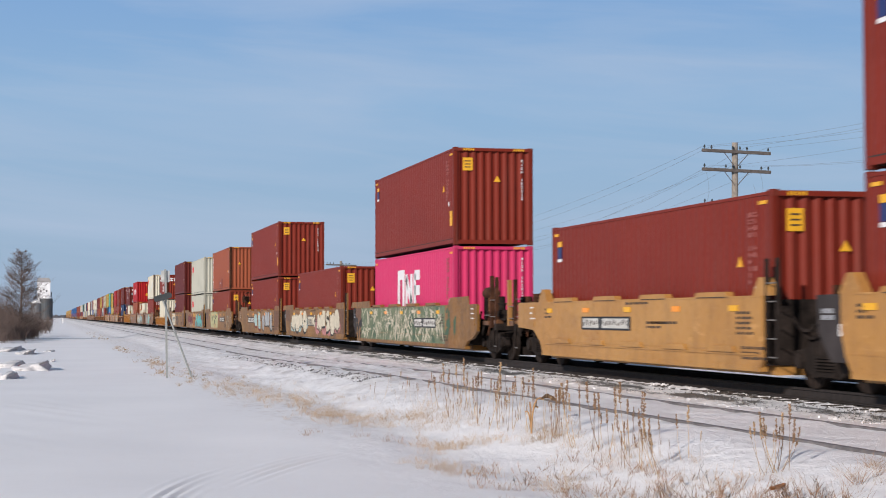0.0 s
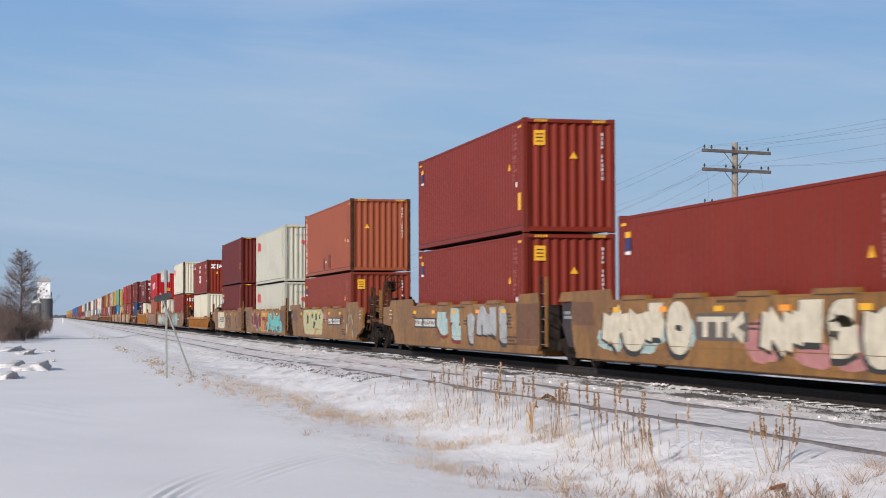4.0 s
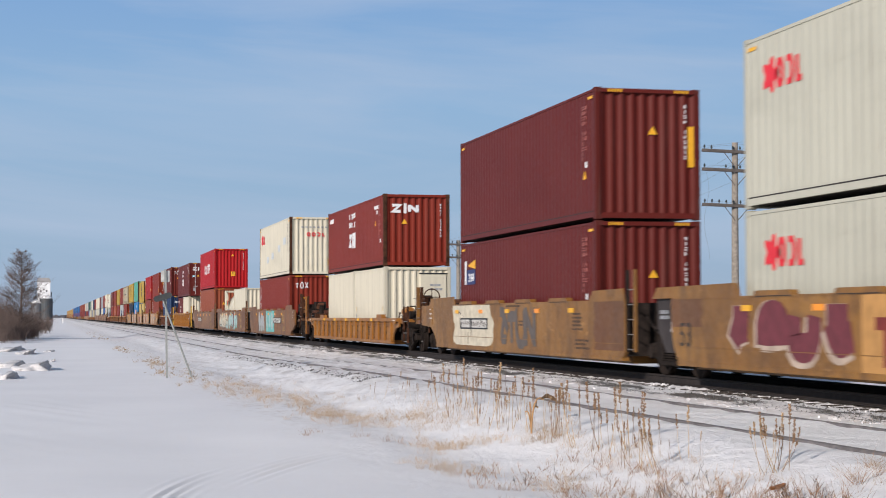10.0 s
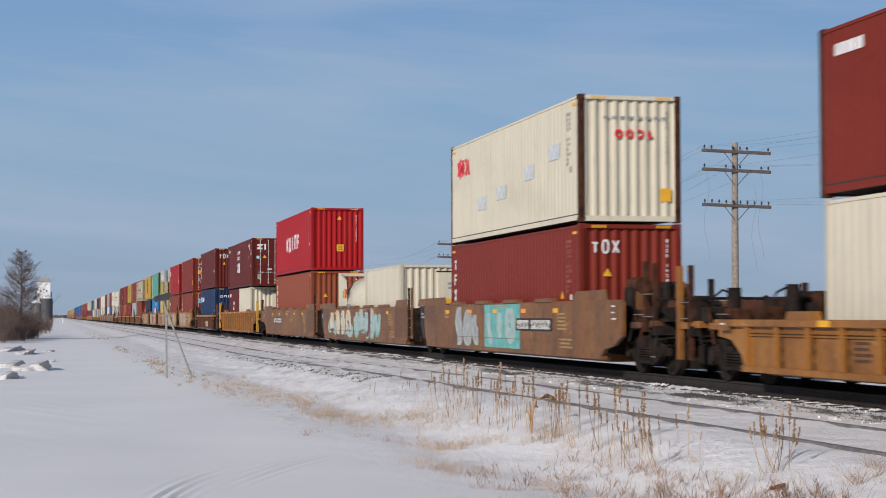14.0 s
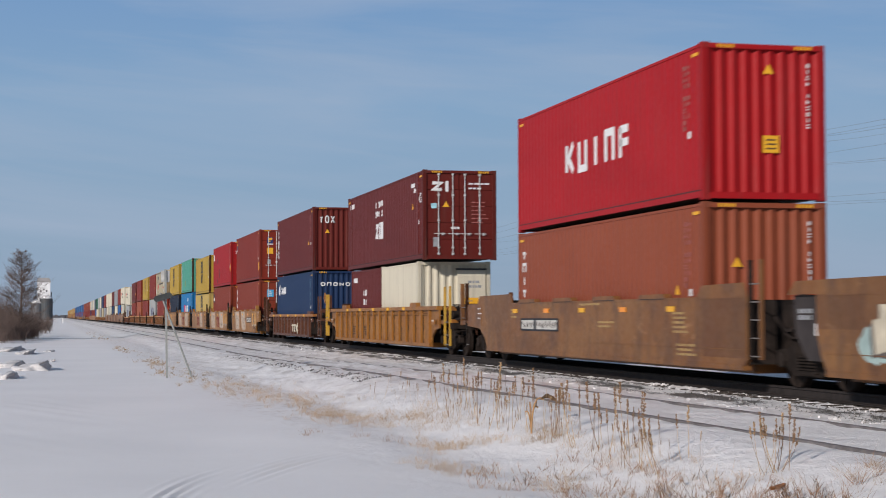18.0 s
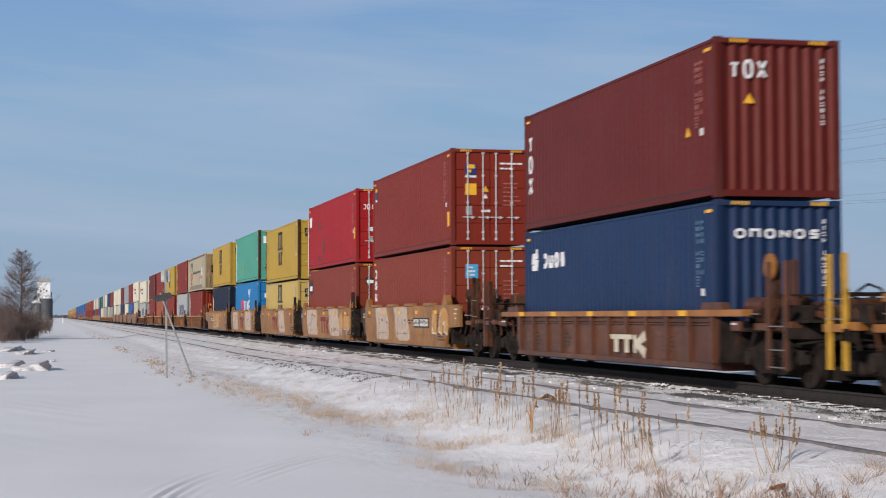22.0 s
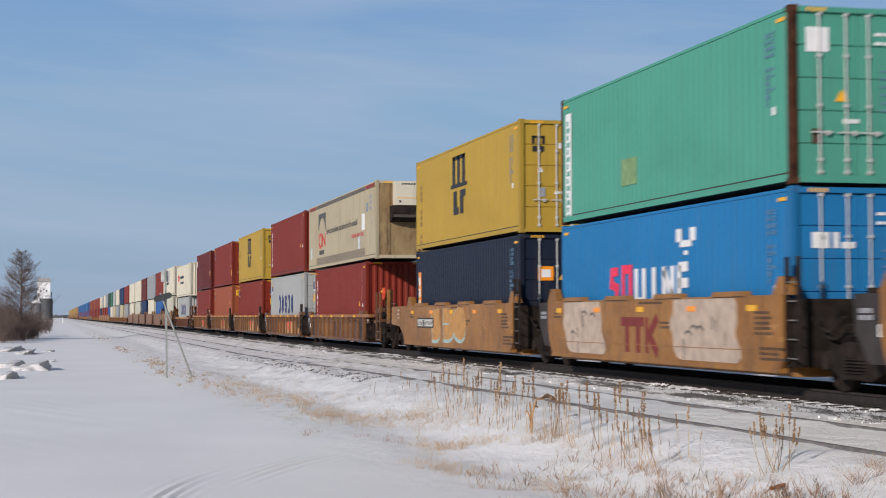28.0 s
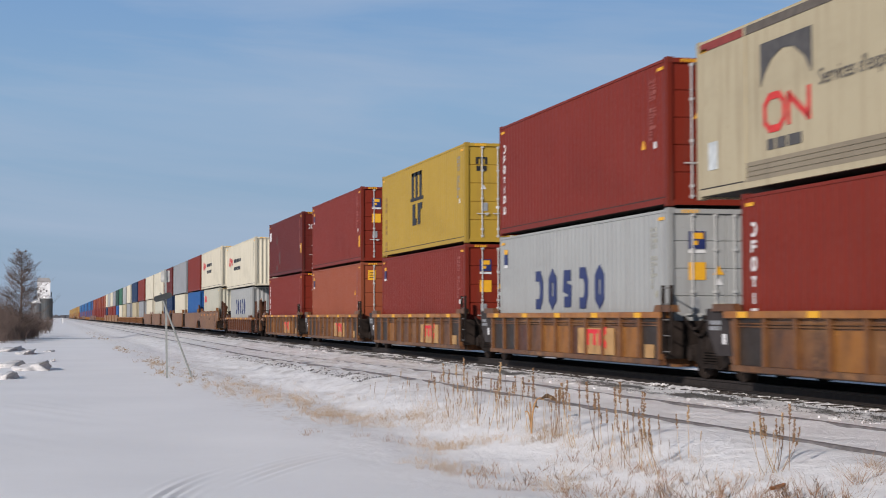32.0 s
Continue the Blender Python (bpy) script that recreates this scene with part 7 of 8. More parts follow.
def grain_elevator():
    y, x = 900.0, -5.6
    root = tagged(empty("grain_elevator", x, y, -0.6), "distant white grain elevator with steel bins", "building")
    wall = plain("white_siding", (0.74, 0.74, 0.73), 0.6, 0, 0.2, 0.35)
    bm = bmesh.new()
    box(bm, -3.4, 3.4, 0, 9, 0, 20.2)
    part("tower", bm, wall, root)
    bm = bmesh.new()
    prism(bm, [(-3.5, 20.2), (3.5, 20.2), (3.5, 21.2), (2.8, 22.6), (-2.8, 22.6), (-3.5, 21.2)], "y", -0.2, 9.2)
    part("roof", bm, plain("elevator_roof", (0.30, 0.29, 0.28), 0.7, 0, 0.3, 0.5), root, "snow-dusted pale roof")
    for bx, r, h, col in ((1.4, 3.4, 11.5, (0.075, 0.085, 0.09)), (-3.6, 3.2, 9.0, (0.16, 0.17, 0.18))):
        bm = bmesh.new()
        rod(bm, (bx, -4, 0), (bx, -4, h), r, 20)
        part("grain_bin", bm, plain("bin_steel%d" % h, col, 0.6, 0.2), root)
        bm = bmesh.new()
        rod(bm, (bx, -4, h), (bx, -4, h + 1.2), r, 20, 0.7 * r)
        rod(bm, (bx, -4, h + 1.2), (bx, -4, h + 2.0), 0.7 * r, 20, 0.3)
        part("bin_roof", bm, wall, root, "snow-covered bin roof")
    for k in range(3):
        bm = bmesh.new()
        box(bm, -1.9 + 1.5 * k, -1.1 + 1.5 * k, -0.06, 0.06, 15.0 + 0.9 * (k % 2), 16.0 + 0.9 * (k % 2))
        part("window", bm, BLACK, root)
    bm = bmesh.new()
    rod(bm, (3.9, -1, 0), (3.9, -1, 15), 0.25, 8)
    part("spout_leg", bm, STEEL_DARK, root)


grain_elevator()

BARK = plain("grey_brown_twigs", (0.13, 0.095, 0.08), 0.9, 0, 0.35, 1.2)
STRAW = plain("dry_straw", (0.42, 0.30, 0.17), 0.85, 0, 0.25, 3)
SEED = plain("brown_seed_head", (0.22, 0.135, 0.075), 0.9, 0, 0.3, 20)


def twig(bm, p, d, length, r, depth, rnd, spread=0.7, up=0.25):
    """A tapered branch that forks."""
    q = p + d * length
    rod(bm, p, q, r, 4, r * 0.6)
    if depth == 0:
        return
    for i in range(rnd.choice((2, 3, 3))):
        nd = (d + Vector((rnd.uniform(-1, 1), rnd.uniform(-1, 1), rnd.uniform(-0.4, 0.8))) * spread + Vector((0, 0, up))).normalized()
        twig(bm, p.lerp(q, rnd.uniform(0.45, 1.0)), nd, length * rnd.uniform(0.55, 0.8), r * 0.62, depth - 1, rnd, spread, up)


def bare_tree(x, y, h, seed):
    rnd = random.Random(seed)
    g = float(ground_z(x, y))
    root = tagged(empty("tree", x, y, g), "bare leafless tree with a straight trunk and ragged twigs", "tree")
    bm = bmesh.new()
    rod(bm, (0, 0, -0.2), (0.15, 0, h * 0.55), 0.12, 8, 0.07)
    rod(bm, (0.15, 0, h * 0.55), (0.05, 0, h), 0.07, 6, 0.012)
    part("trunk", bm, BARK, root)
    bm = bmesh.new()
    for i in range(330):
        t = 0.06 + 0.93 * (i / 330) ** 0.9
        a = rnd.uniform(0, 6.28)
        p = Vector((0.1, 0, h * t))
        reach = (0.46 * (1 - t) ** 0.75 + 0.06) * h * rnd.uniform(0.4, 1.0)
        twig(bm, p, Vector((math.cos(a), math.sin(a), rnd.uniform(0.0, 0.55))).normalized(), reach * 0.55, 0.016, 3, rnd, 0.65, 0.12)
    part("crown", bm, BARK, root, "dense bare twigs")


def thicket(x, y, w, h, seed, n=60):
    rnd = random.Random(seed)
    g = float(ground_z(x, y))
    root = tagged(empty("shrub", x, y, g), "leafless brown shrub of dense thin twigs", "shrub", "shrubs along the fence line")
    bm = bmesh.new()
    for i in range(n):
        px, py = rnd.gauss(0, w * 0.36), rnd.gauss(0, w * 0.6)
        hh = h * rnd.uniform(0.45, 0.85) * (1 - 0.25 * abs(px) / w)
        twig(bm, Vector((px, py, -0.1)), Vector((rnd.uniform(-0.4, 0.4), rnd.uniform(-0.4, 0.4), 1)).normalized(), hh * 0.45, 0.017, 3, rnd, 0.75, 0.2)
    part("brush", bm, BARK, root)


bare_tree(-2.55, 128.0, 6.7, 3)
for i, (x, y, w, h, n) in enumerate(((-3.9, 112, 1.6, 2.6, 70), (-2.6, 120, 1.3, 2.0, 60), (-3.6, 140, 2.0, 3.6, 90), (-1.9, 150, 1.3, 2.6, 80), (-1.2, 172, 1.1, 2.5, 70), (-0.95, 205, 1.1, 2.6, 60), (-4.4, 128, 1.5, 4.4, 120), (-3.7, 118, 1.3, 3.3, 100), (-2.1, 130, 1.2, 1.9, 60), (-2.9, 133, 1.8, 3.2, 90), (-3.3, 124, 1.4, 2.6, 80), (-2.4, 142, 1.4, 3.0, 80))):
    thicket(x, y, w, h * 1.12, 20 + i, int(n * 1.05))


def far_woods():
    """A thin dark line of distant shelter belts along the horizon."""
    rnd = random.Random(9)
    bm = bmesh.new()
    for i in range(900):
        x = rnd.uniform(-900, 1800)
        y = 2600 + rnd.uniform(-80, 80)
        w, h = rnd.uniform(4, 12), rnd.uniform(3, 9) * (0.55 + 0.45 * math.sin(x * 0.013) ** 2)
        a = [bm.verts.new((x + w * math.cos(k * 1.047), y + w * math.sin(k * 1.047), -1)) for k in range(6)]
        t = [bm.verts.new((x + 0.5 * w * math.cos(k * 1.047 + 0.4), y, h * rnd.uniform(0.7, 1.0))) for k in range(6)]
        for k in range(6):
            bm.faces.new((a[k], a[(k + 1) % 6], t[(k + 1) % 6], t[k]))
        bm.faces.new(t)
    me = mesh_of("far_woods", bm)
    me.materials.append(plain("far_woods", (0.10, 0.10, 0.11), 0.95, 0, 0.3, 0.05))
    tagged(new("far_woods", me), "distant line of bare grey shelter-belt trees", "woods", kind="stuff")


far_woods()


def marker_post():
    root = tagged(empty("marker_post", 2.25, 456.0, -0.55), "small white marker post beside the track", "post")
    bm = bmesh.new()
    box(bm, -0.16, 0.16, -0.1, 0.1, 0, 1.25, 0.03)
    part("post", bm, WHITE, root)


marker_post()


def seed_stalk_mesh(seed):
    """A stem that leaves its root leaning towards +x and straightens as it rises, and its spike of seeds."""
    rnd = random.Random(seed)
    bm = bmesh.new()
    tilt = 0.05 + 0.085 * seed          # later ones lean further
    pts = [Vector((0, 0, -0.06))]
    side = rnd.uniform(-0.05, 0.05)
    for i in range(5):
        lean = Vector((tilt * (1.3 - 0.27 * i) + rnd.uniform(-0.05, 0.05), side + rnd.uniform(-0.06, 0.06), 1)).normalized()
        pts.append(pts[-1] + lean * 0.21)
    for i, (a, b) in enumerate(zip(pts, pts[1:])):
        rod(bm, a, b, 0.0062 - 0.0007 * i, 5)
    stem = mesh_of("stem", bm)
    bm = bmesh.new()
    top = rnd.uniform(0.66, 0.80)
    for i in range(46):
        t = top + (1 - top) * rnd.random()
        k = min(4, int(t * 5))
        c = pts[k].lerp(pts[k + 1], t * 5 - k)
        a = rnd.uniform(0, 6.28)
        r = 0.018 * (1.25 - 0.6 * (t - top) / (1 - top))
        o = c + Vector((math.cos(a), math.sin(a), rnd.uniform(-0.3, 0.5))) * r
        q = o + Vector((math.cos(a), math.sin(a), 0.9)) * 0.014
        rod(bm, c, q, 0.0095, 4, 0.005)
    return stem, mesh_of("seed_head", bm)


STALKS = [seed_stalk_mesh(i) for i in range(12)]


def weed(x, y, n, h, rnd, az=None, wide=3.14, lean=7):
    """One dead plant: stems that fan out from a root, most of them with a seed head; az and wide say which way they lean, lean how far."""
    g = float(ground_z(x, y))
    root = tagged(empty("dead_weed", x, y, g), "dry brown weed with seed heads standing in snow", "weed", "dead weeds beside the siding")
    for i in range(n):
        stem, head = STALKS[rnd.randrange(0, lean)]
        k = h * rnd.uniform(0.60, 1.05)
        a = (rnd.uniform(0, 6.28) if az is None else az) + rnd.uniform(-wide, wide)
        ob = shared("stem", stem, STRAW if rnd.random() < 0.45 else TWIG, root, (rnd.gauss(0, 0.05), rnd.gauss(0, 0.06), -0.01))
        ob.scale = (0.85 * k, 0.85 * k, k)
        ob.rotation_euler = (0, 0, a)
        if rnd.random() < 0.9:
            tagged(shared("seed_head", head, SEED if rnd.random() < 0.7 else HUSK, ob, (0, 0, 0)), "brown dry seed head", kind="stuff")


TWIG = plain("twig_brown", (0.22, 0.14, 0.085), 0.9, 0, 0.3)
HUSK = plain("pale_seed_head", (0.33, 0.22, 0.12), 0.9, 0, 0.3, 20)
# where the weeds stand: x, y, stems, height
WEEDS = [(6.05, 27.6, 3, 0.50), (6.25, 26.9, 3, 0.45), (5.87, 24.2, 4, 0.38), (5.8, 22.4, 3, 0.84), (5.85, 21.5, 4, 0.86), (5.85, 20.8, 4, 0.72), (6.0, 20.3, 3, 0.82), (5.9, 19.0, 4, 0.74), (5.88, 18.0, 3, 0.86),
         (5.7, 16.6, 2, 0.92), (5.66, 15.9, 3, 0.50), (5.72, 15.4, 2, 0.90), (5.97, 15.2, 2, 0.76), (6.0, 14.8, 1, 0.42)]
rnd_w = random.Random(77)
for x, y, n, h in WEEDS:
    weed(x, y, n, h, rnd_w, None, 3.14, 5)
weed(5.70, 15.03, 9, 0.62, rnd_w, 3.0, 0.8, 12)         # leans away from the track
weed(6.22, 13.5, 18, 0.60, rnd_w, None, 3.14, 12)      # a wide fan
for i in range(26):
    weed(5.98 + rnd_w.gauss(0, 0.14), 16.5 + 8.5 * rnd_w.random() ** 1.2, rnd_w.choice((1, 2, 3)), rnd_w.uniform(0.45, 0.88), rnd_w, None, 3.14, 4)
for i in range(30):
    weed(5.92 + rnd_w.gauss(0, 0.16), rnd_w.uniform(15.5, 30), rnd_w.choice((1, 2, 2)), rnd_w.uniform(0.28, 0.66), rnd_w)


def bent_plant():
    """A dead plant bowed over, with a curled brown leaf at its tip."""
    x, y = 5.86, 19.9
    root = tagged(empty("dead_plant", x, y, float(ground_z(x, y))), "bowed dead plant with a curled brown leaf", "weed")
    tan = plain("tan_stalk", (0.36, 0.21, 0.095), 0.9, 0, 0.3, 9)
    for k, (dx, hh) in enumerate(((0.16, 0.46), (0.10, 0.36), (-0.06, 0.30), (0.02, 0.40))):
        bm = bmesh.new()
        pts = [Vector((dx * (t / 6) ** 2, 0.04 * k * t / 6, hh * math.sin(t / 6 * 1.9) / 0.946 - 0.04)) for t in range(7)]
        for p, q in zip(pts, pts[1:]):
            rod(bm, p, q, 0.011 - 0.0011 * k, 6)
        part("stem", bm, tan, root)
    bm = bmesh.new()
    rnd = random.Random(3)
    for i in range(5):
        a = i * 0.5
        u = [bm.verts.new((0.13 + 0.05 * i + rnd.uniform(-0.01, 0.01), 0.05 * s, 0.42 + 0.035 * math.sin(a * 2) + 0.03 * abs(s) + rnd.uniform(-0.02, 0.02))) for s in (-1, 0, 1)]
        if i:
            for j in range(2):
                bm.faces.new((last[j], last[j + 1], u[j + 1], u[j]))
        last = u
    bmesh.ops.solidify(bm, geom=bm.faces[:], thickness=0.004)
    part("leaf", bm, SEED, root, "curled brown leaf")


bent_plant()


def fallen_leaf():
    """A curled orange-brown leaf lying on the snow."""
    x, y = 5.87, 12.7
    bm = bmesh.new()
    rows = []
    for i in range(6):
        t = i / 5
        w = 0.035 * math.sin(math.pi * (0.12 + 0.8 * t))
        rows.append([bm.verts.new((0.15 * t - 0.07, k * w, 0.02 + 0.028 * k * k + 0.03 * t * t)) for k in (-1, 0, 1)])
    for a, b in zip(rows, rows[1:]):
        for j in range(2):
            bm.faces.new((a[j], a[j + 1], b[j + 1], b[j]))
    bmesh.ops.solidify(bm, geom=bm.faces[:], thickness=0.003)
    me = mesh_of("fallen_leaf", bm)
    me.materials.append(plain("orange_leaf", (0.36, 0.15, 0.055), 0.8, 0, 0.3, 40))
    ob = tagged(new("fallen_leaf", me), "curled orange-brown leaf lying on the snow", "leaf")
    ob.location = (x, y, float(ground_z(x, y)) - 0.005)
    ob.rotation_euler = (0, 0, radians(10))


fallen_leaf()


def dead_twigs():
    """Crooked forked twigs poking out of the snow on the near bank."""
    rnd = random.Random(31)
    for name, mat, n in (("russet_brush", plain("russet_twigs", (0.30, 0.185, 0.115), 0.9, 0, 0.35), 95), ("dark_brush", plain("dark_twigs", (0.10, 0.065, 0.045), 0.9, 0, 0.3), 20)):
        bm = bmesh.new()
        for i in range(n):
            y = rnd.uniform(11.6, 17.5)
            x0 = 4.15 + max(0.0, 15.8 - y) * 0.37
            x = x0 + (5.75 + 0.06 * (15 - y) - x0) * rnd.random() ** 0.8
            g = float(ground_z(x, y)) - 0.02
            for k in range(rnd.choice((1, 2, 3, 4))):
                d = Vector((rnd.uniform(-0.9, 0.9), rnd.uniform(-0.9, 0.9), 1)).normalized()
                twig(bm, Vector((x + rnd.gauss(0, 0.03), y + rnd.gauss(0, 0.04), g)), d, rnd.uniform(0.05, 0.13), 0.0026, 2, rnd, 0.8, 0.1)
        me = mesh_of(name, bm)
        me.materials.append(mat)
        tagged(new(name, me), "crooked dead twigs poking through the snow", "brush", kind="stuff")


dead_twigs()


def grass_patch(name, spots, label, mat, seed, blade=0.0022):
    """Dry grass: many thin bent blades and side twigs, in one mesh."""
    rnd = random.Random(seed)
    vs, fs = [], []
    for x, y, rx, ry, n, h in spots:
        left, n = 0, int(0.8 * n)
        for i in range(n):
            if left == 0:           # the blades stand in tufts
                left = rnd.randrange(3, 15)
                tx, ty, tall = x + rnd.gauss(0, rx), y + rnd.gauss(0, ry), rnd.uniform(0.55, 1.1)
            left -= 1
            a = rnd.uniform(0, 6.28)
            px, py = tx + math.cos(a) * rnd.uniform(0, 0.05), ty + math.sin(a) * rnd.uniform(0, 0.05)
            pz = float(ground_z(px, py)) - 0.02
            hh, bend = h * tall * rnd.uniform(0.4, 1.1), rnd.uniform(0.25, 1.1)
            twist = rnd.uniform(-1.2, 1.2)
            wx, wy = blade * 1.0, blade * 0.6
            prev = None
            for k in range(4):
                t = k / 3
                c = a + twist * t
                cx, cy, cz = px + math.cos(c) * bend * hh * t, py + math.sin(c) * bend * hh * t, pz + hh * t * (1 - 0.30 * bend * t)
                w = (1 - 0.6 * t)
                b = len(vs)
                vs += [(cx - wx * w, cy - wy * w, cz), (cx + wx * w, cy - wy * w, cz), (cx, cy + wx * w, cz)]
                if prev is not None:
                    fs += [(prev, prev + 1, b + 1, b), (prev + 1, prev + 2, b + 2, b + 1), (prev + 2, prev, b, b + 2)]
                prev = b
    me = bpy.data.meshes.new(name)
    me.from_pydata(vs, [], fs)
    me.materials.append(mat)
    tagged(new(name, me), label, "grass", kind="stuff")


grass_patch("dry_grass", [(4.1, 38.0, 0.40, 2.6, 900, 0.24), (4.6, 34.0, 0.38, 2.0, 1100, 0.24), (4.75, 31.5, 0.4, 1.4, 500, 0.20), (4.6, 27.4, 0.32, 1.0, 900, 0.22), (4.75, 25.9, 0.35, 0.8, 700, 0.20), (5.2, 25.6, 0.2, 0.9, 300, 0.18), (5.03, 21.1, 0.2, 0.4, 800, 0.17), (5.5, 20.6, 0.15, 0.4, 260, 0.16), (5.6, 24.4, 0.24, 0.9, 700, 0.26), (4.25, 18.4, 0.2, 0.5, 260, 0.20), (4.45, 17.6, 0.2, 0.4, 240, 0.16), (4.9, 15.5, 0.18, 0.3, 260, 0.20), (5.35, 16.4, 0.25, 0.6, 260, 0.17), (5.2, 13.8, 0.30, 0.5, 200, 0.16), (5.75, 13.2, 0.25, 0.4, 200, 0.18), (4.98, 14.6, 0.2, 0.35, 110, 0.16), (5.5, 14.2, 0.18, 0.35, 190, 0.18), (5.58, 13.6, 0.16, 0.3, 100, 0.17), (5.85, 19.3, 0.14, 0.4, 340, 0.28), (5.9, 16.8, 0.15, 0.8, 300, 0.22), (6.5, 12.2, 0.12, 0.25, 130, 0.2)], "straw-coloured dry grass poking through snow", plain("pale_straw", (0.40, 0.285, 0.175), 0.85, 0, 0.4, 2), 5, 0.0013)
grass_patch("far_grass", [(3.65, 140, 0.35, 14, 300, 0.22), (3.35, 85, 0.22, 4, 260, 0.2), (3.45, 60, 0.22, 2.5, 300, 0.2), (3.3, 48, 0.4, 2.5, 260, 0.16), (3.9, 42, 0.5, 3, 360, 0.14), (4.1, 50, 0.5, 5, 300, 0.12), (3.6, 68, 0.3, 7, 260, 0.12)], "thin straw-coloured grass along the snowy bank", plain("faded_straw", (0.34, 0.25, 0.16), 0.9), 6, 0.005)
grass_patch("sparse_twigs", [(4.3, 15.6, 0.15, 0.25, 50, 0.24), (4.88, 13.5, 0.25, 0.3, 50, 0.22), (5.35, 12.6, 0.25, 0.3, 70, 0.26), (5.6, 12.2, 0.25, 0.25, 70, 0.28), (5.9, 11.8, 0.2, 0.25, 60, 0.26), (6.42, 12.1, 0.15, 0.2, 70, 0.24), (5.2, 13.1, 0.3, 0.3, 60, 0.24), (6.1, 12.1, 0.25, 0.25, 60, 0.28), (4.7, 14.6, 0.3, 0.4, 50, 0.2), (3.5, 23.2, 0.06, 0.1, 26, 0.18), (3.8, 23.8, 0.06, 0.1, 18, 0.2), (4.3, 22.9, 0.1, 0.1, 30, 0.16), (4.5, 22.1, 0.1, 0.1, 30, 0.18), (4.7, 21.6, 0.1, 0.1, 30, 0.18), (5.75, 15.6, 0.15, 0.6, 110, 0.2), (4.35, 17.2, 0.1, 0.2, 40, 0.14)], "brown twiggy weeds poking through the snow", plain("russet_twigs", (0.30, 0.185, 0.115), 0.9, 0, 0.35), 7, 0.0018)


def bm_blob(bm, m, rnd):
    """A rough little eight-sided lump."""
    c = [m @ (Vector(p) * rnd.uniform(0.75, 1.15)) for p in ((1, 0, 0), (0.5, 0.8, 0.1), (-0.5, 0.8, 0), (-1, 0, 0.1), (-0.5, -0.8, 0), (0.5, -0.8, 0), (0.1, 0, 0.9), (0, 0.1, -0.8))]
    v = [bm.verts.new(p) for p in c]
    for i in range(6):
        bm.faces.new((v[i], v[(i + 1) % 6], v[6]))
        bm.faces.new((v[(i + 1) % 6], v[i], v[7]))


def lumps(name, spots, label, mat, seed):
    rnd = random.Random(seed)
    bm = bmesh.new()
    for x0, x1, y0, y1, n, r0, r1 in spots:
        for i in range(n):
            x, y, r = rnd.uniform(x0, x1), y0 + (y1 - y0) * rnd.random() ** 1.6, rnd.uniform(r0, r1)
            z = float(ground_z(x, y)) + r * 0.15
            m = Matrix.Translation((x, y, z)) @ Euler((rnd.uniform(0, 3), rnd.uniform(0, 3), rnd.uniform(0, 3))).to_matrix().to_4x4() @ Matrix.Diagonal((r, r * rnd.uniform(0.7, 1.6), r * rnd.uniform(0.35, 0.6), 1))
            bm_blob(bm, m, rnd)
    me = mesh_of(name, bm)
    me.materials.append(mat)
    tagged(new(name, me), label, "ground", kind="stuff")


CLEAN_SNOW = plain("clean_snow", (0.60, 0.59, 0.585), 0.9, 0, 0.10, 9)
lumps("snow_lumps", [(11.35, 11.80, 16, 60, 420, 0.012, 0.036), (11.1, 11.5, 17, 60, 160, 0.010, 0.028), (10.2, 11.2, 17, 60, 70, 0.006, 0.020), (10.0, 10.4, 18, 70, 120, 0.012, 0.04), (9.4, 11.7, 60, 120, 40, 0.02, 0.05)], "broken snow crust heaped beside the rail", CLEAN_SNOW, 3)
lumps("ballast_stones", [(10.4, 11.7, 17, 60, 1500, 0.009, 0.022), (6.25, 6.75, 34, 62, 500, 0.012, 0.03)], "grey crushed stone showing through the snow", plain("ballast_stone", (0.12, 0.115, 0.11), 0.9, 0, 0.5, 30), 4)


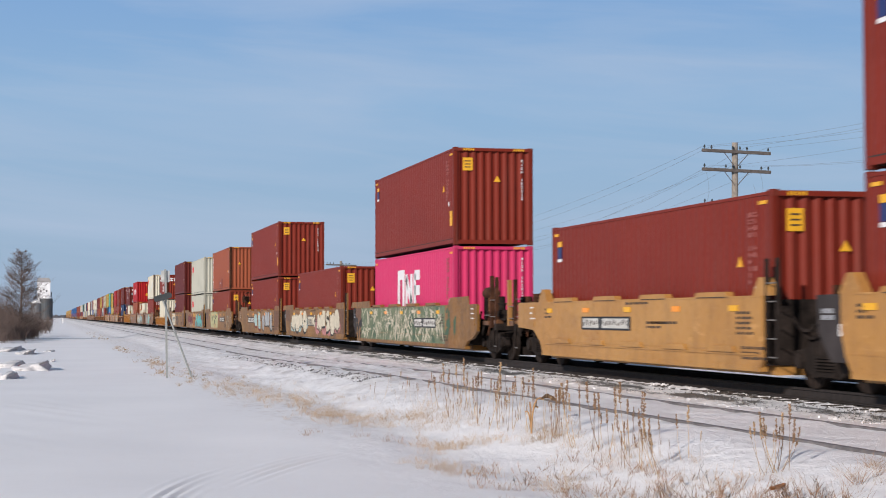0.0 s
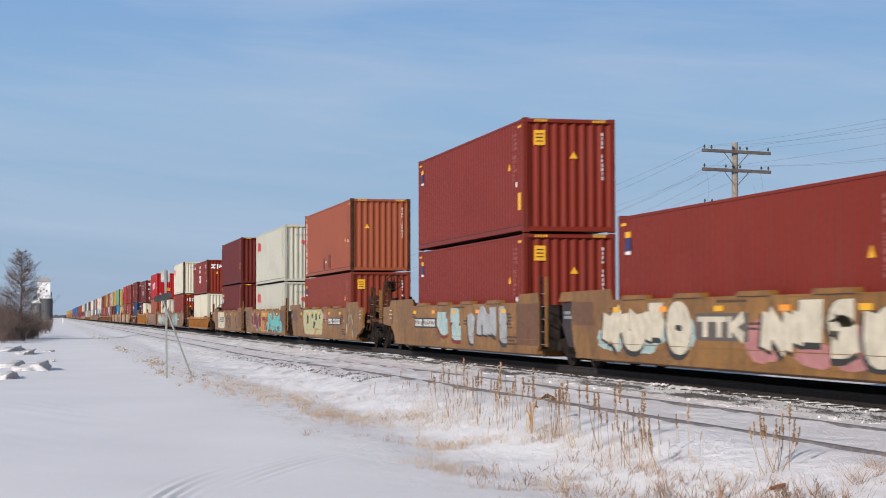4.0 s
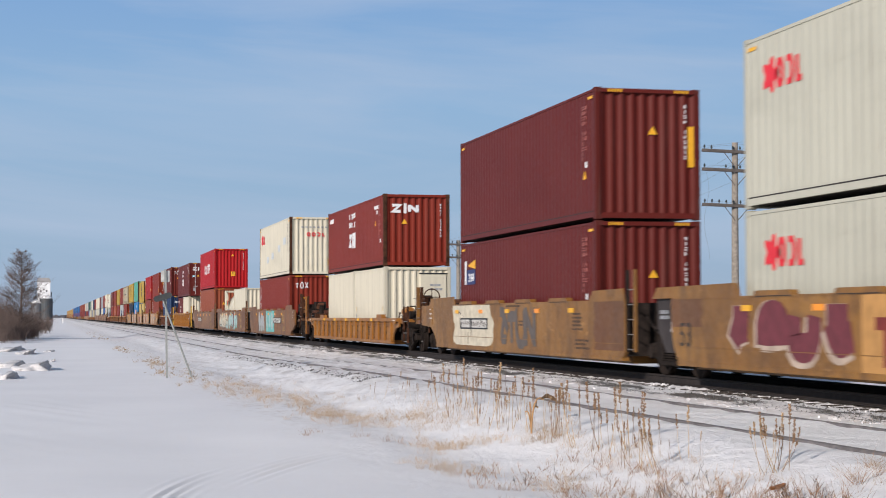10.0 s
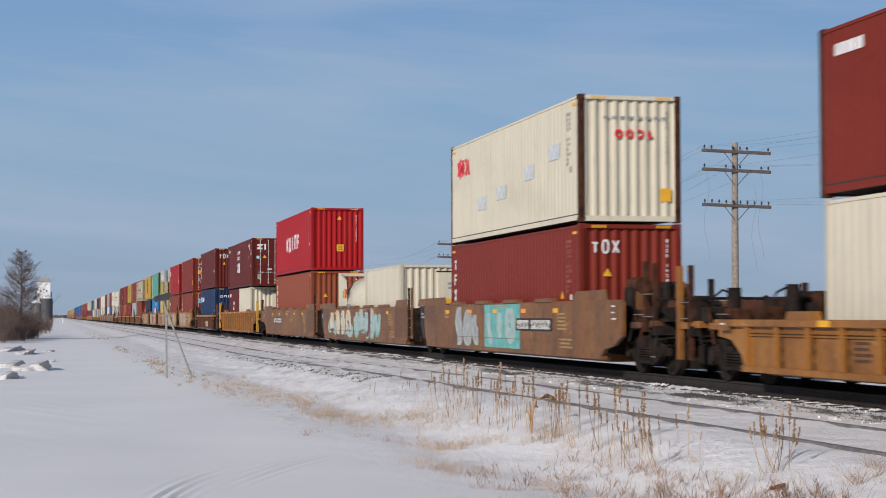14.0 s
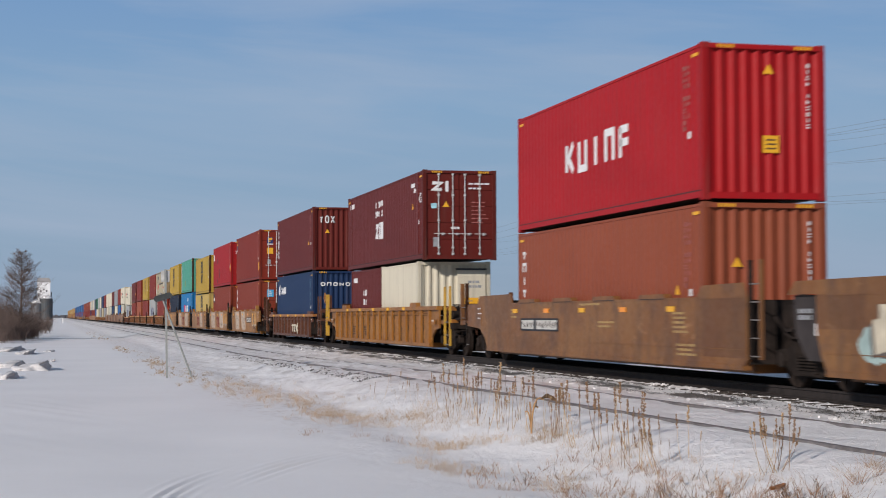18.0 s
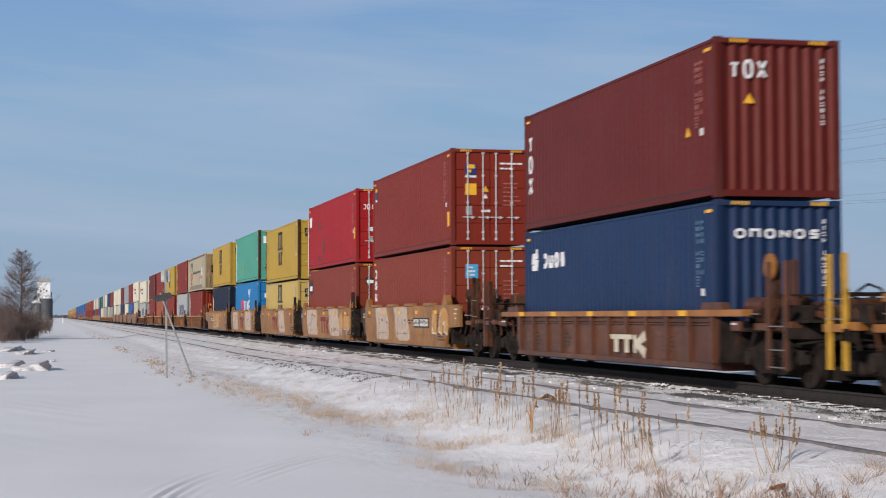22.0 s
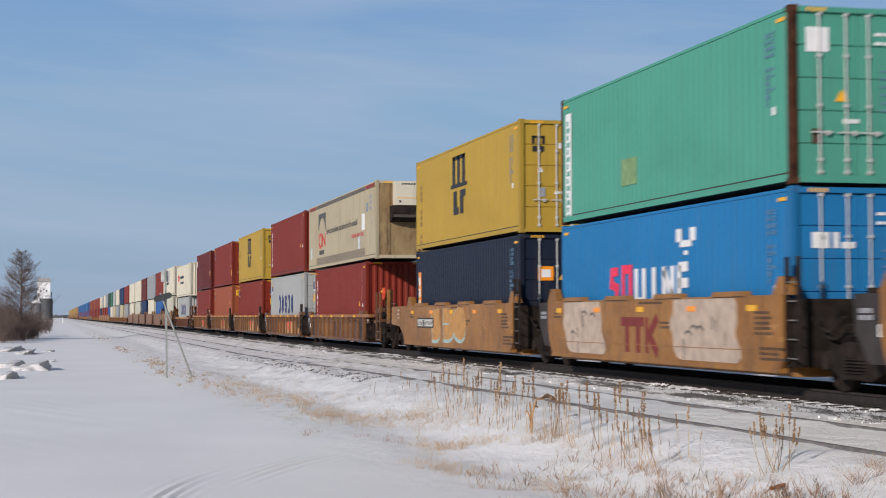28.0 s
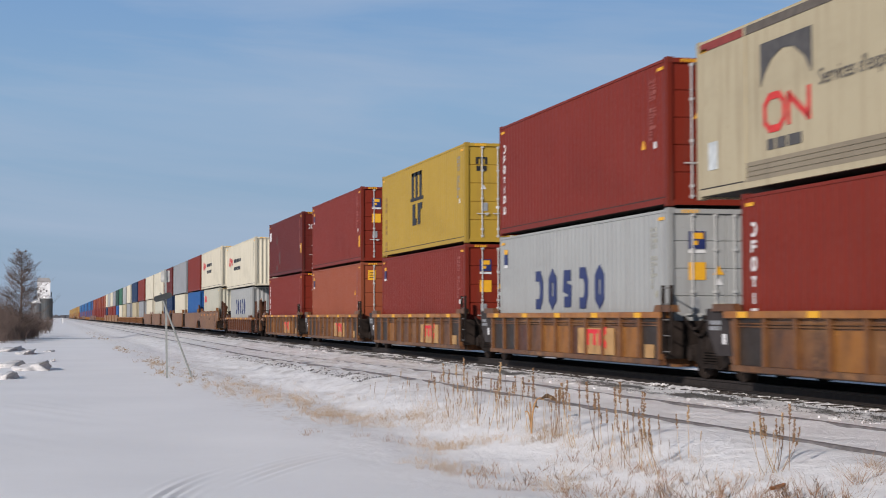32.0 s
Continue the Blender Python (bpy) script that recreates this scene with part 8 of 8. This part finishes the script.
def snow_crust():
    """Thin broken ridges of ploughed snow lying against the near rail."""
    rnd = random.Random(12)
    vs, fs = [], []
    k = 0
    for base0, wide, tall in ((11.74, 0.42, 0.050), (10.45, 0.16, 0.022)):
        y, left, edge, high = 16.0, 0, 0.12, 0.03
        while y < (260 if base0 > 11 else 70):
            if left <= 0:
                left = rnd.randrange(12, 60) if base0 > 11 else rnd.randrange(4, 20)
                y += rnd.uniform(0.0, 0.15 if base0 > 11 else 0.8)
                base = base0 + rnd.uniform(-0.08, 0.02)
                size = rnd.uniform(0.45, 1.0)
                fresh = True
            left -= 1
            edge = min(wide, max(0.04, edge + rnd.uniform(-0.10, 0.10)))
            high = min(tall, max(0.008, high + rnd.uniform(-0.035, 0.035)))
            ed, hi = edge * size, high * size * (0.3 if fresh or left < 2 else 1.0)
            xs = (base - ed, base - ed * 0.8, base - ed * 0.4, base + 0.02)
            gs = [float(ground_z(a, y)) - 0.004 for a in xs]
            zs = (gs[0], gs[1] + hi * rnd.uniform(0.4, 1.0), gs[2] + hi * rnd.uniform(0.6, 1.3), gs[3])
            vs += [(a + rnd.uniform(-0.02, 0.02), y + rnd.uniform(-0.02, 0.02), b) for a, b in zip(xs, zs)]
            if not fresh:
                o = 4 * k
                fs += [(o - 4 + j, o + j, o + j + 1, o - 3 + j)[::-1] for j in range(3)]
            fresh = False
            k += 1
            y += 0.06 if y < 60 else 0.25
    me = bpy.data.meshes.new("snow_crust")
    me.from_pydata(vs, [], fs)
    me.materials.append(CLEAN_SNOW)
    tagged(new("snow_crust", me), "broken jagged ridges of ploughed snow against the rail", "snow", kind="structure")


snow_crust()


def drift(x, y, w, l, h, seed):
    """A wind-carved block of snow with an undercut edge."""
    rnd = random.Random(seed)
    bm = bmesh.new()
    bmesh.ops.create_icosphere(bm, subdivisions=3, radius=1.0)
    for v in bm.verts:
        n = 1 + 0.55 * noise.noise(v.co * 1.7 + Vector((seed * 3.1, 0, 0))) + 0.2 * noise.noise(v.co * 5.0)
        top = min(0.55, max(-0.3, v.co.z)) * 1.5 * (0.45 + 0.55 * max(0.0, min(1.0, 0.5 + 0.8 * v.co.x)))
        v.co = Vector((v.co.x * w * n, v.co.y * l * n, top * h * n))
    for f in bm.faces:
        f.smooth = True
    me = mesh_of("snow_drift", bm)
    me.materials.append(CLEAN_SNOW)
    ob = tagged(new("snow_drift", me), "wind-carved hump of snow on the field", "snow", "snow drifts")
    ob.location = (x, y, float(ground_z(x, y)))


for i, (x, y, w, l, h) in enumerate(((-0.62, 54.5, 0.62, 1.8, 0.30), (-1.5, 58, 0.55, 1.6, 0.24), (-1.25, 78, 0.5, 2.0, 0.22), (-2.1, 86, 0.6, 3, 0.24), (-1.25, 47, 0.3, 1.0, 0.20), (-0.05, 64, 0.10, 0.5, 0.10), (-0.25, 83, 0.25, 0.9, 0.10))):
    drift(x, y, w, l, h, i)

# ---- movement ----
SPEED, GAIN, WHEEL_R = 11.552, 0.0067, 0.457


def gone(t):
    """How far the train has come by t seconds."""
    return SPEED * t + GAIN * t * t / 2


def motions():
    times = [0, 4, 8, 12, 16, 20, 24, 28, 32]
    for ob, s, x, z in MOVING:
        walk(ob, [(t, pose(x, s - gone(t), z)) for t in times])
    steps = [i / FPS for i in range(0, 32 * FPS + 1)]
    turns = [(t, degrees_of(gone(t))) for t in steps]
    for ob, dy in WHEELSETS:
        walk(ob, [(t, pose(0, dy, WHEEL_R, a)) for t, a in turns])


def degrees_of(d):
    return math.degrees(d / WHEEL_R) % 360


motions()
